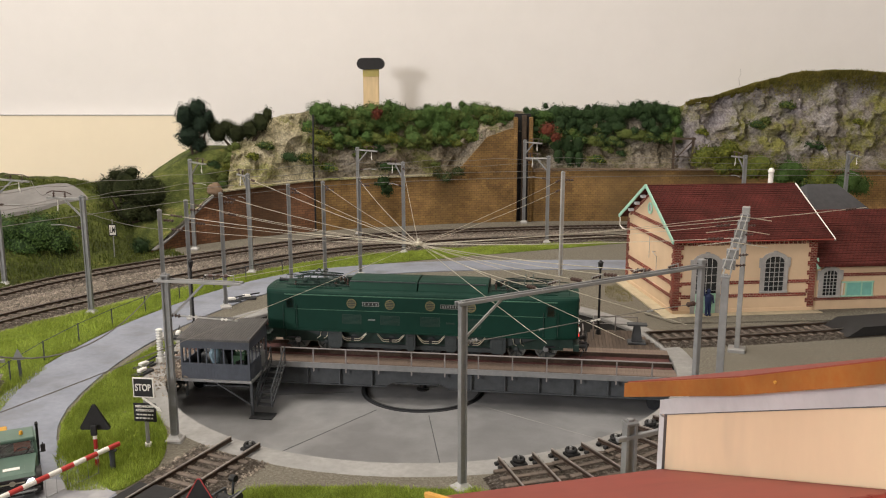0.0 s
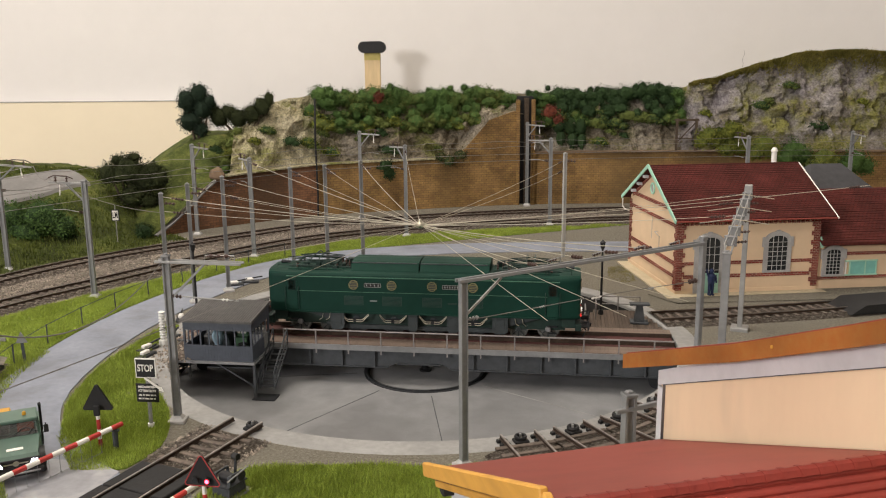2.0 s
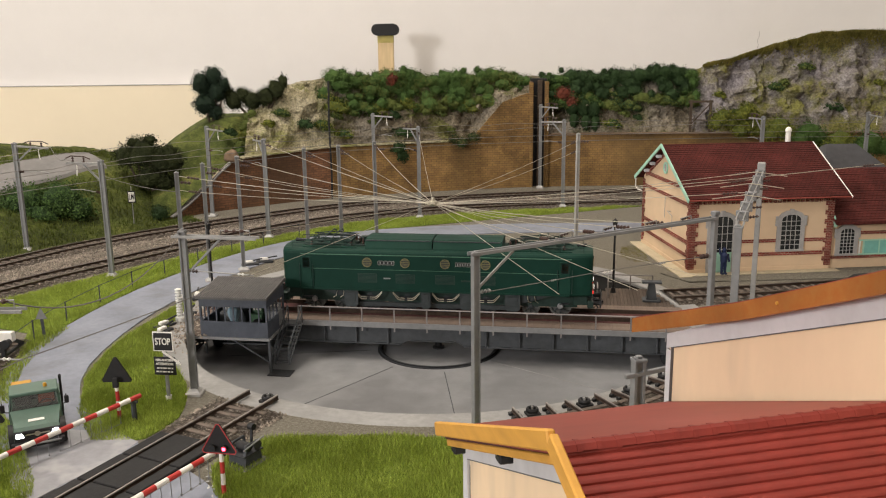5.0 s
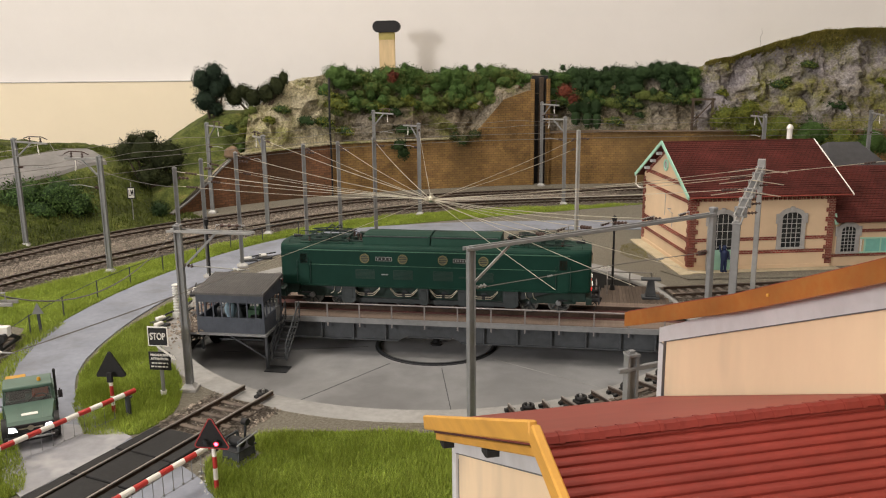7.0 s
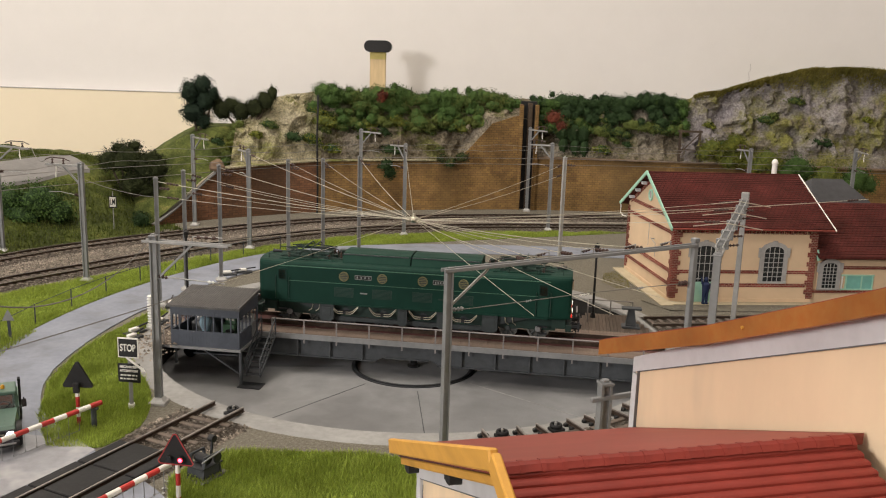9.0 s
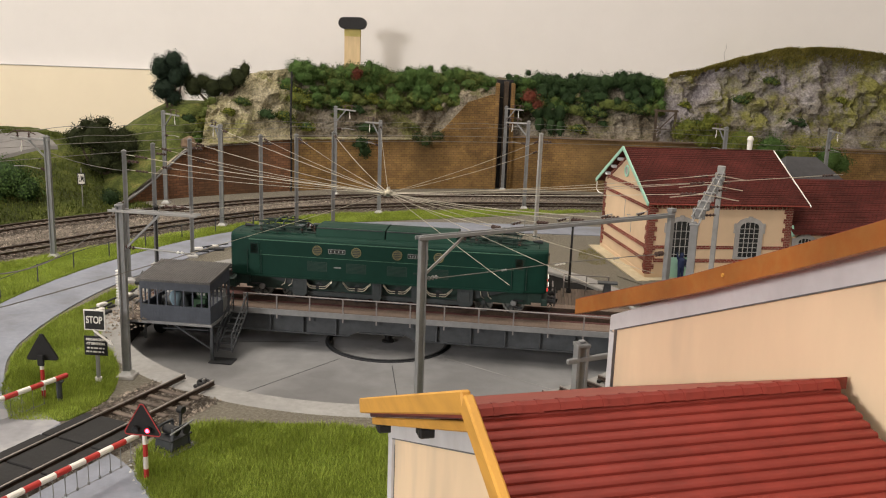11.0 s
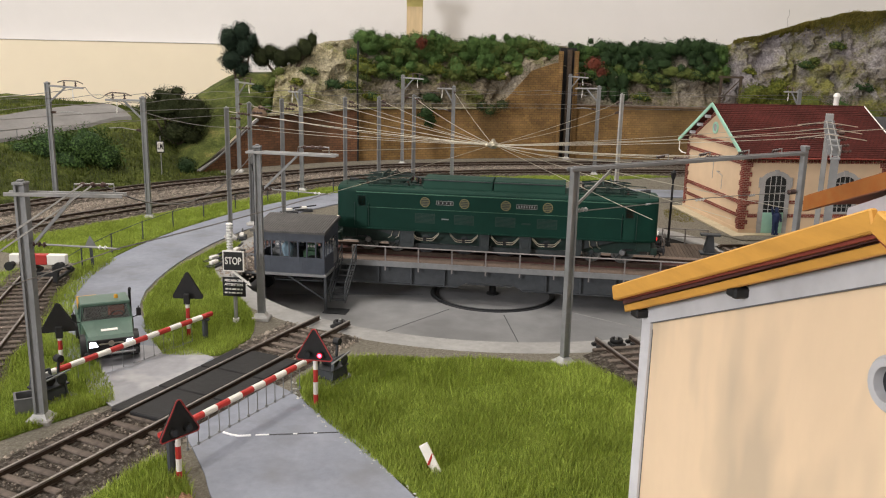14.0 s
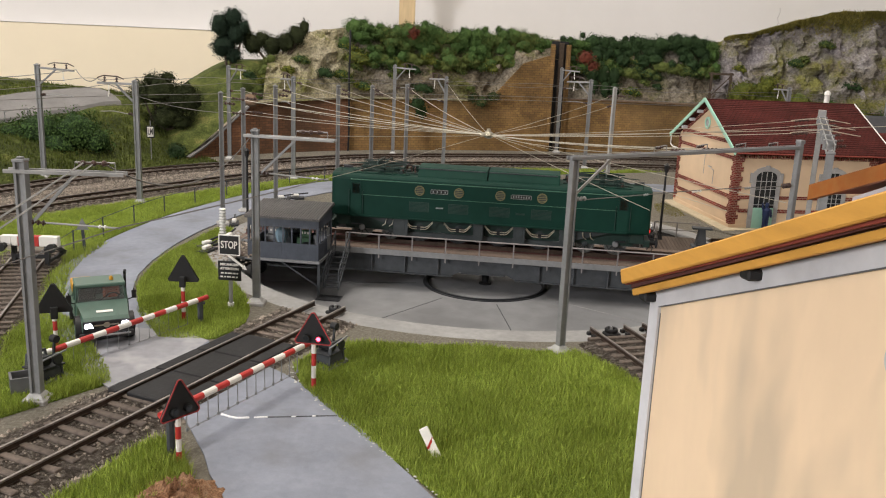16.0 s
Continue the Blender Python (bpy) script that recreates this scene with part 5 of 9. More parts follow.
    for x, y, w, h, m in ((X0 + 0.9, Y1 - 0.75, 0.5, 0.95, "steel"), (X0 + 2.0, Y1 - 0.7, 0.45, 1.15, "loco_dark"), (X0 + 2.9, Y1 - 1.1, 0.4, 1.0, "desk_green"), (X0 + 3.9, Y1 - 0.8, 0.45, 1.2, "steel")):
        ds = part("control_desk", Mesh().extrude([(x - w, y - 0.35, 0.02), (x + w, y - 0.35, 0.02), (x + w, y - 0.35, h * 0.75), (x - w, y - 0.35, h * 0.75)], (0, 0.6, 0)).box(x - w * 0.9, y + 0.0, h * 0.75, x + w * 0.9, y + 0.25, h + 0.15, 0.03), MAT[m], cab, "control desk with an upright panel")
        for k in range(3):
            part("dial", Mesh().cyl((x - w * 0.5 + k * w * 0.5, y - 0.02, h), (x - w * 0.5 + k * w * 0.5, y + 0.02, h), 0.08, n=8), MAT["white"], ds)
    fg = Mesh().lathe([(0.28, 0.02), (0.24, 0.55), (0.36, 0.8), (0.4, 1.1), (0.3, 1.3), (0.16, 1.38), (0.2, 1.52), (0.16, 1.68), (0.03, 1.72)], 10, (X0 + 1.7, Y0 + 1.2, 0))
    part("operator_figure", fg, MAT["pale_blue"], cab, "pale blue seated figurine")
    part("stool", Mesh().lathe([(0.3, 0.02), (0.05, 0.08), (0.05, 0.5), (0.3, 0.52), (0.3, 0.6)], 10, (X0 + 3.3, Y0 + 1.1, 0)), MAT["black"], cab)
    # stairs down to the pit beside the cabin
    st = new("stair")
    st.parent = t
    sx0, sx1 = X1 + 0.25, X1 + 1.15
    for i in range(7):
        k = i / 6
        part("tread", Mesh().box(sx0, -3.0 - 2.4 * k - 0.2, -0.25 - 1.55 * k - 0.03, sx1, -3.0 - 2.4 * k + 0.15, -0.25 - 1.55 * k + 0.03), MAT["darkmetal"], st)
    sr = Mesh()
    for x in (sx0, sx1):
        sr.bar((x, -2.85, -0.15), (x, -5.6, -1.9), 0.05, 0.14)
        sr.tube([(x, -2.8, 1.0), (x, -5.6, -0.85), (x, -5.6, -1.9)], 0.045)
        sr.tube([(x, -2.8, 1.0), (x, -2.8, -0.1)], 0.04)
        sr.tube([(x, -2.85, 0.45), (x, -5.55, -1.35)], 0.03)
    part("stair_rail", sr, MAT["girder"], st)
    part("foot_plate", Mesh().box(sx0 - 0.3, -6.3, (PIT_Z - 0.15), sx1 + 0.2, -5.3, (PIT_Z - 0.15) + 0.06), MAT["darkmetal"], st)
    # bracket and rail at the bridge's left end
    lf = Mesh()
    lf.tube([(X0 - 0.45, Y0, -0.2), (X0 - 0.45, Y0, 0.75), (X0 - 0.45, Y1, 0.75)], 0.04)
    part("end_rail", lf, MAT["rail_grey"], t)
    return t


bridge()


# locomotive ------------------------------------------------------------------------
def loco():
    t = thing("electric_locomotive", (PIT[0], PIT[1], 0.45), BRIDGE_TURN, "dark green electric locomotive with four round side louvres on the turntable", "locomotive")
    HL, W, Z0, Z1 = 9.9, 1.71, 1.42, 3.70

    def ring(x, k, drop):
        w, zt = W * k, Z1 - drop
        up = [(x, -w * 0.96, Z0 - 0.06), (x, -w, Z0 + 0.05), (x, -w, zt), (x, -w * 0.985, zt + 0.14), (x, -w * 0.94, zt + 0.24), (x, -w * 0.82, zt + 0.32), (x, -w * 0.5, zt + 0.38)]
        return up + [(x, 0, zt + 0.39)] + [(p[0], -p[1], p[2]) for p in reversed(up)]
    secs = [(0.0, 0.74, 0.03), (0.04, 0.79, 0.02), (0.16, 0.85, 0.01), (0.34, 0.89, 0.0), (0.6, 0.93, 0.0), (0.95, 0.968, 0.0), (1.25, 0.99, 0.0), (1.6, 1.0, 0.0)]
    secs = [(-HL + a, k, d) for a, k, d in secs] + [(HL - a, k, d) for a, k, d in reversed(secs)]
    vs, fs, n = [], [], 15
    for s in secs:
        vs += ring(*s)
    for i in range(len(secs) - 1):
        for k in range(n):
            j = (k + 1) % n
            fs.append((i * n + k, (i + 1) * n + k, (i + 1) * n + j, i * n + j))
    fs += [tuple(range(n)), tuple(reversed(range((len(secs) - 1) * n, len(secs) * n)))]
    part("body", Mesh().add(vs, fs), MAT["loco"], t, "", False)
    # roof hatches in two long halves with a lip and a rib
    for x0, x1 in ((-4.45, -0.14), (-0.06, 4.3)):
        hb = Mesh().extrude([(x0, -1.36, Z1 + 0.22), (x0, -1.30, Z1 + 0.40), (x0, -1.02, Z1 + 0.84), (x0, -0.86, Z1 + 0.92), (x0, 0, Z1 + 0.97), (x0, 0.86, Z1 + 0.92), (x0, 1.02, Z1 + 0.84), (x0, 1.30, Z1 + 0.40), (x0, 1.36, Z1 + 0.22)], (x1 - x0, 0, 0))
        h = part("roof_hatch", hb, MAT["loco_roof"], t, "raised green roof hatch", False)
        for s in (-1, 1):
            part("lip", Mesh().box(x0 - 0.03, s * 1.42 - 0.06, Z1 + 0.20, x1 + 0.03, s * 1.42 + 0.06, Z1 + 0.27), MAT["loco_roof"], h)
            part("lip", Mesh().bar((x0 - 0.02, s * 1.04, Z1 + 0.83), (x1 + 0.02, s * 1.04, Z1 + 0.83), 0.07, 0.07), MAT["loco_dark"], h)
        part("end_rib", Mesh().extrude([(x1 - 0.12, -1.4, Z1 + 0.24), (x1 - 0.12, -1.06, Z1 + 0.9), (x1 - 0.12, 1.06, Z1 + 0.9), (x1 - 0.12, 1.4, Z1 + 0.24)], (0.1, 0, 0)), MAT["loco_roof"], h)
    for s in (-1, 1):
        part("trim_strip", Mesh().box(-HL + 1.5, s * W - 0.015, 2.76, HL - 1.5, s * W + 0.015, 2.79), MAT["trimline"], t)
        part("gutter", Mesh().box(-HL + 1.3, s * W - 0.03, Z1 - 0.01, HL - 1.3, s * W + 0.035, Z1 + 0.04), MAT["trimline"], t, "thin pale gutter edge")
        part("skirt_edge", Mesh().box(-HL + 1.4, s * W - 0.05, Z0 - 0.04, HL - 1.4, s * W + 0.02, Z0 + 0.05), MAT["loco_roof"], t)
        for x in (-4.25, -1.8, 0.75, 3.3):
            zc = 3.24
            ax = Matrix.Translation((x, s * W, zc)) @ pose(0, 0, 0, 90 if s < 0 else -90, 0, 0)
            ph = part("porthole", Mesh().lathe([(0.31, -0.02), (0.31, 0.05), (0.26, 0.055), (0.26, 0.0)], 22, axis=ax), MAT["brass_dull"], t, "round brass-edged louvre")
            part("opening", Mesh().cyl((x, s * (W - 0.02), zc), (x, s * (W + 0.012), zc), 0.27, n=20), MAT["loco_dark"], ph)
            for k in range(4):
                z = zc - 0.165 + k * 0.11
                hw = math.sqrt(0.265 ** 2 - (z - zc) ** 2)
                part("slat", Mesh().bar((x - hw, s * (W + 0.018), z), (x + hw, s * (W + 0.018), z), 0.02, 0.04), MAT["brass_dull"], ph)
            part("filter_grille", Mesh().box(x - 0.62, s * W - 0.015, 1.92, x + 0.62, s * W + 0.008, 2.52), MAT["loco_deep"], t)
            g = Mesh()
            for k in range(7):
                g.box(x - 0.57, s * W - 0.02, 1.96 + k * 0.08, x + 0.57, s * W + 0.022, 1.99 + k * 0.08)
            part("grille_slats", g, MAT["loco"], t)
        for x, w2, nm in ((-3.02, 0.52, 4), (2.03, 0.62, 7)):
            pb = part("name_plate", Mesh().box(x - w2, s * W - 0.02, 3.11, x + w2, s * W + 0.02, 3.35), MAT["black"], t, "black plate with a pale edge")
            fr = Mesh()
            for z in (3.11, 3.35):
                fr.box(x - w2, s * W - 0.03, z - 0.012, x + w2, s * W + 0.03, z + 0.012)
            for xx in (x - w2, x + w2):
                fr.box(xx - 0.012, s * W - 0.03, 3.11, xx + 0.012, s * W + 0.03, 3.35)
            part("edge", fr, MAT["steel_pale"], pb)
            for k in range(nm):
                xx = x - w2 + 0.15 + k * (2 * w2 - 0.3) / (nm - 1)
                part("plate_bar", Mesh().box(xx - 0.035, s * W - 0.028, 3.17, xx + 0.035, s * W + 0.028, 3.29), MAT["steel_pale"], pb)
        part("badge", Mesh().box(-3.2, s * W - 0.02, 2.18, -2.75, s * W + 0.02, 2.26), MAT["steel"], t)
        part("badge", Mesh().box(1.75, s * W - 0.02, 2.12, 2.3, s * W + 0.02, 2.22), MAT["loco_deep"], t)
        for x in (-8.25, 8.2):
            part("cab_door", Mesh().box(x - 0.34, s * W - 0.03, 1.5, x + 0.34, s * W + 0.012, 3.55, 0.01), MAT["loco_roof"], t)
            part("cab_window", Mesh().box(x - 0.2, s * W - 0.03, 2.87, x + 0.2, s * W + 0.034, 3.43), MAT["cab_glass"], t, "cab window with a brown interior")
            part("window_frame", Mesh().box(x - 0.27, s * W - 0.03, 2.8, x + 0.27, s * W + 0.022, 3.5), MAT["loco_deep"], t)
            for xx in (x - 0.44, x + 0.44):
                part("grab_rail", Mesh().tube([(xx, s * (W - 0.02), 1.55), (xx, s * (W + 0.07), 1.6), (xx, s * (W + 0.07), 3.0), (xx, s * (W - 0.02), 3.05)], 0.022, 5), MAT["loco_deep"], t)
            for z in (0.5, 0.95):
                part("cab_step", Mesh().box(x - 0.3, s * 1.5 - 0.12, z, x + 0.3, s * 1.5 + 0.12, z + 0.05), MAT["darkmetal"], t)
    # noses
    for s in (-1, 1):
        for y in (-0.62, 0.62):
            part("windscreen", Mesh().obox(Matrix.Translation((s * (HL - 0.06), y, 3.25)) @ pose(0, 0, 0, 0, 0, s * (14 if y < 0 else -14) * -1), (0.05, 0.42, 0.27), 0.02), MAT["glass_dark"], t)
        part("end_apron", Mesh().box(min(s * 8.75, s * 9.62), -1.25, 0.7, max(s * 8.75, s * 9.62), 1.25, 1.5, 0.04), MAT["loco_deep"], t)
        part("buffer_beam", Mesh().box(s * 9.6, -1.5, 0.72, s * 9.98, 1.5, 1.15, 0.04), MAT["loco_deep"], t)
        for y in (-0.95, 0.95):
            bf = part("buffer", Mesh().cyl((s * 9.95, y, 0.92), (s * 10.4, y, 0.92), 0.14, n=10), MAT["darkmetal"], t)
            part("buffer_head", Mesh().lathe([(0.3, -0.03), (0.31, 0.03), (0.2, 0.09), (0.05, 0.1)], 14, axis=Matrix.Translation((s * 10.4, y, 0.92)) @ pose(0, 0, 0, 0, s * 90, 0)), MAT["darkmetal"], bf)
            hl = part("headlamp", Mesh().cyl((s * 9.6, y, 1.85), (s * 9.98, y, 1.85), 0.19, n=14), MAT["chrome"], t)
            part("lens", Mesh().cyl((s * 9.97, y, 1.85), (s * 10.01, y, 1.85), 0.13, n=12), MAT["lens_lit"], hl, "lit white lens")
            part("tail_lamp", Mesh().cyl((s * 9.6, y * 1.1, 1.52), (s * 9.97, y * 1.1, 1.52), 0.1, n=10), MAT["tail_lit" if s > 0 else "red"], t)
        part("coupler", Mesh().bar((s * 9.95, 0, 0.9), (s * 10.6, 0, 0.7), 0.15, 0.25).tube([(s * 9.98, 0.5, 0.9), (s * 10.25, 0.5, 0.4), (s * 10.05, 0.55, 0.15)], 0.05).tube([(s * 9.98, -0.5, 0.9), (s * 10.3, -0.5, 0.5), (s * 10.1, -0.5, 0.1)], 0.05), MAT["darkmetal"], t)
        part("nose_rail", Mesh().tube([(s * 9.9, -1.1, 1.2), (s * 10.45, -1.15, 1.25), (s * 10.5, 0, 1.3), (s * 10.45, 1.15, 1.25), (s * 9.9, 1.1, 1.2)], 0.03, 5), MAT["darkmetal"], t)
        # long roof rails on short stays
        for y in (-1.28, 1.28):
            rl = Mesh().tube([(s * 9.35, y * 0.85, Z1 + 0.2), (s * 9.3, y * 0.88, Z1 + 0.62), (s * 7.9, y, Z1 + 0.66), (s * 6.6, y, Z1 + 0.62), (s * 6.55, y, Z1 + 0.2)], 0.028, 5).tube([(s * 7.9, y, Z1 + 0.2), (s * 7.9, y, Z1 + 0.66)], 0.024, 5)
            part("roof_rail", rl, MAT["loco_deep"], t)
    # pantographs folded on insulators
    for s in (-1, 1):
        c = s * 6.8
        zb = Z1 + 0.72
        p = Mesh()
        for dx in (-1.3, 1.3):
            p.bar((c + dx, -0.85, zb), (c + dx, 0.85, zb), 0.1, 0.1)
        for y in (-0.8, 0.8):
            p.bar((c - 1.3, y, zb), (c + 1.3, y, zb), 0.08, 0.08)
            p.tube([(c - 1.2, y * 0.8, zb + 0.05), (c + 1.5, y * 0.7, zb + 0.2), (c - 0.2, y * 0.5, zb + 0.36)], 0.035, 5)
            p.tube([(c + 1.2, y * 0.8, zb + 0.05), (c - 1.5, y * 0.7, zb + 0.2), (c + 0.2, y * 0.5, zb + 0.36)], 0.035, 5)
        for dx in (-0.25, 0.25):
            p.tube([(c + dx, -1.35, zb + 0.22), (c + dx, -1.0, zb + 0.4), (c + dx, 1.0, zb + 0.4), (c + dx, 1.35, zb + 0.22)], 0.045, 5)
        pg = part("pantograph", p, MAT["loco_deep"], t, "folded dark green pantograph")
        for dx in (-1.3, 1.3):
            for y in (-0.75, 0.75):
                part("insulator", Mesh().lathe([(0.08, Z1 + 0.2), (0.11, Z1 + 0.32), (0.06, Z1 + 0.38), (0.11, Z1 + 0.46), (0.06, Z1 + 0.52), (0.09, Z1 + 0.6), (0.05, Z1 + 0.7)], 8, (c + dx, y, 0)), MAT["insulator"], pg)
        for k in range(3):
            x = s * (4.75 + 0.32 * k)
            part("roof_insulator", Mesh().lathe([(0.07, Z1 + 0.3), (0.1, Z1 + 0.4), (0.05, Z1 + 0.46), (0.1, Z1 + 0.54), (0.05, Z1 + 0.6), (0.08, Z1 + 0.7), (0.03, Z1 + 0.82)], 8, (x, -0.5 + 0.45 * k, 0)), MAT["insulator"], t)
        part("switch_box", Mesh().box(s * 4.9 - 0.25, 0.5, Z1 + 0.3, s * 4.9 + 0.25, 0.95, Z1 + 0.75, 0.03), MAT["loco_deep"], t)
        part("air_tank", Mesh().cyl((s * 5.6, -1.0, Z1 + 0.42), (s * 5.6, -0.2, Z1 + 0.42), 0.16, n=10).cyl((s * 5.9, 0.1, Z1 + 0.42), (s * 5.9, 0.9, Z1 + 0.42), 0.15, n=10), MAT["loco_deep"], t)
        part("busbar", Mesh().tube([(s * 4.7, -0.5, Z1 + 0.84), (s * 5.4, 0.4, Z1 + 0.86), (s * 6.2, 0.2, Z1 + 0.9), (s * 7.9, 0.0, Z1 + 0.95)], 0.035, 5), MAT["darkmetal"], t)
        for y in (-1.05, 1.05):
            part("roof_board", Mesh().box(min(s * 5.0, s * 8.6), y - 0.16, Z1 + 0.34, max(s * 5.0, s * 8.6), y + 0.16, Z1 + 0.39), MAT["loco_roof"], t)
            part("cable_duct", Mesh().tube([(s * 4.5, y * 0.7, Z1 + 0.42), (s * 5.3, y * 0.75, Z1 + 0.5), (s * 8.4, y * 0.7, Z1 + 0.46), (s * 8.8, y * 0.5, Z1 + 0.36)], 0.045, 5), MAT["loco_deep"], t)
        for k in range(4):
            x = s * (5.2 + 0.85 * k)
            part("relay_box", Mesh().box(x - 0.14, -0.25 + 0.2 * (k % 2), Z1 + 0.36, x + 0.14, 0.12 + 0.2 * (k % 2), Z1 + 0.58 + 0.06 * (k % 3), 0.02), MAT["loco_deep"], t)
            part("rail_stay", Mesh().bar((x, -1.3, Z1 + 0.2), (x, -1.3, Z1 + 0.62), 0.04, 0.04), MAT["loco_deep"], t)
        part("horn", Mesh().cyl((s * 8.9, 0.3, Z1 + 0.5), (s * 9.5, 0.3, Z1 + 0.5), 0.05, 0.13, 8).bar((s * 9.0, 0.3, Z1 + 0.25), (s * 9.0, 0.3, Z1 + 0.5), 0.06, 0.06), MAT["darkmetal"], t)
    # running gear
    part("underframe", Mesh().box(-9.0, -1.05, 0.5, 9.0, 1.05, Z0), MAT["loco_deep"], t)
    for s in (-1, 1):
        for x, hw in ((-5.4, 0.45), (-0.52, 0.30), (2.02, 0.36), (4.98, 0.48)):
            bx = part("gear_casing", Mesh().extrude([(x - hw, s * 1.2, Z0), (x + hw, s * 1.2, Z0), (x + hw, s * 1.2, 0.42), (x + hw * 0.6, s * 1.2, 0.25), (x - hw * 0.6, s * 1.2, 0.25), (x - hw, s * 1.2, 0.42)], (0, s * 0.38, 0)), MAT["loco_dark"], t, "grey-green gear casing")
            part("cover", Mesh().box(x - hw * 0.6, s * 1.58 - 0.03, 0.6, x + hw * 0.6, s * 1.58 + 0.03, 1.2, 0.02), MAT["loco_dark"], bx)
        part("side_frame", Mesh().box(-5.6, s * 1.12 - 0.08, 0.35, 5.4, s * 1.12 + 0.08, 0.62), MAT["loco_dark"], t)
        for x in (-4.25, -1.8, 0.75, 3.3):
            for q in (-1, 1):
                for dz in (0.0, 0.13):
                    part("pipe", Mesh().tube([(x + q * 0.88, s * 1.5, 1.22 + dz * 0.6), (x + q * 0.55, s * 1.6, 0.86 + dz), (x + q * 0.42, s * 1.62, 0.80 + dz), (x + q * 0.1, s * 1.62, 0.80 + dz)], 0.026, 6), MAT["chrome"], t, "bright curved pipe")
            part("spring", Mesh().box(x - 0.6, s * 1.25 - 0.1, 0.95, x + 0.6, s * 1.25 + 0.1, 1.05, 0.02).box(x - 0.42, s * 1.25 - 0.1, 0.85, x + 0.42, s * 1.25 + 0.1, 0.95, 0.02), MAT["darkmetal"], t)
    for x, r in ((-4.25, 0.95), (-1.8, 0.95), (0.75, 0.95), (3.3, 0.95), (-7.95, 0.72), (-6.1, 0.6), (7.95, 0.72), (6.1, 0.6)):
        for s in (-1, 1):
            ax = Matrix.Translation((x, s * 0.8, r)) @ pose(0, 0, 0, 90 if s < 0 else -90, 0, 0)
            wh = part("wheel", Mesh().lathe([(r * 0.78, 0.0), (r, 0.0), (r * 0.98, 0.22), (r * 0.80, 0.24), (r * 0.78, 0.12)], 24, axis=ax), MAT["darkmetal" if r > 0.9 else "wheel_steel"], t)
            part("hub", Mesh().lathe([(r * 0.8, 0.06), (r * 0.3, 0.12), (r * 0.24, 0.3), (0.03, 0.32)], 14, axis=ax), MAT["loco_dark"], wh)
            for k in range(8):
                a = 2 * math.pi * k / 8
                part("spoke", Mesh().bar((x + 0.2 * r * math.cos(a), s * 1.0, r + 0.2 * r * math.sin(a)), (x + 0.8 * r * math.cos(a), s * 1.0, r + 0.8 * r * math.sin(a)), 0.08, 0.07), MAT["loco_dark"], wh)
    for s in (-1, 1):
        for y in (-1.3, 1.3):
            bg = Mesh().extrude([(s * 5.5, y - 0.06, 1.44), (s * 8.9, y - 0.06, 1.44), (s * 8.7, y - 0.06, 1.36), (s * 7.5, y - 0.06, 1.28), (s * 6.4, y - 0.06, 0.98), (s * 5.5, y - 0.06, 0.72)], (0, 0.12, 0))
            part("bogie_frame", bg, MAT["loco_dark"], t, "tapering grey-green bogie side")
            part("axle_box", Mesh().cyl((s * 7.95, y * 0.9, 0.72), (s * 7.95, y * 1.0, 0.72), 0.2, 0.15, 12), MAT["steel"], t)
            for dx in (5.9, 6.35):
                part("sand_pipe", Mesh().tube([(s * dx, y * 1.1, 1.25), (s * (dx + 0.05), y * 1.14, 0.95), (s * (dx + 0.25), y * 1.14, 0.82)], 0.03, 5), MAT["chrome"], t)
    low = ("wheel", "hub", "spoke", "axle_box", "spring", "side_frame", "coupler", "buffer", "buffer_head", "buffer_beam", "nose_rail", "cab_step")
    for o in t.children_recursive:
        if o.name.split(".")[0] not in low:
            o.data.transform(Matrix.Translation((0, 0, 0.13 * U)))
    return t


loco()


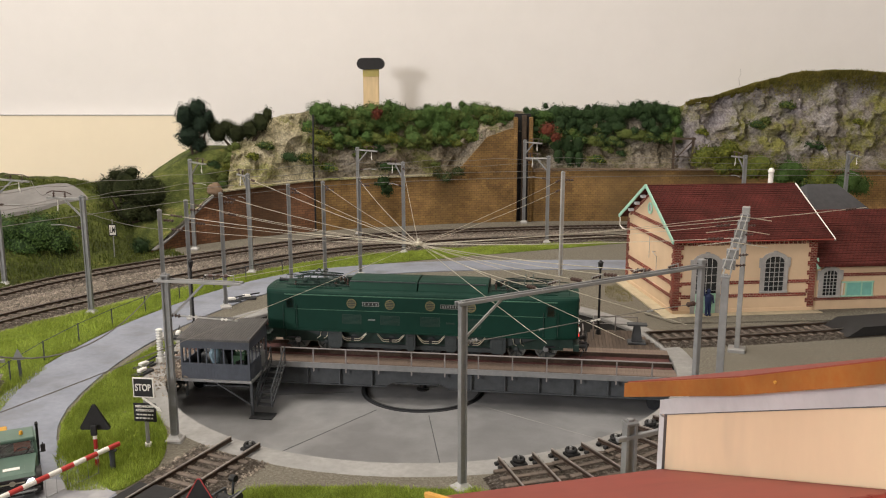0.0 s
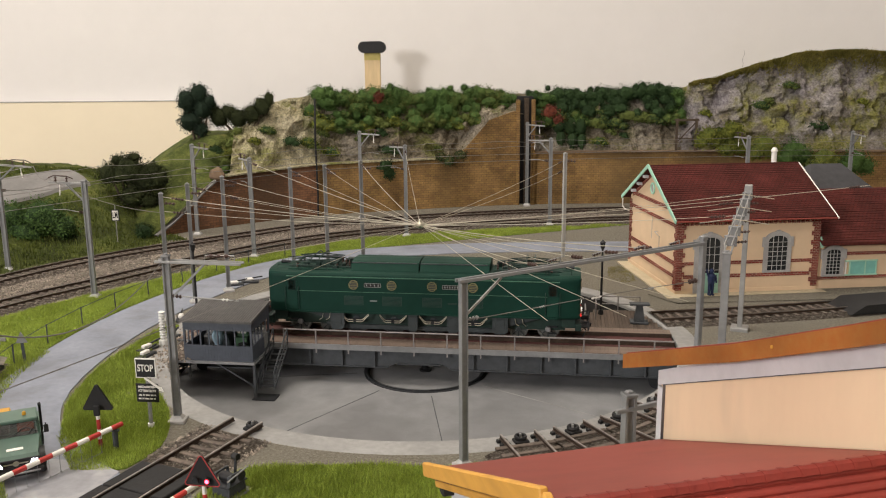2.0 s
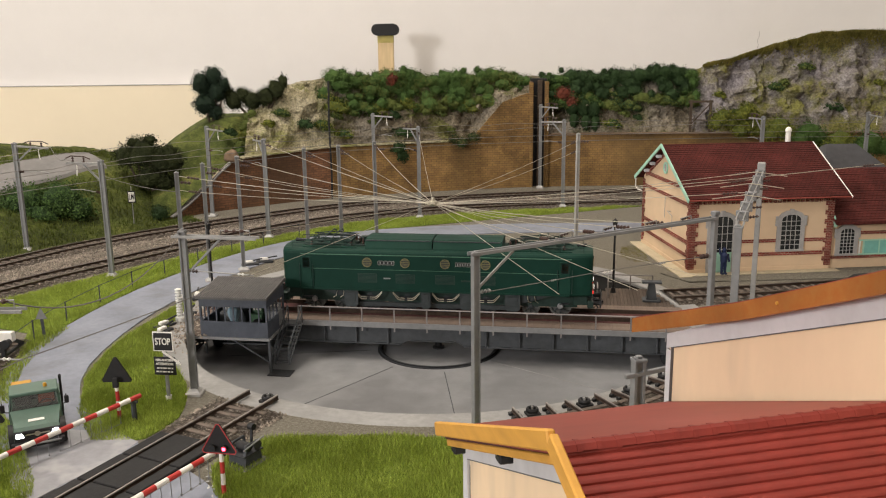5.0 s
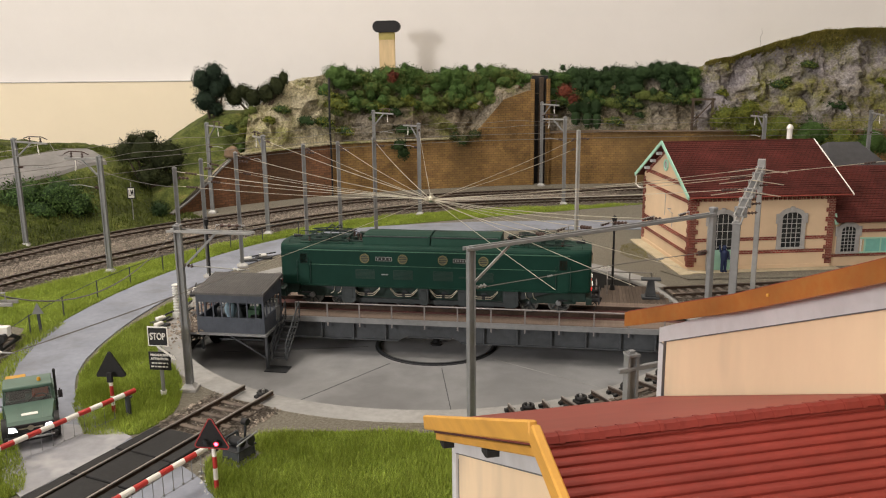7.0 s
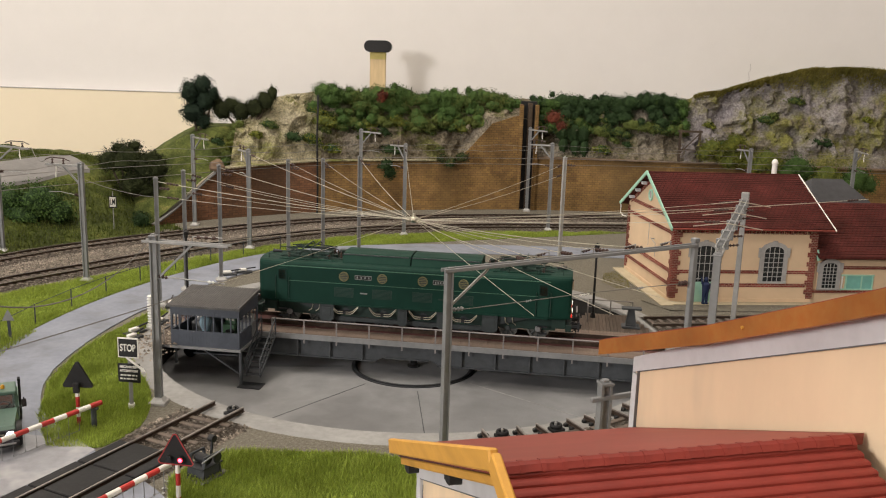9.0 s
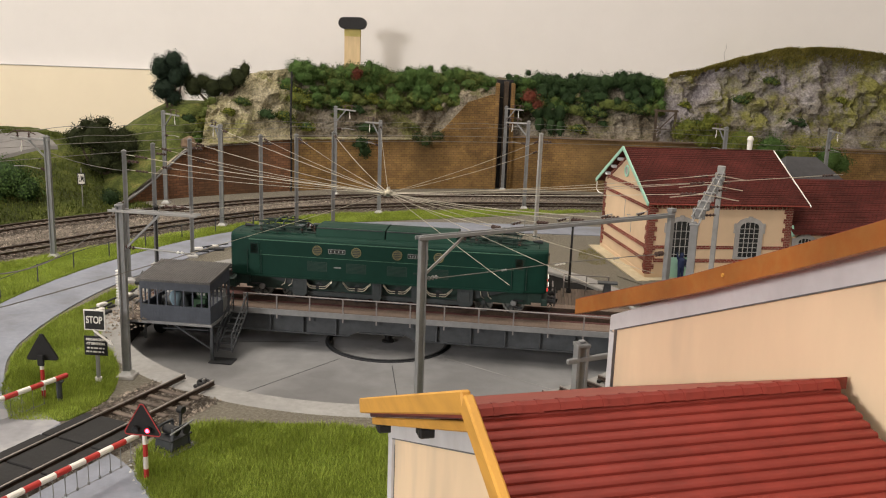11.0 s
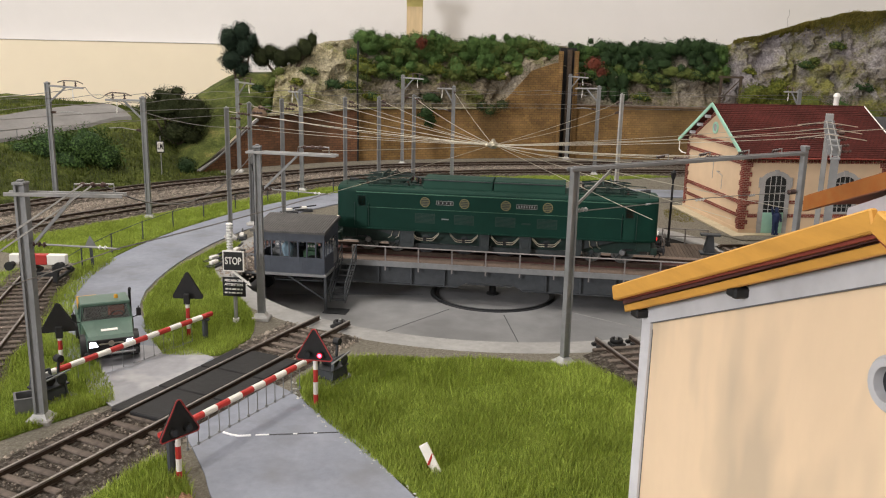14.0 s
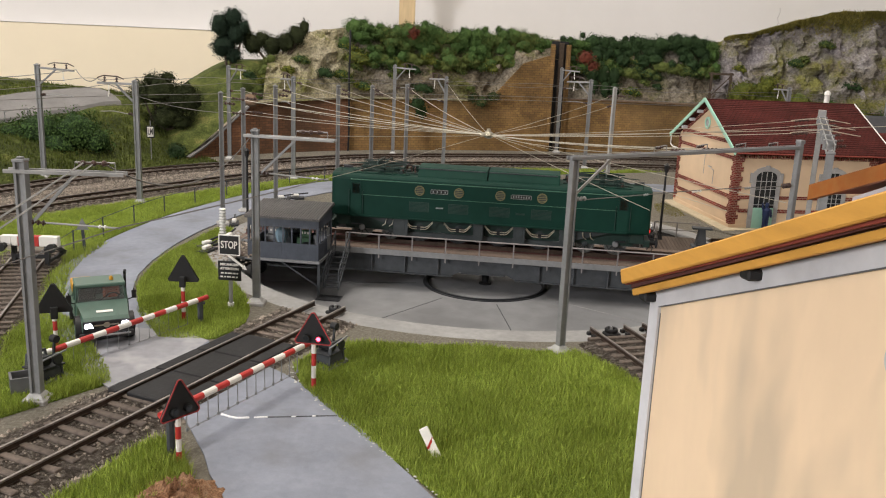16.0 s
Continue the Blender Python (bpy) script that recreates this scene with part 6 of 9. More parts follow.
# station house -----------------------------------------------------------------------
def arch_window(t, x, w, z0, z1, y, door=False):
    """An arched opening in the front wall: stone surround with shoulders, dark glass and glazing bars."""
    nm = "door" if door else "window"
    r, sw = w / 2, 0.34
    zs = z1 - 0.35 * r
    out, inn = [], []
    for k in range(9):
        a = math.pi * k / 8
        out.append((x + (r + sw) * math.cos(a), y - 0.08, zs + (0.55 * r + sw) * math.sin(a)))
        inn.append((x + r * math.cos(a), y - 0.1, zs + 0.55 * r * math.sin(a)))
    win = part(nm, Mesh().extrude([(x + r, y - 0.02, z0)] + [(p[0], y - 0.02, p[2]) for p in inn] + [(x - r, y - 0.02, z0)], (0, -0.05, 0)), MAT["glass_dark"], t, "dark arched door with a blue-green lower panel" if door else "dark arched window")
    s = Mesh()
    s.box(x - r - sw, y - 0.12, z0 - (0 if door else 0.12), x - r, y + 0.0, zs)
    s.box(x + r, y - 0.12, z0 - (0 if door else 0.12), x + r + sw, y + 0.0, zs)
    for e in (-1, 1):
        xa, xb = sorted((x + e * (r + sw * 0.6), x + e * (r + sw + 0.14)))
        s.box(xa, y - 0.14, zs - 0.45, xb, y + 0.0, zs + 0.3, 0.02)
    for a, b, c, d in zip(out[:-1], out[1:], inn[1:], inn[:-1]):
        s.extrude([(p[0], y - 0.12, p[2]) for p in (a, b, c, d)], (0, 0.12, 0))
    part("surround", s, MAT["stonegrey"], win, "grey stone surround")
    part("keystone", Mesh().box(x - 0.16, y - 0.17, zs + 0.55 * r - 0.02, x + 0.16, y, zs + 0.55 * r + sw + 0.08, 0.02), MAT["stonegrey"], win)
    if not door:
        part("sill", Mesh().box(x - r - 0.36, y - 0.2, z0 - 0.16, x + r + 0.36, y, z0, 0.02), MAT["stonegrey"], win)
    for k in range(-1, 2):
        part("glazing_bar", Mesh().box(x + k * r * 0.5 - 0.022, y - 0.1, z0, x + k * r * 0.5 + 0.022, y - 0.06, z1 + 0.1 * r), MAT["plate"], win)
    nz = 7
    for k in range(1, nz):
        z = z0 + (z1 - z0) * k / nz
        part("glazing_bar", Mesh().box(x - r, y - 0.1, z - 0.02, x + r, y - 0.06, z + 0.02), MAT["plate"], win)
    if door:
        part("panel", Mesh().box(x - r, y - 0.11, z0, x + r, y - 0.05, z0 + 1.55), MAT["mint"], win, "blue-green door panel")


STATION = (19.0, 8.72)
STATION_TURN = 6.3


def eave_strips(t, y0, y1, z0, z1, x0, x1, n):
    """Lapped strips of tiles from the eave up to the ridge."""
    for k in range(n):
        a, b = k / n, (k + 1) / n
        ya, yb = y0 + (y1 - y0) * a, y0 + (y1 - y0) * b
        za, zb = z0 + (z1 - z0) * a, z0 + (z1 - z0) * b
        part("roof_strip", Mesh().extrude([(x0, ya, za + 0.06), (x0, yb, zb + 0.02), (x0, yb, zb - 0.14), (x0, ya, za - 0.14)], (x1 - x0, 0, 0)), MAT["tile_dark"], t, "", False)


def station():
    t = thing("station_house", (*STATION, 0), STATION_TURN, "cream station house with red brick bands and dark tiled roof", "house")
    W, D, H, R, EZ = 11.1, 11.2, 6.1, 9.15, 5.9
    wl = Mesh()
    for off in (0, W - 0.4):
        wl.extrude([(off, 0, 0), (off, D, 0), (off, D, H), (off, D / 2, R - 0.15), (off, 0, H)], (0.4, 0, 0))
    wl.box(0.4, 0, 0, W - 0.4, 0.4, H).box(0.4, D - 0.4, 0, W - 0.4, D, H)
    part("wall", wl, MAT["cream"], t, "", False)
    part("plinth", Mesh().box(-0.06, -0.06, 0, W + 0.02, D + 0.06, 0.42, 0.02), MAT["cream"], t)
    # brick bands, front
    for z0, z1, runs in ((1.3, 1.58, ((0.55, 1.28), (3.68, 10.55))), (2.34, 2.6, ((0.55, 1.28), (3.68, 6.72), (8.98, 10.55)))):
        for x0, x1 in runs:
            part("brick_band", Mesh().box(x0, -0.07, z0, x1, 0.05, z1), MAT["redbrick"], t)
    # brick bands on the gable
    for z, y0, y1 in ((1.42, 0.6, D - 0.6), (2.42, 0.6, D - 0.6), (5.32, 0.6, D - 0.6), (6.42, 0.9, D - 0.9)):
        part("brick_band", Mesh().box(-0.07, y0, z - 0.14, 0.05, y1, z + 0.14), MAT["redbrick_y"], t)
    for y0, z0, y1, z1 in ((0.7, 6.25, D / 2, 8.75), (D / 2, 8.75, D - 0.7, 6.25)):
        part("gable_band", Mesh().bar((-0.03, y0, z0), (-0.03, y1, z1), 0.1, 0.26), MAT["redbrick_y"], t)
    # toothed corner quoins
    z, k = 0.42, 0
    while z < H - 0.3:
        w = 0.58 if k % 2 else 0.40
        zt = min(H - 0.25, z + 0.36)
        part("quoin", Mesh().box(-0.08, -0.09, z, w, 0.05, zt - 0.02), MAT["redbrick"], t)
        part("quoin", Mesh().box(W - w, -0.09, z, W + 0.08, 0.05, zt - 0.02), MAT["redbrick"], t)
        part("quoin", Mesh().box(-0.09, 0.06, z, 0.05, w, zt - 0.02), MAT["redbrick_y"], t)
        part("quoin", Mesh().box(-0.09, D - w, z, 0.05, D - 0.02, zt - 0.02), MAT["redbrick_y"], t)
        z += 0.36
        k += 1
    part("brick_band", Mesh().box(0.6, -0.06, 5.62, W - 0.6, 0.05, 5.78), MAT["redbrick"], t)
    for i in range(30):
        part("cornice_brick", Mesh().box(0.2 + i * 0.362, -0.15, 5.4, 0.2 + i * 0.362 + 0.22, 0.02, 5.66, 0.02), MAT["redbrick"], t)
    part("apron", Mesh().extrude([(-0.06, -1.1, 0.02), (-0.06, D + 0.2, 0.02), (-0.06, D + 0.2, 0.14), (-0.06, -1.1, 0.14)], (-0.95, 0, 0)), MAT["kerbstone"], t, "pale paved strip along the gable")
    part("apron", Mesh().box(-0.06, -0.85, 0.02, W + 0.5, -0.06, 0.14), MAT["kerbstone"], t, "pale paved strip along the front")
    arch_window(t, 2.48, 1.62, 0.14, 4.3, 0.0, True)
    arch_window(t, 7.85, 1.5, 1.76, 4.3, 0.0)
    oc = Matrix.Translation((0, 5.75, 7.42)) @ pose(0, 0, 0, 0, -90, 0)
    ov = part("oculus", Mesh().lathe([(0.48, -0.08), (0.48, 0.1), (0.32, 0.1), (0.32, 0.04)], 18, axis=oc), MAT["mint"], t, "small round gable window")
    part("pane", Mesh().lathe([(0.33, 0.0), (0.33, 0.05), (0.02, 0.055)], 18, axis=oc), MAT["stonegrey"], ov)
    # roof
    for y0 in (-0.75, D + 0.75):
        eave_strips(t, y0, D / 2, EZ, R + 0.1, -0.5, W + 0.92, 26)
    part("ridge", Mesh().cyl((-0.5, D / 2, R + 0.08), (W + 0.92, D / 2, R + 0.08), 0.1, n=8), MAT["tile_dark"], t)
    for xx, mm, bw in ((-0.56, "mint", 0.30), (W + 0.96, "white", 0.15)):
        for e in (-0.9, D + 0.9):
            part("bargeboard", Mesh().bar((xx, e, EZ - 0.1), (xx, D / 2, R + 0.12), 0.1, bw, 0.02), MAT[mm], t, "mint green bargeboard" if mm == "mint" else "white bargeboard")
    for f in (0.62, 0.75, 0.88):
        y = D * f
        zz = R + 0.1 - (R + 0.1 - EZ) * (f - 0.5) * D / (D / 2 + 0.75) - 0.34
        part("rafter_end", Mesh().box(-0.46, y - 0.2, zz - 0.1, -0.05, y + 0.2, zz + 0.14, 0.03), MAT["greytrim"], t, "pale rafter end")
    part("gutter", Mesh().cyl((-0.5, -0.82, EZ - 0.08), (W + 0.92, -0.82, EZ - 0.08), 0.06, n=8), MAT["tile_plain"], t)
    part("downpipe", Mesh().tube([(-0.5, D + 0.75, EZ - 0.2), (-0.5, D + 0.75, EZ - 0.9), (-0.42, D + 0.3, EZ - 1.1), (-0.2, D - 0.1, EZ - 1.15)], 0.06, 6), MAT["white"], t, "white bent downpipe")
    part("chimney", Mesh().lathe([(0.22, 6.6), (0.22, 9.75), (0.28, 9.78), (0.26, 9.95), (0.16, 10.1), (0.04, 10.15)], 12, (11.95, 9.55, 0)), MAT["white"], t, "white round chimney pot")
    part("wall_bracket", Mesh().tube([(-0.05, 4.1, 4.15), (-0.35, 4.1, 4.2), (-0.35, 3.0, 4.0), (-0.35, 3.0, 2.95)], 0.03), MAT["stonegrey"], t, "thin bent conduit on the gable")
    part("wall_bracket", Mesh().tube([(-0.1, 5.4, 5.2), (-0.1, 5.4, 3.4)], 0.025), MAT["stonegrey"], t)

    m = at_cm(*STATION, 0, STATION_TURN) @ at_cm(11.14, 0.15, 0)
    a = thing("station_annex", (0, 0, 0), 0, "low cream annex with brick bands and a dark red tiled roof", "house")
    a.matrix_world = m
    W2, D2, H2, R2, E2 = 16.0, 10.9, 4.0, 7.05, 3.78
    w2 = Mesh().box(0, 0, 0, W2, D2, H2)
    w2.extrude([(W2 - 0.4, 0, H2), (W2 - 0.4, D2, H2), (W2 - 0.4, D2 / 2, R2 - 0.1)], (0.4, 0, 0))
    part("wall", w2, MAT["cream"], a, "", False)
    for z0, z1, x0 in ((0.84, 1.08, 0.1), (2.7, 2.95, 2.4), (3.45, 3.62, 0.1)):
        part("brick_band", Mesh().box(x0, -0.07, z0, W2 - 0.2, 0.05, z1), MAT["redbrick"], a)
    arch_window(a, 1.36, 1.1, 1.24, 3.1, 0.0)
    tw = part("window", Mesh().box(2.75, -0.06, 1.16, 4.9, 0.02, 2.2), MAT["teal"], a, "wide pale green window")
    for x in (2.42, 2.75, 4.0, 4.9):
        part("frame", Mesh().box(x - 0.05, -0.1, 1.12, x + 0.05, 0, 2.26), MAT["mint"] if x > 2.5 else MAT["white"], tw)
    for z in (1.14, 2.24):
        part("frame", Mesh().box(2.35, -0.11, z - 0.05, 5.0, 0, z + 0.05), MAT["mint"], tw)
    for y0 in (-0.7, D2 + 0.7):
        eave_strips(a, y0, D2 / 2, E2, R2, 0.03, W2 + 0.4, 22)
    part("corner_bracket", Mesh().bar((0.12, -0.5, 3.45), (0.12, -0.12, 4.2), 0.1, 0.3), MAT["mint"], a, "mint green eave bracket")
    sl = thing("far_shed", (36.2, 26, 0), 3, "low shed with a dark slate roof behind the annex", "shed")
    part("wall", Mesh().box(0, 0, 0, 5.2, 6, 5.6), MAT["stonegrey"], sl)
    rf = Mesh()
    rf.add([(-0.4, -0.4, 5.6), (5.6, -0.4, 5.6), (5.6, 6.4, 5.6), (-0.4, 6.4, 5.6), (1.0, 3, 7.6), (4.0, 3, 7.6)], [(0, 1, 5, 4), (1, 2, 5), (2, 3, 4, 5), (3, 0, 4), (3, 2, 1, 0)])
    part("roof", rf, MAT["slate"], sl, "", False)


station()


# the two buildings in the foreground ----------------------------------------------------
NEAR_RIDGE = math.degrees(math.atan2(0.254, 0.967))


def near_house():
    """Gable to the left, ridge running to the right. Local x runs along the ridge, y away from the viewer."""
    t = thing("near_house", (3.28, -42.74, 0), NEAR_RIDGE, "cream house with a round gable window and a red tiled roof", "house")
    S, RZ, EZ, L = 7.85, 11.0, 7.7, 6.2
    k = (RZ - EZ) / S
    ow = 7.45
    zt = RZ - 0.47
    # gable wall with a real round opening
    n = 28
    cy, cz, cr = -0.06, 8.54, 0.31
    outer = [(-ow, -0.2), (ow, -0.2), (ow, zt - k * ow), (0, zt), (-ow, zt - k * ow)]
    vs = [(0.55, y, z) for y, z in outer] + [(0.55, cy + cr * math.cos(2 * math.pi * i / n), cz + cr * math.sin(2 * math.pi * i / n)) for i in range(n)]
    bmv = bmesh.new()
    ov = [bmv.verts.new(v) for v in vs[:5]]
    iv = [bmv.verts.new(v) for v in vs[5:]]
    es = [bmv.edges.new((ov[i], ov[(i + 1) % 5])) for i in range(5)] + [bmv.edges.new((iv[i], iv[(i + 1) % n])) for i in range(n)]
    bmesh.ops.triangle_fill(bmv, use_beauty=True, use_dissolve=False, edges=es)
    bmv.verts.ensure_lookup_table()
    bmv.verts.index_update()
    g = Mesh().add([tuple(v.co) for v in bmv.verts], [tuple(v.index for v in f.verts) for f in bmv.faces])
    g2 = Mesh().add([(v.co.x + 0.4, v.co.y, v.co.z) for v in bmv.verts], [tuple(v.index for v in f.verts) for f in bmv.faces])
    bmv.free()
    g.add(g2.v, g2.f)
    rim = Mesh().cyl((0.55, cy, cz), (0.95, cy, cz), cr, n=n, cap=False)
    g.add(rim.v, rim.f)
    part("gable_wall", g, MAT["cream2"], t, "", False)
    bd = Mesh().box(0.95, ow - 0.4, -0.2, L, ow, zt - k * ow).box(0.95, -ow, -0.2, L, -ow + 0.4, zt - k * ow).box(L - 0.4, -ow, -0.2, L, ow, zt - k * ow)
    part("side_wall", bd, MAT["cream2"], t)
    # grey painted border on the gable
    part("wall_border", Mesh().box(0.48, ow - 0.38, -0.2, 0.56, ow + 0.02, zt - k * ow - 0.1), MAT["greytrim"], t, "pale grey painted border")
    fr = Mesh()
    fr.extrude([(0.47, ow, zt - k * ow), (0.47, 0, zt), (0.47, 0, zt - 0.42), (0.47, ow, zt - k * ow - 0.36)], (0.09, 0, 0))
    fr.extrude([(0.47, -ow, zt - k * ow), (0.47, -ow, zt - k * ow - 0.36), (0.47, 0, zt - 0.42), (0.47, 0, zt)], (0.09, 0, 0))
    part("wall_border", fr, MAT["greytrim"], t, "pale grey painted border")
    ln = Mesh()
    ln.bar((0.5, -ow + 0.4, zt - k * (ow - 0.4) - 0.375), (0.5, 0, zt - 0.435), 0.07, 0.022)
    ln.box(0.535, ow - 0.4, -0.2, 0.555, ow - 0.38, zt - k * ow - 0.37)
    ln.bar((0.5, ow - 0.4, zt - k * (ow - 0.4) - 0.375), (0.5, 0, zt - 0.435), 0.07, 0.022)
    part("border_line", ln, MAT["grey_box"], t)
    ax = Matrix.Translation((0.55, cy, cz)) @ pose(0, 0, 0, 0, -90, 0)
    oc = Mesh().lathe([(0.25, -0.14), (0.27, 0.09), (0.39, 0.09), (0.44, 0.03), (0.44, -0.05)], 28, axis=ax)
    oc.f = [f for f in oc.f if len(f) == 4]
    ow_ = part("round_window", oc, MAT["greytrim"], t, "grey round window surround")
    part("pane", Mesh().cyl((0.62, cy, cz), (0.65, cy, cz), 0.30, n=24), MAT["glass_dark"], ow_)
    # purlin ends under the eaves
    for y in (ow - 0.1, 3.65, -ow + 0.15):
        part("purlin", Mesh().box(0.18, y - 0.16, RZ - k * abs(y) - 0.66, 0.6, y + 0.16, RZ - k * abs(y) - 0.45, 0.04), MAT["black"], t, "dark purlin end")
    # bargeboards, two boards deep
    for s in (-1, 1):
        part("bargeboard", Mesh().bar((-0.07, s * S, EZ), (-0.07, 0, RZ), 0.15, 0.34, 0.03), MAT["yellowwood"], t, "yellow painted bargeboard")
        part("bargeboard", Mesh().bar((0.22, s * (S - 0.1), EZ - 0.36), (0.22, 0, RZ - 0.40), 0.16, 0.16, 0.02), MAT["yellowwood"], t, "lower yellow barge strip")
        part("soffit", Mesh().bar((0.35, s * (S - 0.1), EZ - 0.2), (0.35, 0, RZ - 0.22), 0.5, 0.1), MAT["deckred"], t)
    # far slope, smooth; near slope with lapped tile rows
    part("roof_board", Mesh().extrude([(0, S, EZ + 0.02), (0, 0, RZ - 0.05), (0, 0, RZ - 0.25), (0, S, EZ - 0.2)], (L, 0, 0)), MAT["tile_plain"], t, "smooth red roof board", False)
    rows = 46
    EZ, RZ = EZ - 0.09, RZ - 0.09
    for i in range(rows):
        a, b = i / rows, (i + 1) / rows
        ya, yb = -S * (1 - a), -S * (1 - b)
        za, zb = EZ + (RZ - EZ) * a, EZ + (RZ - EZ) * b
        pr = [(0, ya, za - 0.2), (0, ya, za - 0.035), (0, ya + 0.02, za - 0.01), (0, ya + 0.05, za), (0, yb, zb - 0.07), (0, yb, zb - 0.2)]
        part("roof_strip", Mesh().extrude(pr, (5.96, 0, 0)), MAT["tile_red"], t)
    rt = data_of("ridge_tile", Mesh().extrude([(-0.21, -0.2, -0.1), (-0.21, -0.11, 0.04), (-0.21, 0, 0.08), (-0.21, 0.11, 0.04), (-0.21, 0.2, -0.1)], (0.40, 0, 0)).extrude([(0.11, -0.22, -0.1), (0.11, -0.12, 0.055), (0.11, 0, 0.095), (0.11, 0.12, 0.055), (0.11, 0.22, -0.1)], (0.10, 0, 0)), MAT["tile_red"], True)
    for i in range(18):
        piece("ridge_tile", rt, t, Matrix.Translation((0.2 + i * 0.328, -0.03, RZ + 0.0)) @ Matrix.Diagonal((0.79, 0.72, 0.62, 1)) @ pose(0, 0, 0, random.uniform(-3, 3), random.uniform(-1, 1), random.uniform(-2, 2)))
    return t


def main_house():
    """The taller block behind the low wing, on the same axis; its fascia kicks out a little at the eave."""
    t = thing("main_house", (3.28, -42.74, 0), NEAR_RIDGE, "tall cream gabled house with an orange fascia and a red roof", "house")
    X, XW, L, YA = 5.74, 6.3, 22.0, -2.83
    rake = [(9.2, 9.64), (4.25, 11.5), (0.95, 12.88), (YA, 14.5)]
    k, ow = 0.413, 8.12

    def line(y):
        return 9.2 + k * (7.89 - y)
    both = (lambda y: y, lambda y: 2 * YA - y)
    top = line(YA) + 0.72
    wl = Mesh().extrude([(XW, 2 * YA - ow, -0.2), (XW, ow, -0.2), (XW, ow, line(ow) + 0.4), (XW, YA, top), (XW, 2 * YA - ow, line(ow) + 0.4)], (L, 0, 0))
    part("wall", wl, MAT["cream2"], t, "", False)
    for f in both:
        part("wall_border", Mesh().box(XW - 0.07, *sorted((f(ow + 0.02), f(ow - 0.24)))[:1], -0.2, XW + 0.02, max(f(ow + 0.02), f(ow - 0.24)), line(ow)), MAT["greytrim"], t, "pale grey painted border")
        part("wall_border", Mesh().extrude([(XW - 0.07, f(ow + 0.02), line(ow)), (XW - 0.07, f(YA), line(YA)), (XW - 0.07, f(YA), top - 0.02), (XW - 0.07, f(ow + 0.02), line(ow) + 0.4)], (0.09, 0, 0)), MAT["greytrim"], t, "pale grey painted border")
        part("border_line", Mesh().bar((XW - 0.04, f(ow - 0.24), line(ow - 0.24)), (XW - 0.04, f(YA), line(YA)), 0.075, 0.022), MAT["grey_box"], t)
        part("border_line", Mesh().box(XW - 0.077, f(ow - 0.25) - 0.011, -0.2, XW - 0.005, f(ow - 0.25) + 0.011, line(ow - 0.24)), MAT["grey_box"], t)
        for (ya, za), (yb, zb) in zip(rake, rake[1:]):
            fb = Mesh().extrude([(X, f(ya), za), (X, f(yb), zb), (X, f(yb), zb - 0.4), (X, f(ya), za - 0.4)], (0.2, 0, 0))
            part("fascia", fb, MAT["orange"], t, "orange painted fascia board")
            rb = Mesh().extrude([(X + 0.1, f(ya), za + 0.03), (X + 0.1, f(yb), zb + 0.03), (X + 0.1, f(yb), zb - 0.25), (X + 0.1, f(ya), za - 0.25)], (L + 0.6, 0, 0))
            part("roof_board", rb, MAT["tile_plain"], t, "smooth red roof board", False)
    part("nail", Mesh().cyl((X - 0.03, 2.9, 11.88), (X + 0.02, 2.9, 11.88), 0.035, n=8), MAT["yellowwood"], t)


near_house()
main_house()


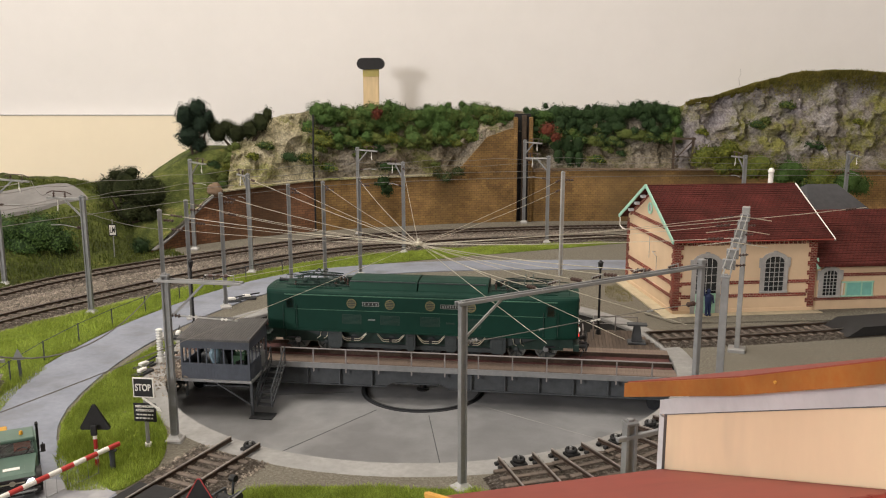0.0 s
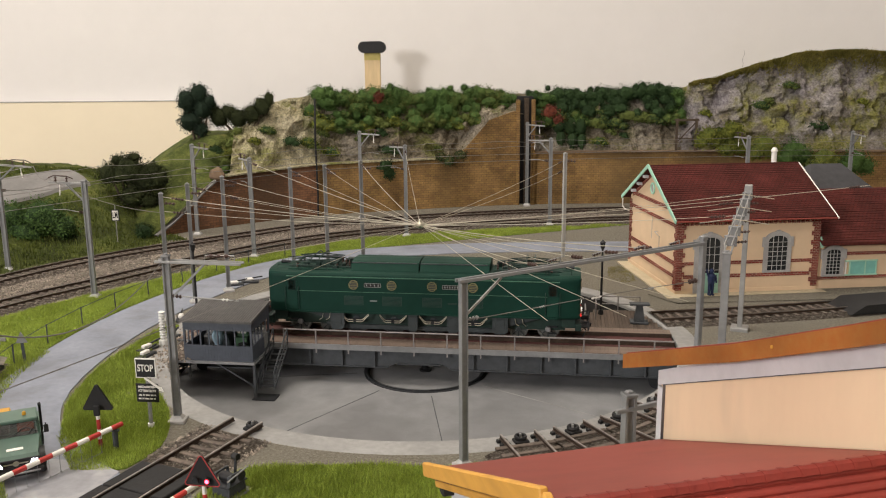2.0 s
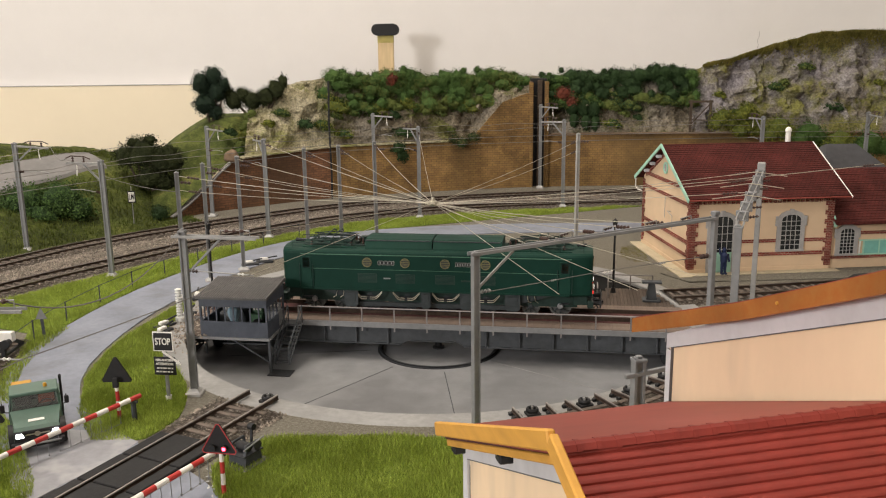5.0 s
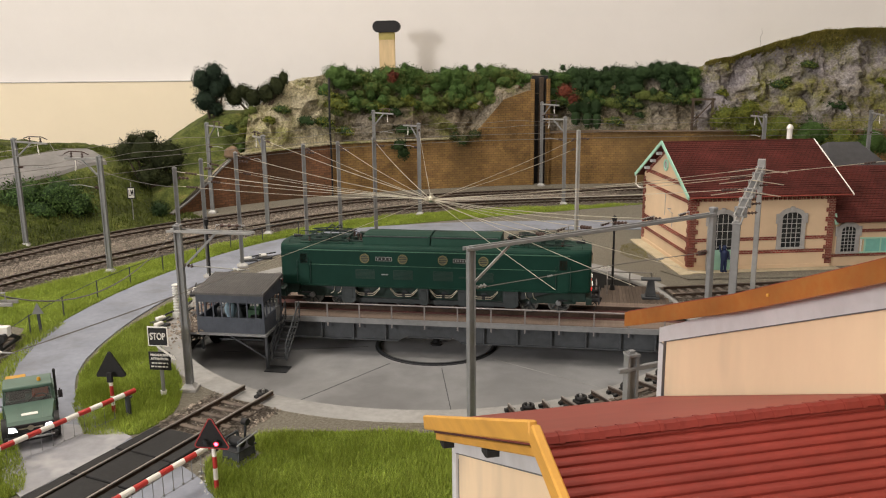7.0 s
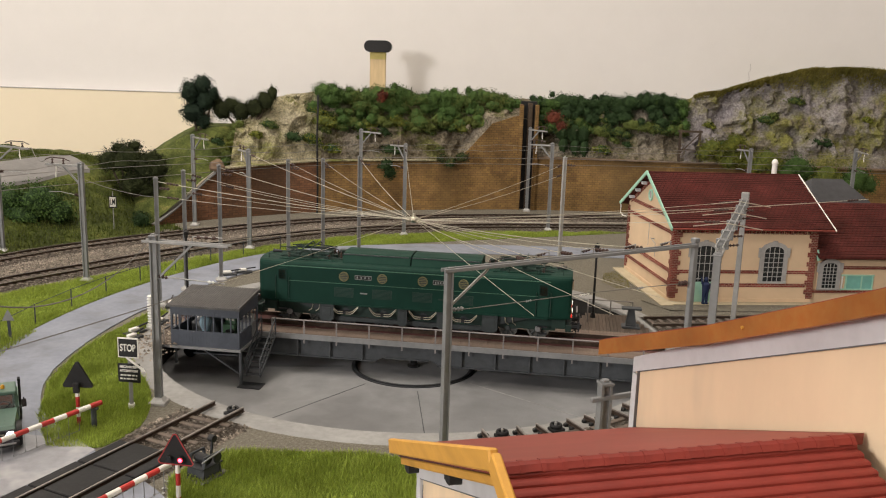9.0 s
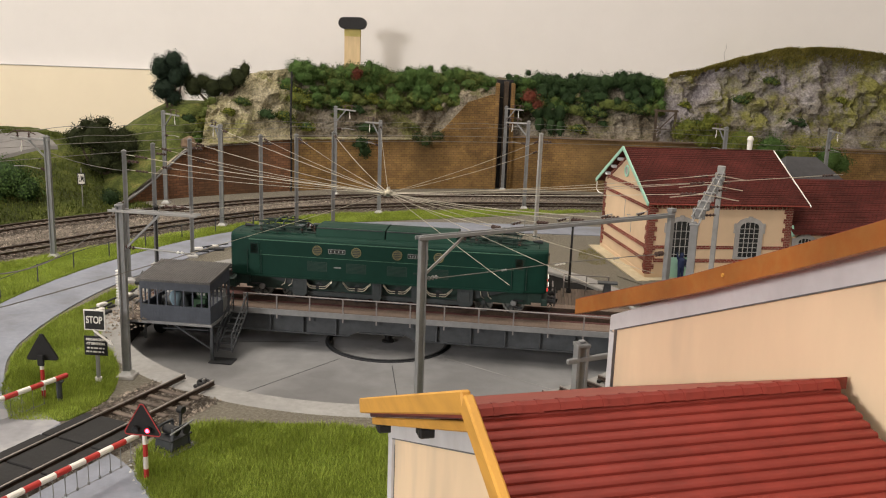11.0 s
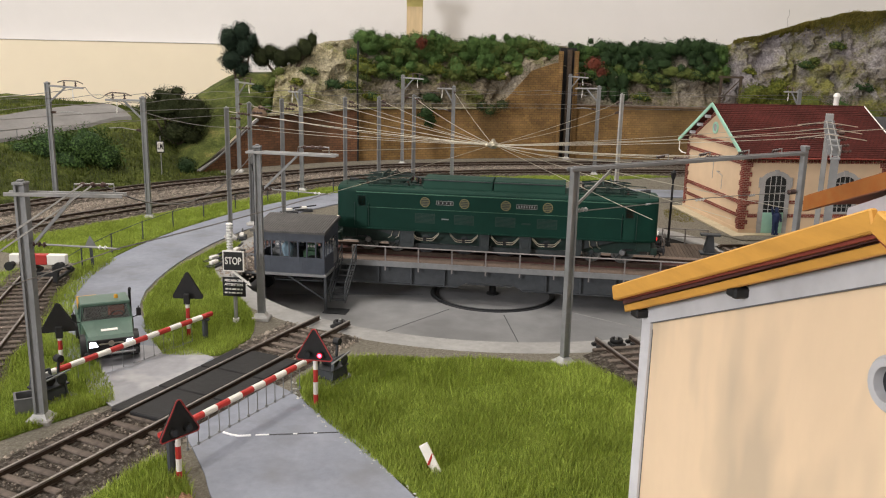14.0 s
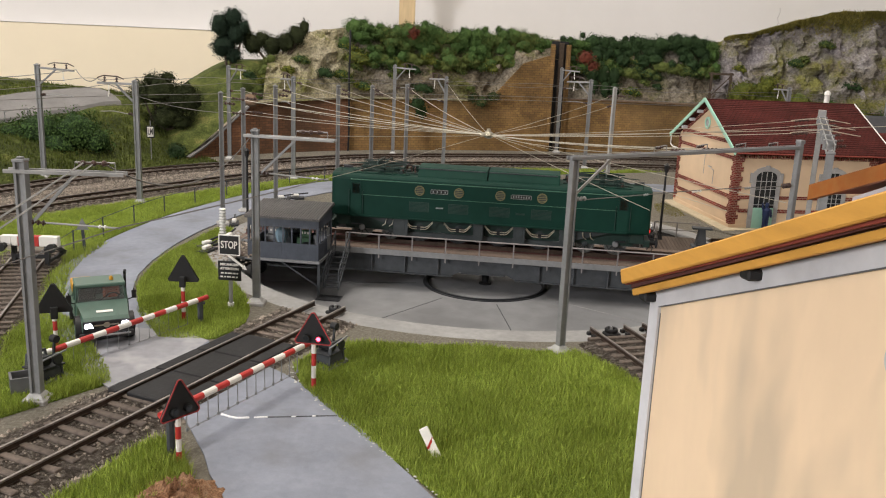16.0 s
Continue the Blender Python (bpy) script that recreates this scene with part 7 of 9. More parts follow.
# roads, crossing and pit-side tracks -----------------------------------------------------
def roads():
    b = Mesh()
    A, B = offset_line(ROAD, 2.15), offset_line(ROAD, -2.15)
    for i in range(16):
        A[i] += (A[i] - B[i]).normalized() * 0.12 * (16 - i)
    vs = []
    for i, (p, q) in enumerate(zip(A, B)):
        j = 0.12 * noise.noise(Vector((i * 0.7, 3, 0)))
        vs += [(p.x + j, p.y + j, -0.02), (p.x + j, p.y + j, 0.07), (q.x - j, q.y, 0.07), (q.x - j, q.y, -0.02)]
    fs = []
    for i in range(len(ROAD) - 1):
        k = 4 * i
        fs += [(k + 1, k + 2, k + 6, k + 5), (k, k + 1, k + 5, k + 4), (k + 2, k + 3, k + 7, k + 6)]
    solid("road", b.add(vs, fs), MAT["asphalt"], "smooth grey road curving past the turntable", "road", "structure", smooth=False)
    pv = Mesh().prism([(17.0, 9.0), (19, 9.6), (60, 12.5), (60, 9.0), (33, 7.4), (18.5, 6.4)], 0.005, 0.1)
    solid("pavement", pv, MAT["gravel"], "gritty brown-grey pavement before the station house", "pavement", "structure", smooth=False)
    solid("road_joint", Mesh().tube([(-8.95, -27.26, 0.072), (-8.4, -27.19, 0.072), (-7.82, -27.11, 0.072), (-7.1, -27.0, 0.072), (-6.35, -26.9, 0.072)], 0.028, 5), MAT["joint"], "dark crack across the grey road", "road joint", "structure")
    mk = Mesh().tube([(-10.3, -27.15, 0.075), (-9.95, -27.33, 0.075), (-9.69, -27.41, 0.075), (-9.3, -27.33, 0.075)], 0.05, 5).tube([(-9.15, -27.3, 0.075), (-8.7, -27.23, 0.075)], 0.035, 5).tube([(-7.9, -27.12, 0.077), (-7.75, -27.1, 0.077)], 0.03, 5).tube([(-7.2, -27.02, 0.077), (-7.08, -27.0, 0.077)], 0.03, 5)
    solid("road_marking", mk, MAT["white_line"], "worn white stop line on the grey road", "road marking", "structure")
    # pale mottled patch; its whitish colour includes the headlamps' reflection on the road
    pt = [(-16.3, -23.9), (-14.9, -25.2), (-13.9, -23.2), (-12.9, -21.0), (-12.6, -19.9), (-14.2, -18.9), (-16.3, -18.6), (-17.6, -20.2), (-17.4, -21.8)]
    solid("road_patch", Mesh().prism(pt, 0.03, 0.082), MAT["patch"], "whitish mottled patch with headlamp glare painted on the road beside the crossing", "road patch", "structure", smooth=False)


roads()
CT = [CROSS[0].lerp(CROSS[1], k / 8) for k in range(8)] + [CROSS[1].lerp(CROSS[2], k / 8) for k in range(9)]
track("yard_track", CT, "yard track crossing the road towards the turntable", True, "yard tracks")


# crossing, side tracks ------------------------------------------------------------------
def straight(p, q, n=12):
    p, q = Vector((*p, 0)), Vector((*q, 0))
    return [p.lerp(q, k / n) for k in range(n + 1)]


track("siding_track", straight((-26.0, -6.3), (-19.6, -32)), "short siding track with wooden sleepers ending at the buffer stop", True, "yard tracks")
track("station_track", smooth_line([(16.1, 2.5, 0), (22, 3.4, 0), (30, 5.0, 0), (44, 8.4, 0), (62, 12.5, 0)], 8), "track leading from the turntable past the station house", False, "yard tracks")


def crossing_panels():
    d = (CROSS[1] - CROSS[0]).normalized()
    w = math.degrees(math.atan2(d.y, d.x))
    c = CROSS[0] + d * 9.0
    t = thing("crossing_panels", (c.x, c.y, 0), w, "black rubber level crossing panels between and beside the rails", "level crossing")
    for y0, y1 in ((-0.72, 0.72), (1.02, 1.6), (-1.6, -1.02)):
        for k in range(3):
            x = -3.6 + k * 2.4
            part("panel", Mesh().box(x + 0.03, y0, 0.02, x + 2.37, y1, 0.345 if abs(y0) < 1 else 0.3, 0.04), MAT["crossing"], t)


crossing_panels()


def wheel_stop(x, y, rz):
    t = thing("wheel_stop", (x, y, 0.2), rz, "black cast wheel stop lying between the rail ends", "wheel stop", "wheel stops")
    part("base_plate", Mesh().box(-0.34, -0.3, -0.15, 0.34, 0.26, 0.0, 0.05), MAT["black"], t)
    part("cup", Mesh().lathe([(0.29, -0.02), (0.31, 0.12), (0.27, 0.19), (0.19, 0.17), (0.14, 0.05)], 18, (0, 0.03, 0)), MAT["black"], t)
    part("rib", Mesh().box(-0.04, -0.02, 0.02, 0.04, 0.14, 0.26, 0.02), MAT["steel_pale"], t, "pale upright rib")
    return t


def pit_tracks():
    for a in (-73.2, -63.7, -54.0, -44.4):
        c, s = math.cos(radians(a)), math.sin(radians(a))
        p = (PIT[0] + 16.45 * c, PIT[1] + 16.45 * s)
        q = (PIT[0] + 27 * c, PIT[1] + 27 * s)
        track("stub_track", straight(p, q), "short stub track radiating from the pit ring", True, "stub tracks")
    for a in (-73.2, -63.7, -54.0, -44.4, -119.0):
        c, s = math.cos(radians(a)), math.sin(radians(a))
        r = 16.85 if a > -100 else 16.6
        wheel_stop(PIT[0] + r * c, PIT[1] + r * s, a + 90)
        # rail chairs on the coping ring
        for side in (-0.86, 0.86) if a > -100 else ():
            for r in (16.62, 17.1):
                for e in (-0.16, 0.16):
                    m = Matrix.Translation((PIT[0] + r * c - (side + e) * s, PIT[1] + r * s + (side + e) * c, 0.13)) @ pose(0, 0, 0, 0, 0, a)
                    solid("rail_chair", Mesh().obox(m, (0.1, 0.1, 0.08), 0.03), MAT["black"], "small black rail chair on the coping ring", "rail chair", group="rail chairs")


pit_tracks()


# grass --------------------------------------------------------------------------------------
def grass_patch(name, poly, label, material="blade", density=190, height=0.42, seed=3, base=True, hole=None, lift=0.0, zf=None):
    rng = np.random.RandomState(seed)
    xs, ys = [p[0] for p in poly], [p[1] for p in poly]
    area = (max(xs) - min(xs)) * (max(ys) - min(ys))
    n = int(area * density)
    X, Y = rng.uniform(min(xs), max(xs), n), rng.uniform(min(ys), max(ys), n)
    keep = np.zeros(n, bool)
    for (x0, y0), (x1, y1) in zip(poly, poly[1:] + poly[:1]):
        if y0 == y1:
            continue
        hit = ((y0 > Y) != (y1 > Y)) & (X < (x1 - x0) * (Y - y0) / (y1 - y0) + x0)
        keep ^= hit
    if hole is not None:
        keep &= ~hole(X, Y)
    X, Y = X[keep], Y[keep]
    n = len(X)
    tall = height * rng.uniform(0.55, 1.25, n) * (0.85 + 0.3 * np.sin(X * 1.3) * np.cos(Y * 1.1))
    ang, lean = rng.uniform(0, 2 * np.pi, n), rng.uniform(0.0, 0.75, n) * tall
    la = rng.uniform(0, 2 * np.pi, n)
    w = rng.uniform(0.012, 0.026, n)
    Z0 = np.full(n, lift)
    V = np.empty((n, 3, 3))
    V[:, 0] = np.stack([X - w * np.cos(ang), Y - w * np.sin(ang), Z0], 1)
    V[:, 1] = np.stack([X + w * np.cos(ang), Y + w * np.sin(ang), Z0], 1)
    V[:, 2] = np.stack([X + lean * np.cos(la), Y + lean * np.sin(la), Z0 + tall], 1)
    me = bpy.data.meshes.new(name)
    me.vertices.add(3 * n)
    me.vertices.foreach_set("co", (V * U).ravel())
    me.loops.add(3 * n)
    me.loops.foreach_set("vertex_index", np.arange(3 * n, dtype=np.int32))
    me.polygons.add(n)
    me.polygons.foreach_set("loop_start", np.arange(0, 3 * n, 3, dtype=np.int32))
    me.polygons.foreach_set("loop_total", np.full(n, 3, dtype=np.int32))
    me.materials.append(MAT[material])
    me.update(calc_edges=True)
    ob = tagged(new(name, me), label, "grass", kind="stuff")
    if base:
        solid("turf", Mesh().prism(poly, -0.05, 0.05 + lift), MAT["turf"], "green turf under the grass blades", "turf", "structure", smooth=False)
    return ob


def meadows():
    # lawn before the pit
    lawn = [(-6.9, -19.6), (-4, -19.3), (0, -19.5), (3.0, -19.6), (4.6, -21.4), (5.6, -24.5), (6.5, -30), (6, -36), (0.2, -37.5), (-2.0, -33.3), (-4.0, -30.2), (-6.0, -27.4), (-7.95, -24.4), (-8.6, -22.4), (-7.8, -20.4)]
    grass_patch("lawn_grass", lawn, "bright green static grass lawn before the pit", density=820, seed=4, height=0.31)
    # island between road and pit
    isl = [(-17.4, 1.8), (-18.5, -3), (-18.85, -8), (-18.2, -12.5), (-16.6, -16.8), (-14.8, -19.75), (-13.4, -19.8), (-12.45, -19.5), (-11.95, -18.4), (-11.65, -17.2), (-11.75, -16.0), (-12.1, -14.5), (-12.6, -13.1), (-13.4, -11.6), (-14.9, -9.3), (-16.6, -5.2), (-16.8, -1), (-16.5, 1.6)]
    grass_patch("island_grass", isl, "bright green grass island between the road and the pit", density=700, seed=5, height=0.32)
    # strip between the road and the main line
    road_out = offset_line(ROAD, 2.3)
    strip = [(p.x, p.y) for p in road_out[24:66]]
    inner = [(p.x, p.y) for p in offset_line(NEAR, -2.5)]
    inner = [p for p in inner if p[1] > -2 and p[0] < 22]
    poly = [(-25.2, -4.5)] + strip + inner[::-1] + [(-31, -2)]
    grass_patch("verge_grass", poly, "bright green verge between the road and the main line", density=330, seed=6, height=0.3)
    # corner by the siding and barrier drive
    near = [(-15.0, -24.7), (-15.8, -23.0), (-17.2, -20.9), (-19.2, -18.1), (-21.2, -15.8), (-20.8, -22.0), (-19.4, -28), (-17.9, -28.5)]
    grass_patch("corner_grass", near, "bright green grass corner round the barrier machine", density=700, seed=7, height=0.32)
    grass_patch("verge_grass", [(-23.0, -3.6), (-22.9, -7.5), (-22.3, -11), (-20.6, -15.6), (-21.6, -15.8), (-23.9, -8.0), (-24.6, -4.0)], "bright green verge beside the siding", density=200, seed=8)
    tri = [(-12.1, -29.2), (-11.4, -28.7), (-10.2, -31.3), (-9.0, -34), (-12.2, -36), (-13.6, -33)]
    grass_patch("corner_grass", tri, "bright green grass tuft beside the sand heap", density=520, seed=9, height=0.4)
    grass_patch("verge_grass", [(-36, -22), (-30, -9), (-27.6, -6), (-26, -9), (-23, -20), (-27, -32)], "green grass between siding and main line", density=70, seed=10, height=0.35)
    grass_patch("yard_grass", [(14.9, 14.4), (16.0, 12.6), (17.0, 13.2), (17.3, 16), (16.8, 19), (15.6, 18)], "thin olive grass by the station house", "blade_dry", density=110, seed=11, height=0.12, base=False)


def meadow_bank():
    """Taller grass tufts over the embankment."""
    rng = random.Random(12)
    b = Mesh()
    for _ in range(26000):
        s, d = rng.uniform(0.25, 1.0), rng.uniform(2.5, 30)
        x, y, z = slope_point(s, d)
        if 13.4 < d < 20.8 and s < 0.92:
            continue
        h, a = rng.uniform(0.15, 0.45), rng.uniform(0, 6.28)
        w, l = 0.05, rng.uniform(0, 0.25)
        b.v += [(x - w * math.cos(a), y - w * math.sin(a), z - 0.05), (x + w * math.cos(a), y + w * math.sin(a), z - 0.05), (x + l * math.sin(a * 3), y + l * math.cos(a * 3), z + h)]
        n = len(b.v)
        b.f.append((n - 3, n - 2, n - 1))
    tagged(part("bank_grass", b, MAT["blade_dark"], None, "", False), "dull green meadow grass on the embankment", "grass", kind="stuff")


MID = offset_line(NEAR, 3.2)


def pebbles():
    rng = random.Random(9)
    b = Mesh()

    def stone(x, y, z, r):
        k = len(b.v)
        o = [(1, 0, 0), (-1, 0, 0), (0, 1, 0), (0, -1, 0), (0, 0, 1)]
        a = rng.uniform(0, 6.28)
        c, s = math.cos(a), math.sin(a)
        for p in o:
            q = r * rng.uniform(0.6, 1.2)
            b.v.append((x + (p[0] * c - p[1] * s) * q, y + (p[0] * s + p[1] * c) * q, z + p[2] * q))
        b.f.extend([(k, k + 2, k + 4), (k + 2, k + 1, k + 4), (k + 1, k + 3, k + 4), (k + 3, k, k + 4)])
    for line, num, w in ((CT, 9500, 2.2), (straight((-26.0, -6.3), (-19.6, -32)), 2600, 2.2), (NEAR, 30000, 3.3), (FAR, 24000, 3.0), (MID, 20000, 2.4)):
        L = len(line) - 1
        for _ in range(num):
            i = rng.randrange(L)
            p = line[i].lerp(line[i + 1], rng.random())
            if num > 10000 and not -40 < p.x < 20:
                continue
            t = (line[i + 1] - line[i]).normalized()
            d = rng.uniform(-w, w)
            q = (p.x - t.y * d, p.y + t.x * d)
            if line is CT and 5.2 < (Vector((*q, 0)) - CROSS[0]).length < 12.8:
                continue
            if math.hypot(q[0] - PIT[0], q[1] - PIT[1]) < RING_R:
                continue
            on = line is CT or num == 2600
            run = (p - line[0]).length
            if on and abs(d) < 1.55 and abs((run - 0.3 + 0.36) % 0.72 - 0.36) < 0.17:
                continue
            stone(q[0], q[1], 0.11 if abs(d) < 1.6 else 0.02, rng.uniform(0.045, 0.1))
    for _ in range(700):
        stone(-15.6 + rng.gauss(0, 0.9), -3.5 + rng.gauss(0, 2.6), 0.02, rng.uniform(0.06, 0.15))
    tagged(part("ballast_stones", b, MAT["pebble"], None, "", False), "loose grey and brown ballast stones along the tracks", "ballast", kind="stuff")


meadows()
meadow_bank()
pebbles()


def sand_heap():
    b = Mesh().grid([i / 30 for i in range(31)], [j / 30 for j in range(31)], lambda u, v: (-11.5 + 2.7 * u, -34.6 + 3.2 * v, -0.05 + max(0, (1 - (2 * u - 1) ** 2) * (1 - (2 * v - 1) ** 2)) * (0.5 + 0.55 * hash_noise(u * 9, v * 9, 0, 1.0))))
    solid("sand_mound", b, MAT["earth"], "reddish sand heap on the grass beside the road", "sand heap")


sand_heap()


def road_edge():
    """White filler crumbs where the lawn meets the road."""
    rng = random.Random(31)
    b = Mesh()
    edge = [(-8.6, -22.4), (-7.95, -24.4), (-6.0, -27.4), (-4.0, -30.2), (-2.0, -33.3), (0.2, -37.5)]
    for (x0, y0), (x1, y1) in zip(edge, edge[1:]):
        for _ in range(15):
            k = rng.random()
            x, y = x0 + (x1 - x0) * k - rng.uniform(-0.05, 0.22), y0 + (y1 - y0) * k + rng.gauss(0, 0.05)
            r = rng.uniform(0.03, 0.085)
            c = [(x + r * math.cos(a) * rng.uniform(0.5, 1.3), y + r * math.sin(a) * rng.uniform(0.5, 1.3), 0.06) for a in (0, 1.05, 2.1, 3.14, 4.2, 5.2)]
            n = len(b.v)
            b.v += c + [(x, y, 0.075 + r * 0.3)]
            b.f += [(n + i, n + (i + 1) % 6, n + 6) for i in range(6)]
    tagged(part("edge_crumbs", b, MAT["plate"], None, "", False), "pale filler crumbs along the lawn edge", "rubble", kind="stuff")


road_edge()


# masts and overhead line -----------------------------------------------------------------
def mast(x, y, h, w=0.42, rz=0.0, z=0.0, foot=True, material="steel", name="catenary_mast", label="grey steel catenary mast on a concrete foot", group="catenary masts", lean=0.0):
    """Two channels with battens between, a cap and a foot."""
    t = thing(name, (x, y, z), rz, label, "mast", group)
    a = w / 2
    p = Mesh()
    for s in (-1, 1):
        p.extrude([(s * a, -a * 0.9, 0), (s * a, a * 0.9, 0), (s * a * 0.55, a * 0.9, 0), (s * a * 0.55, a * 0.75, 0), (s * a * 0.8, a * 0.75, 0), (s * a * 0.8, -a * 0.75, 0), (s * a * 0.55, -a * 0.75, 0), (s * a * 0.55, -a * 0.9, 0)], (0, 0, h))
    p.box(-a * 0.85, -a * 0.5, 0, a * 0.85, a * 0.5, h * 0.99)
    part("post", p, MAT[material], t)
    part("cap", Mesh().box(-a * 1.14, -a * 1.14, h - 0.1, a * 1.14, a * 1.14, h, 0.02).box(-a * 0.5, -a * 0.5, h, a * 0.5, a * 0.5, h + 0.07, 0.02), MAT[material], t)
    if foot:
        part("foot", Mesh().box(-0.42, -0.42, -0.1, 0.42, 0.42, 0.18, 0.05), MAT["stonegrey"], t, "concrete foot")
        f = Mesh().add([(-0.32, -0.32, 0.18), (0.32, -0.32, 0.18), (0.32, 0.32, 0.18), (-0.32, 0.32, 0.18), (-a * 1.15, -a * 1.15, 0.34), (a * 1.15, -a * 1.15, 0.34), (a * 1.15, a * 1.15, 0.34), (-a * 1.15, a * 1.15, 0.34)], [(0, 1, 5, 4), (1, 2, 6, 5), (2, 3, 7, 6), (3, 0, 4, 7), (4, 5, 6, 7), (3, 2, 1, 0)])
        part("base_plate", f, MAT["plate"], t, "pale base plate")
    return t


def spool(b, p, q, n=4, r=0.13):
    """Insulator discs on the way from p to q."""
    p, q = Vector(p), Vector(q)
    m = (q - p).to_track_quat("Z", "Y").to_matrix().to_4x4()
    m.translation = p
    L = (q - p).length
    prof = [(r * 0.4, 0.0)]
    for k in range(n):
        z = L * (k + 0.2) / n
        prof += [(r * 0.45, z), (r, z + 0.15 * L / n), (r, z + 0.35 * L / n), (r * 0.45, z + 0.55 * L / n)]
    prof.append((r * 0.4, L))
    b.lathe(prof, 8, axis=m)


def bracket(t, h, ang, length, strut=True, rod=True):
    """A twin-channel crossarm with strut, and a registration rod below it."""
    c, s = math.cos(radians(ang)), math.sin(radians(ang))
    n = (-s, c)
    b = Mesh()
    for o in (-0.2, 0.2):
        b.bar((-0.5 * c + n[0] * o, -0.5 * s + n[1] * o, h), (length * c + n[0] * o, length * s + n[1] * o, h), 0.06, 0.13, 0.015)
    part("crossarm", b, MAT["steel_pale"], t, "pale twin-channel crossarm")
    if strut:
        part("strut", Mesh().bar((0.1 * c, 0.1 * s, h - 1.9), (length * 0.5 * c, length * 0.5 * s, h - 0.1), 0.1, 0.1), MAT["steel"], t)
    if rod:
        r = Mesh().tube([(0.5 * c, 0.5 * s, h - 1.72), (length * 0.92 * c, length * 0.92 * s, h - 1.84)], 0.034, 6)
        part("registration_rod", r, MAT["steel_pale"], t)
        i = Mesh()
        spool(i, (0.2 * c, 0.2 * s, h - 1.7), (0.7 * c, 0.7 * s, h - 1.75), 3, 0.10)
        part("insulator", i, MAT["insulator"], t)
        i = Mesh()
        spool(i, (length * 0.7 * c, length * 0.7 * s, h - 1.8), (length * 0.8 * c, length * 0.8 * s, h - 1.815), 2, 0.07)
        part("insulator", i, MAT["insulator_white"], t)
    u = Mesh()
    spool(u, (length * 0.55 * c, length * 0.55 * s, h + 0.32), (length * 0.85 * c, length * 0.85 * s, h + 0.34), 3, 0.10)
    part("insulator", u, MAT["insulator"], t, "brown insulator set")
    u = Mesh().tube([(length * 0.5 * c, length * 0.5 * s, h), (length * 0.52 * c, length * 0.52 * s, h + 0.34), (length * 0.9 * c, length * 0.9 * s, h + 0.36), (length * 0.9 * c, length * 0.9 * s, h)], 0.035, 5)
    part("hanger", u, MAT["steel_pale"], t)


def cantilever(t, h, ang, length):
    """A light top arm with a strut, a pair of standing insulators and a registration arm."""
    c, s = math.cos(radians(ang)), math.sin(radians(ang))

    def at(d, z):
        return (d * c, d * s, z)
    part("cantilever", Mesh().bar(at(-0.25, h - 0.1), at(length, h - 0.2), 0.16, 0.16, 0.02), MAT["steel_pale"], t, "pale channel arm")
    part("strut", Mesh().bar(at(0.1, h - 1.5), at(length * 0.5, h - 0.22), 0.1, 0.12), MAT["steel"], t)
    for k in (0.48, 0.8):
        i = Mesh()
        spool(i, at(length * k, h - 0.12), at(length * k, h + 0.3), 2, 0.11)
        part("insulator", i, MAT["insulator"], t, "dark standing insulator")
    part("hanger", Mesh().tube([at(length * 0.3, h + 0.2), at(length * 0.46, h + 0.36), at(length * 0.84, h + 0.36), at(length * 1.0, h + 0.16)], 0.045, 5), MAT["insulator"], t)
    part("registration_arm", Mesh().tube([at(0.2, h - 2.35), at(length * 0.6, h - 2.2), at(length * 0.95, h - 2.3)], 0.035, 5), MAT["steel_pale"], t)
    i = Mesh()
    spool(i, at(0.25, h - 2.33), at(0.75, h - 2.28), 3, 0.12)
    part("insulator", i, MAT["insulator"], t)
    part("drop_weight", Mesh().cyl(at(length * 0.7, h - 0.3), at(length * 0.7, h - 0.75), 0.03, n=5).cyl(at(length * 0.7, h - 0.75), at(length * 0.72, h - 1.15), 0.07, 0.04, n=6), MAT["white"], t)


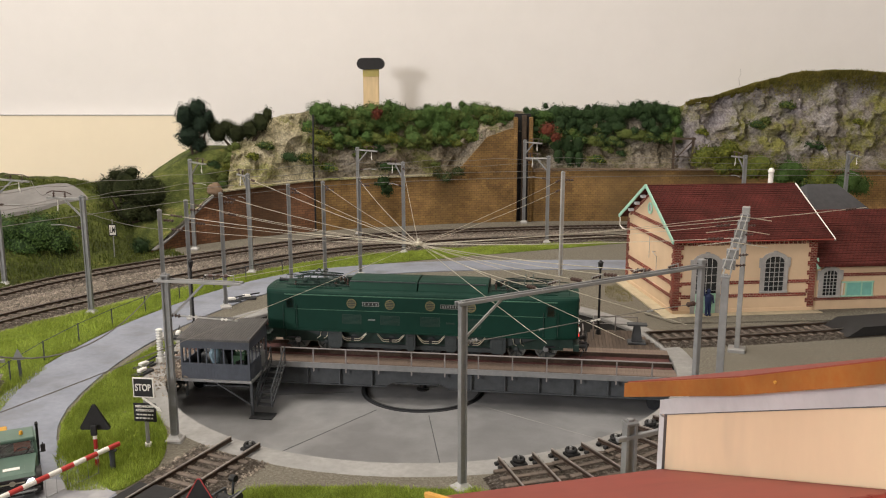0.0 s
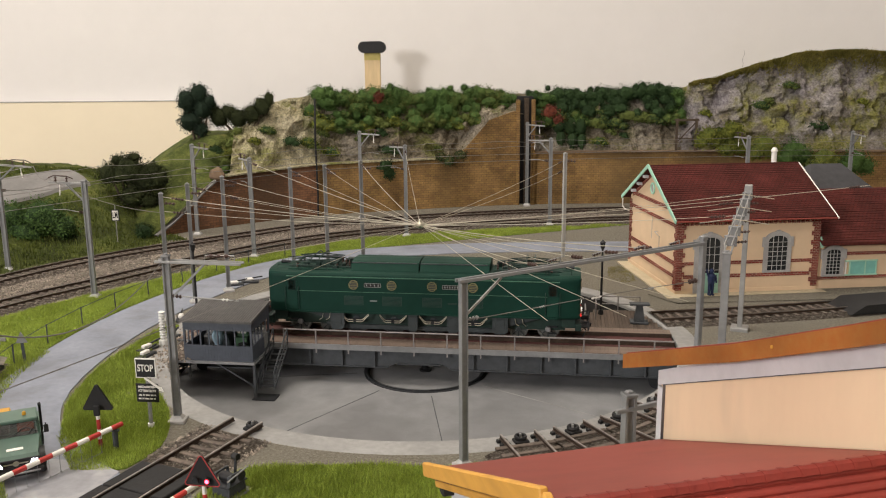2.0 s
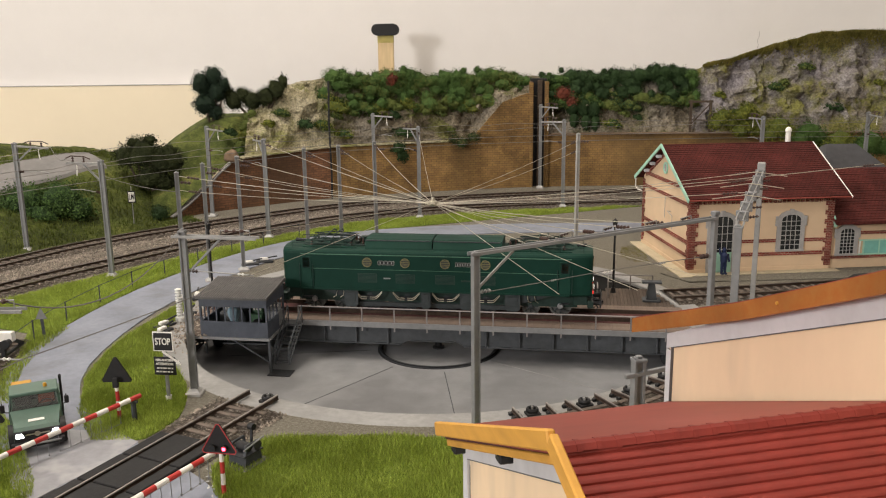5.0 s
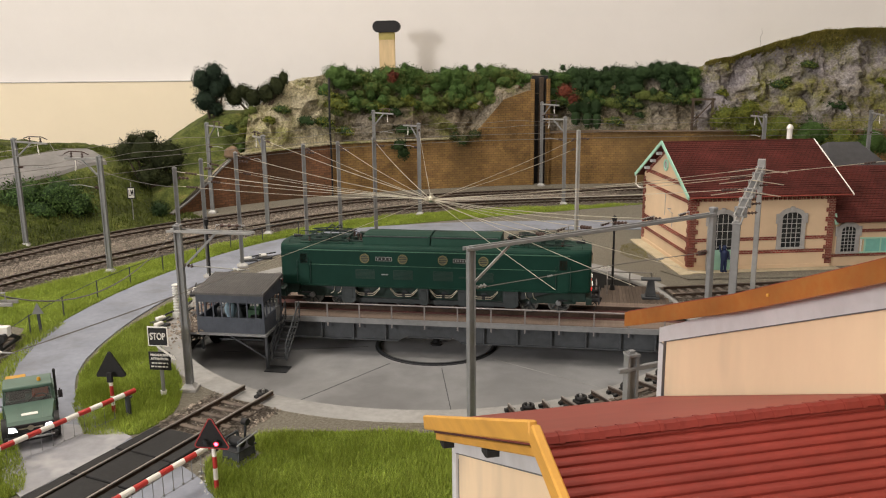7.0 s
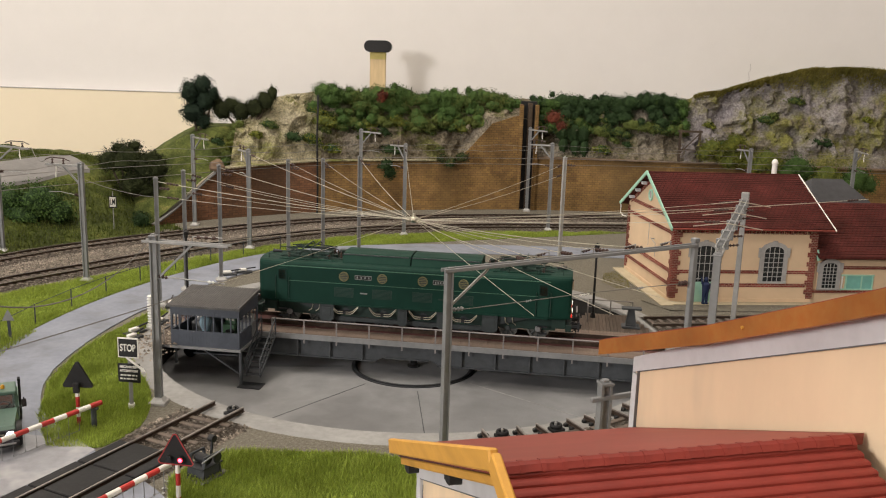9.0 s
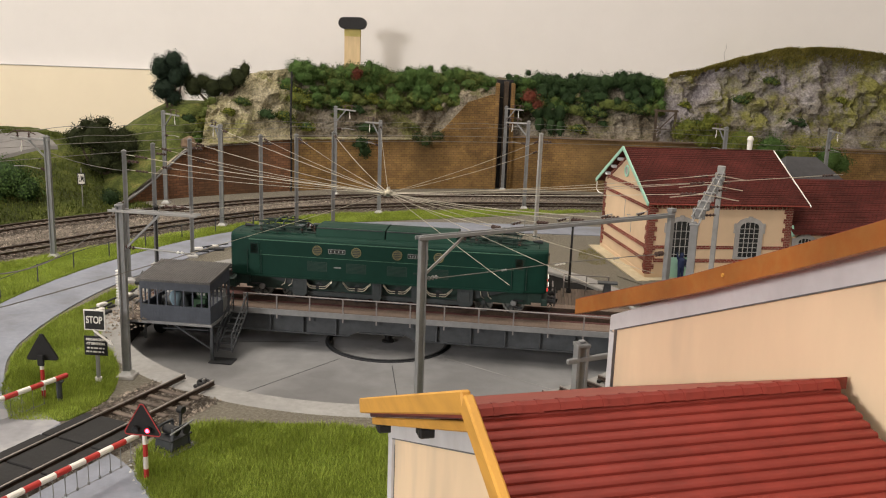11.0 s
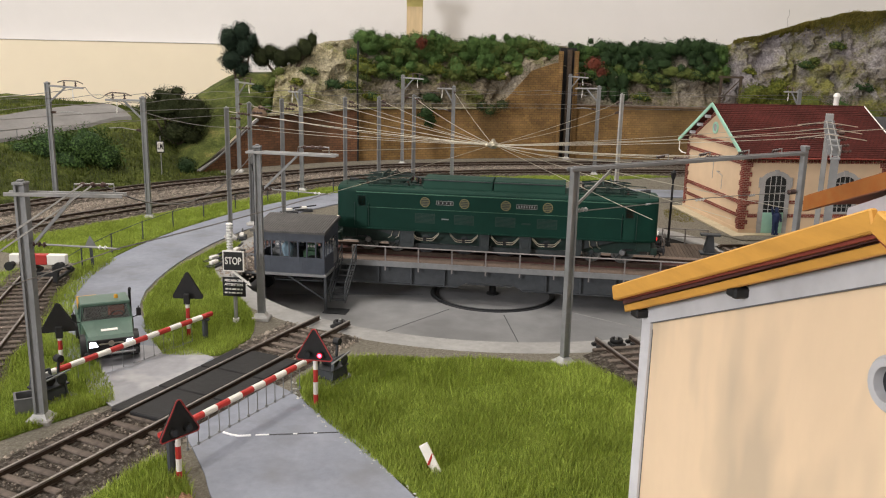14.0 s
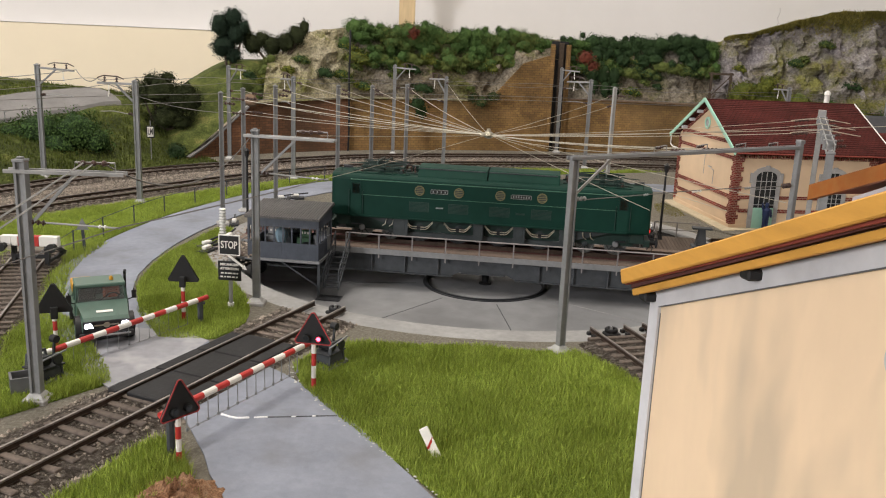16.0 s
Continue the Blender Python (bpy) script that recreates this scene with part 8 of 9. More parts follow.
def masts():
    for x, y, h, a, l in ((-25.4, 9.3, 9.1, 155, 3.7), (-36.7, 18.6, 9.55, -20, 3.8), (-16.2, 23.4, 9.2, 120, 3.2), (-24.6, 34.4, 9.5, -40, 2.8), (-2.5, 32.6, 9.4, 130, 2.6), (12.9, 38.2, 9.5, 145, 2.8), (-8.2, 43.6, 10.0, -25, 2.6), (11.6, 51.6, 10.3, -35, 2.4), (34, 38.0, 9.6, 100, 3.0), (48.5, 45.4, 9.4, -90, 3.0)):
        t = mast(x, y, h, 0.36)
        cantilever(t, h - 0.15, a, l)
    for x, y, h in ((-17.7, 3.3, 8.95), (-17.2, 7.7, 9.0), (-15.5, 11.0, 9.1), (-11.6, 18.2, 8.9), (-8.9, 20.0, 8.9), (-6.0, 22.4, 9.0), (12.3, 22.4, 9.5)):
        t = mast(x, y, h, 0.29, 20, foot=h < 9.4, material="plate" if h > 9.3 else "steel", name="span_mast", label="slender grey mast anchoring the wire fan", group="span masts")
        k = Mesh()
        spool(k, (0.2, -0.1, h - 0.7), (0.9, -0.35, h - 0.75), 3, 0.12)
        part("insulator", k, MAT["insulator"], t)
    t = mast(-11.75, -14.3, 8.5, 0.34)
    bracket(t, 8.2, -10, 3.9)
    t = mast(-16.9, -26.45, 8.55, 0.37)
    bracket(t, 8.15, 2, 3.4)
    # portal over the stub tracks
    A, B = Vector((2.42, -19.5, 0)), Vector((14.4, -12.9, 0))
    t = mast(A.x, A.y, 8.5, 0.31, 29, name="portal_frame", label="grey steel portal frame spanning the stub tracks", group="")
    d = (B - A).length
    bm_ = Mesh().bar((-0.3, -0.16, 8.45), (d, -0.16, 8.6), 0.08, 0.16, 0.02).bar((-0.3, 0.16, 8.45), (d, 0.16, 8.6), 0.08, 0.16, 0.02)
    part("beam", bm_, MAT["steel"], t)
    part("strut", Mesh().bar((0.1, 0, 6.9), (1.9, 0, 8.35), 0.08, 0.1), MAT["steel_pale"], t)
    part("right_post", Mesh().box(d - 0.14, -0.14, 0, d + 0.14, 0.14, 8.9, 0.03).box(d - 0.17, -0.17, 8.75, d + 0.17, 0.17, 8.95, 0.03), MAT["steel"], t)
    sp = part("span_wire", Mesh().tube([(0.2, 0, 6.68), (3.6, 0, 6.72), (7.0, 0, 6.78), (10.0, 0, 6.76), (d - 0.2, 0, 6.7)], 0.022, 5), MAT["wire_dark"], t, "thin span wire between the posts")
    for x0, x1, r, mm in ((0.25, 0.75, 0.10, "steel_pale"), (d - 0.85, d - 0.3, 0.13, "insulator"), (6.8, 7.4, 0.06, "white"), (3.9, 4.2, 0.05, "steel_pale"), (10.2, 10.6, 0.06, "steel_pale")):
        i = Mesh()
        spool(i, (x0, 0, 6.72), (x1, 0, 6.74), 3, r)
        part("insulator", i, MAT[mm], sp)
    for k in (0.32, 0.5, 0.68, 0.84):
        i = Mesh()
        spool(i, (d * k, 0.0, 8.75), (d * k + 0.5, 0.1, 8.8), 3, 0.07)
        part("insulator", i, MAT["insulator"], t)
        i = Mesh().tube([(d * k - 0.1, 0, 8.5), (d * k - 0.05, 0, 8.8), (d * k + 0.7, 0.1, 8.85), (d * k + 0.7, 0.1, 8.5)], 0.03, 5)
        part("hanger", i, MAT["steel_pale"], t)
    # lattice boom between two posts
    P, Q = Vector((14.75, -15.4, 0)), Vector((21.0, 0.1, 0))
    w = math.degrees(math.atan2(Q.y - P.y, Q.x - P.x))
    t = mast(P.x, P.y, 8.7, 0.38, w, name="lattice_portal", label="grey portal with a latticed boom near the station", group="")
    d = (Q - P).length
    part("far_post", Mesh().box(d - 0.16, -0.16, 0, d + 0.16, 0.16, 9.6, 0.03).box(d - 0.55, -0.55, -0.1, d + 0.55, 0.55, 0.25, 0.05), MAT["steel_pale"], t)
    lt = Mesh()
    for y, z in ((-0.16, 8.6), (0.16, 8.6), (-0.16, 9.0), (0.16, 9.0)):
        lt.bar((0, y, z), (d, y, z + 0.25), 0.05, 0.05)
    nn = 16
    for k in range(nn):
        x0, x1 = d * k / nn, d * (k + 1) / nn
        for y in (-0.16, 0.16):
            lt.bar((x0, y, 8.6 + (0.4 if k % 2 else 0) + 0.25 * x0 / d), (x1, y, 8.6 + (0 if k % 2 else 0.4) + 0.25 * x1 / d), 0.035, 0.035)
    part("lattice_boom", lt, MAT["steel_pale"], t)
    for k in (0.12, 0.27, 0.45, 0.62, 0.8, 0.95):
        i = Mesh()
        spool(i, (d * k, -0.3, 8.75 + 0.25 * k), (d * k + 0.1, -0.75, 8.8 + 0.25 * k), 3, 0.08)
        part("insulator", i, MAT["insulator"], t)
        part("boom_bracket", Mesh().box(d * k - 0.12, -0.3, 8.55 + 0.25 * k, d * k + 0.12, 0.3, 9.05 + 0.25 * k, 0.02), MAT["steel"], t)
    part("post_head", Mesh().box(d - 0.24, -0.24, 9.1, d + 0.24, 0.24, 9.65, 0.04), MAT["steel_pale"], t)
    for k in (0.35, 0.6, 0.9):
        part("contact_arm", Mesh().tube([(d * k - 0.4, 1.8, 9.0), (d * k, 0.2, 9.25), (d * k + 0.4, -1.6, 9.0)], 0.026, 5), MAT["wire"], t)
    t = mast(6.95, -31.3, 8.1, 0.34, 15, name="anchor_post", label="stout grey anchor post with a crossarm behind the house", group="")
    part("crossarm", Mesh().bar((-0.45, -0.1, 7.6), (2.6, -0.1, 7.9), 0.12, 0.14, 0.02), MAT["steel"], t)
    part("crossarm", Mesh().bar((-0.3, 0.25, 7.45), (2.6, 0.25, 7.75), 0.1, 0.12, 0.02), MAT["steel"], t)
    part("guy_strut", Mesh().bar((1.6, 0, 6.1), (0.2, 0, 4.9), 0.12, 0.12), MAT["white"], t)
    # gantry on the wall
    g = thing("wall_gantry", (30.4, 53.6, 6.3), 0, "small weathered timber gantry on the wall head", "gantry")
    for x in (0, 2.4):
        part("post", Mesh().box(x - 0.14, -0.14, 0, x + 0.14, 0.14, 4.2), MAT["bark"], g)
    part("beam", Mesh().box(-0.3, -0.12, 3.9, 2.7, 0.12, 4.15), MAT["bark"], g)
    part("brace", Mesh().bar((0, 0, 1.2), (2.4, 0, 3.8), 0.12, 0.12).bar((0, 0, 1.8), (2.4, 0, 1.7), 0.12, 0.12), MAT["bark"], g)


masts()


def sagging(p, q, sag, n=8):
    p, q = Vector(p), Vector(q)
    return [p.lerp(q, k / n) - Vector((0, 0, sag * 4 * (k / n) * (1 - k / n))) for k in range(n + 1)]


def wire_fan():
    t = thing("wire_fan", (0, 0, 0), 0, "fan of bright overhead wires meeting above the turntable", "overhead wire")
    h = Mesh().lathe([(0.12, 7.0), (0.3, 7.08), (0.36, 7.2), (0.3, 7.34), (0.16, 7.42), (0.1, 7.6)], 14)
    for k in range(10):
        a = 2 * math.pi * k / 10
        h.cyl((0.3 * math.cos(a), 0.3 * math.sin(a), 7.2), (0.52 * math.cos(a), 0.52 * math.sin(a), 7.2), 0.07, n=6)
    part("hub", h, MAT["chrome"], t, "shiny metal hub")
    ends = [(-17.7, 3.3, 8.7), (-17.7, 3.3, 7.7), (-17.2, 7.7, 8.8), (-17.2, 7.7, 7.4), (-15.5, 11.0, 8.9), (-15.5, 11.0, 7.6), (-11.6, 18.2, 8.7), (-8.9, 20.0, 8.7), (-6.0, 22.4, 8.8), (-2.5, 32.6, 8.9), (12.3, 22.4, 8.9), (12.3, 22.4, 8.0), (-16.2, 23.4, 8.8),
            (21.0, 0.1, 9.1), (20.2, -1.9, 8.9), (18.4, -6.3, 8.8), (32.0, 6.8, 8.6)]
    A, B = Vector((2.42, -19.5, 8.5)), Vector((14.4, -12.9, 8.6))
    ends += [tuple(A.lerp(B, k)) for k in (0.30, 0.5, 0.66, 0.82)]
    # contact wires that end over the stub tracks and at the yard mast
    low = [(6.25, -17.3, 6.0), (9.9, -16.7, 6.0), (13.2, -15.0, 6.2), (-8.35, -14.95, 6.42), (-8.6, -14.9, 8.4)]
    for i, e in enumerate(ends + low):
        v = Vector(e)
        u = Vector((v.x, v.y, 0)).normalized() * 0.45
        thin = e in low
        pts = sagging((u.x, u.y, 7.22), v, 0.05 if thin else 0.14 + 0.05 * (i % 3))
        w = part("wire", Mesh().tube(pts, 0.015 if thin else 0.018 if i % 4 else 0.026, 5), MAT["wire"], t)
        if thin:
            continue
        ins = Mesh()
        d = (pts[-2] - v).normalized()
        spool(ins, v + d * 0.8, v + d * 1.7, 4, 0.10)
        part("insulator", ins, MAT["insulator"], w, "brown insulator in the wire")


def catenary():
    for line in (NEAR, FAR):
        t = thing("catenary_wire", (0, 0, 0), 0, "thin contact and carrier wires above the main line", "overhead wire", "catenary wires")
        pts = [p for p in line if -44 < p.x < 60]
        for z, r in ((7.05, 0.026), (8.6, 0.022)):
            part("wire", Mesh().tube([(p.x, p.y, z - (0.2 * math.sin(i * 0.55) ** 2 if z > 8 else 0)) for i, p in enumerate(pts)], r, 4), MAT["wire_dark"], t)
    t = thing("feeder_wire", (0, 0, 0), 0, "drooping feeder and contact wires between the yard masts", "overhead wire", "catenary wires")
    for pts, r, m in ((sagging((-14.2, -26.4, 8.5), (-11.9, -14.3, 8.24), 1.45, 14), 0.03, "wire_dark"),
                      (sagging((-14.85, -26.4, 8.5), (-15.9, -38.0, 6.6), 0.1, 6), 0.035, "steel_pale"),
                      (sagging((-14.55, -26.4, 8.46), (-15.6, -38.0, 6.45), 0.1, 6), 0.03, "steel_pale"),
                      (sagging((-13.75, -26.4, 6.36), (-8.35, -14.95, 6.42), 0.05, 6), 0.022, "wire_dark"),
                      (sagging((-13.75, -26.4, 6.36), (-17.3, -38.0, 6.3), 0.05, 6), 0.022, "wire_dark"),
                      (sagging((-32.9, 17.2, 9.3), (-28.8, 10.9, 9.05), 0.5, 8), 0.03, "wire_dark"),
                      (sagging((-28.8, 10.9, 9.05), (-17.7, 3.3, 7.6), 0.5, 10), 0.022, "wire_dark"),
                      (sagging((-46.0, 6.0, 9.0), (-32.9, 17.2, 9.3), 0.6, 8), 0.03, "wire_dark")):
        part("wire", Mesh().tube(pts, r, 4), MAT[m], t)


wire_fan()
catenary()


# level crossing ----------------------------------------------------------------------------
def striped(parent, p, q, r, n, first="red", name="band"):
    p, q = Vector(p), Vector(q)
    order = ("red", "white") if first == "red" else ("white", "red")
    for k in range(n):
        part(name, Mesh().cyl(p.lerp(q, k / n), p.lerp(q, (k + 1) / n), r, n=10), MAT[order[k % 2]], parent)


def barrier(base, tip, label, n=13, skirt=True, rest=True, rod=0.018, first="red"):
    base, tip = Vector(base), Vector(tip)
    t = thing("level_crossing_barrier", (0, 0, 0), 0, label, "barrier", "crossing barriers")
    boom = new("boom")
    boom.parent = t
    tagged(boom, "red and white banded boom")
    striped(boom, base, tip, 0.115, n, first)
    if skirt:
        sk = Mesh()
        a, b = base.lerp(tip, 0.12), base.lerp(tip, 0.86)
        m = 13
        for k in range(m):
            p = a.lerp(b, k / (m - 1))
            sk.tube([p, p - Vector((0, 0, 0.95))], rod, 4)
            sk.cyl(p - Vector((0, 0, 0.85)), p - Vector((0, 0, 0.95)), rod * 2.6, n=6)
        sk.tube([a - Vector((0, 0, 0.93)), b - Vector((0, 0, 0.93))], 0.016, 4)
        part("hanging_skirt", sk, MAT["steel"], t, "row of thin hanging rods")
    if rest:
        e = base.lerp(tip, 0.95)
        part("rest_post", Mesh().cyl((e.x, e.y, 0), (e.x, e.y, e.z - 0.1), 0.13, n=8).box(e.x - 0.2, e.y - 0.1, e.z - 0.2, e.x + 0.2, e.y + 0.1, e.z - 0.12), MAT["girder"], t, "grey rest post")
    return t


def barrier_drive(x, y, rz, label):
    t = thing("barrier_drive", (x, y, 0), rz, label, "machine", "barrier drives")
    part("plinth", Mesh().box(-0.8, -0.62, 0, 0.8, 0.62, 0.12, 0.03), MAT["grey_box"], t)
    part("housing", Mesh().box(-0.5, -0.4, 0.12, 0.55, 0.4, 0.55, 0.04), MAT["girder"], t)
    part("housing_lid", Mesh().box(-0.56, -0.46, 0.55, 0.6, 0.46, 0.62, 0.02), MAT["darkmetal"], t)
    for sy in (-0.38, 0.38):
        part("side_frame", Mesh().bar((-0.5, sy, 0.12), (-0.35, sy, 1.05), 0.06, 0.14).bar((0.5, sy, 0.12), (0.35, sy, 1.05), 0.06, 0.14).bar((-0.4, sy, 1.02), (0.4, sy, 1.02), 0.06, 0.1), MAT["girder"], t)
    part("motor", Mesh().cyl((-0.05, -0.3, 0.84), (-0.05, 0.3, 0.84), 0.2, n=14).cyl((-0.05, 0.3, 0.84), (-0.05, 0.42, 0.84), 0.09, n=10), MAT["black"], t)
    part("gear_wheel", Mesh().lathe([(0.06, -0.04), (0.2, -0.04), (0.22, 0.0), (0.2, 0.04), (0.06, 0.04)], 18, axis=Matrix.Translation((0.3, -0.44, 0.84)) @ pose(0, 0, 0, 90, 0, 0)), MAT["darkmetal"], t)
    part("lever", Mesh().bar((0.5, 0.1, 0.6), (0.62, 0.12, 1.5), 0.07, 0.09), MAT["darkmetal"], t)
    part("counterweight", Mesh().cyl((0.62, 0.0, 1.42), (0.62, 0.26, 1.42), 0.15, n=12), MAT["black"], t)
    part("tie_rod", Mesh().bar((-0.62, -0.5, 0.95), (0.62, -0.5, 1.12), 0.05, 0.05), MAT["steel"], t)


def warning_sign(x, y, rz, label, front=True, lit=(), h=3.05, tilt=0):
    t = thing("warning_sign", (x, y, 0), rz, label, "road sign", "crossing signs")
    post = new("post")
    post.parent = t
    striped(post, (0, 0, 0), (0, 0, h - 1.1), 0.09, 4, "red")
    def tri_pts(s, y):
        r = 0.74 * s
        out = []
        for k in range(3):
            a = math.pi / 2 + 2 * math.pi * k / 3
            c = Vector((r * math.cos(a), 0, r * math.sin(a)))
            for da in (-0.5, 0, 0.5):
                out.append((c.x * 0.86 + 0.13 * s * math.cos(a + da), y, c.z * 0.86 + 0.13 * s * math.sin(a + da)))
        return [(p[0], p[1], p[2] + h - 0.75) for p in out]
    pl = part("plate", Mesh().extrude(tri_pts(1.0, -0.06), (0, -0.08, 0)), MAT["black"], t, "black triangular plate")
    rim = Mesh()
    o = tri_pts(1.0, -0.15)
    for a, b in zip(o, o[1:] + o[:1]):
        rim.bar(a, b, 0.025, 0.04)
    part("rim", rim, MAT["red_dark"] if front else MAT["black"], pl)
    for sx in (-0.24, 0.24):
        on = (sx > 0 and "r" in lit) or (sx < 0 and "l" in lit)
        hd = part("lamp", Mesh().cyl((sx, -0.14, h - 0.94), (sx, -0.27, h - 0.94), 0.13, n=12), MAT["black"], pl)
        part("lens", Mesh().cyl((sx, -0.25, h - 0.94), (sx, -0.285, h - 0.94), 0.095, n=12), MAT["red_glow"] if on else MAT["glass_dark"], hd)
        if on:
            part("bulb", Mesh().lathe([(0.075, 0.0), (0.06, 0.03), (0.02, 0.05)], 12, axis=Matrix.Translation((sx, -0.285, h - 0.94)) @ pose(0, 0, 0, 90, 0, 0)), MAT["red_on"], hd, "glowing red bulb")
    part("shade", Mesh().box(-0.14, -0.0, h - 1.4, 0.14, 0.14, h - 0.9, 0.03), MAT["black"], t)
    return t


def text_mesh(name, body, size, material, parent, m):
    cu = bpy.data.curves.new(name, "FONT")
    cu.body = body
    cu.size = size * U
    cu.align_x, cu.align_y = "CENTER", "CENTER"
    cu.extrude = 0.0002
    cu.offset = 0.00005
    tmp = new("tmp_text", cu)
    dg = bpy.context.evaluated_depsgraph_get()
    me = bpy.data.meshes.new_from_object(tmp.evaluated_get(dg))
    bpy.data.objects.remove(tmp)
    me.materials.clear()
    me.materials.append(MAT[material])
    ob = new(name, me)
    ob.parent = parent
    m = m.copy()
    m.translation *= U
    ob.matrix_local = m
    return ob


def stop_sign():
    t = thing("stop_sign", (-12.8, -15.25, 0), -6, "black stop board over a smaller notice on a grey post", "sign")
    part("post", Mesh().cyl((0, 0.08, 0.25), (0, 0.08, 3.5), 0.1, n=8), MAT["steel_pale"], t)
    part("foot", Mesh().cyl((0, 0.08, 0), (0, 0.08, 0.3), 0.16, n=8), MAT["white"], t)
    a = part("board", Mesh().box(-0.52, -0.05, 2.65, 0.52, 0.0, 3.65, 0.02), MAT["white"], t, "white-edged black board")
    part("face", Mesh().box(-0.46, -0.065, 2.71, 0.46, -0.045, 3.59), MAT["black"], a)
    text_mesh("lettering", "STOP", 0.36, "white", a, Matrix.Translation((0, -0.075, 3.15)) @ pose(0, 0, 0, 90, 0, 0) @ Matrix.Diagonal((0.92, 1.35, 1, 1)))
    ar = Mesh().bar((-0.05, -0.1, 2.68), (0.72, -0.1, 2.12), 0.04, 0.1).extrude([(0.62, -0.12, 2.06), (0.86, -0.12, 2.0), (0.74, -0.12, 2.24)], (0, 0.04, 0))
    part("arrow", ar, MAT["white"], t, "white slanting arrow")
    b = part("board", Mesh().box(-0.56, -0.05, 1.42, 0.56, 0.0, 2.36, 0.02), MAT["black"], t, "black notice board with white lines")
    text_mesh("lettering", "ATTENTION", 0.16, "white", b, Matrix.Translation((0, -0.06, 2.0)) @ pose(0, 0, 0, 90, 0, 0))
    ln = Mesh()
    text_mesh("lettering", "MECANICIEN", 0.15, "white", b, Matrix.Translation((0, -0.06, 2.2)) @ pose(0, 0, 0, 90, 0, 0))
    for z, w in ((1.78, 0.42), (1.6, 0.46)):
        x = -w
        k = 0
        while x < w - 0.05:
            l = (0.14, 0.09, 0.2)[k % 3]
            ln.box(x, -0.065, z - 0.035, min(w, x + l), -0.045, z + 0.035)
            x += l + 0.05
            k += 1
    part("worn_line", ln, MAT["white"], b)


def crossing():
    barrier((-7.75, -23.3, 1.45), (-11.28, -30.54, 1.54), "closed red and white barrier with a hanging skirt")
    barrier((-17.9, -24.2, 0.8), (-13.33, -17.37, 1.21), "closed red and white barrier before the truck", 14, True, rod=0.01, first="white")
    barrier_drive(-7.3, -21.9, 62, "dark barrier drive on a grey plinth in the lawn")
    barrier_drive(-17.5, -24.6, 60, "dark barrier drive on a grey plinth in the grass")
    tr = thing("stone_trough", (-17.75, -25.55, 0), 30, "grey open trough beside the barrier drive", "trough")
    part("basin", Mesh().box(-0.5, -0.42, 0, 0.5, 0.42, 0.12).box(-0.5, -0.42, 0.12, -0.42, 0.42, 0.62).box(0.42, -0.42, 0.12, 0.5, 0.42, 0.62).box(-0.42, -0.42, 0.12, 0.42, -0.34, 0.62).box(-0.42, 0.34, 0.12, 0.42, 0.42, 0.62), MAT["grey_box"], tr)
    warning_sign(-7.5, -24.55, -8, "black triangular crossing signal with a red rim and lit lamp", True, "r")
    warning_sign(-10.75, -30.55, 52, "black triangular crossing signal on a banded post beside the road", True, "", 2.75)
    warning_sign(-14.4, -17.4, 180, "black back of a triangular crossing signal on the island", False)
    warning_sign(-18.45, -21.35, 200, "black back of a triangular crossing signal beside the truck", False, h=2.7)
    stop_sign()
    w = thing("white_marker", (-3.1, -29.45, 0), 0, "white marker board with a red stripe aslant in the lawn", "marker")
    part("board", Mesh().obox(Matrix.Translation((0, 0, 0.45)) @ pose(0, 0, 0, -20, -30, 0), (0.15, 0.04, 0.52), 0.02), MAT["white"], w)
    part("stripe", Mesh().obox(Matrix.Translation((0.0, -0.02, 0.45)) @ pose(0, 0, 0, -20, 22, 0), (0.035, 0.04, 0.19)), MAT["red"], w)


crossing()


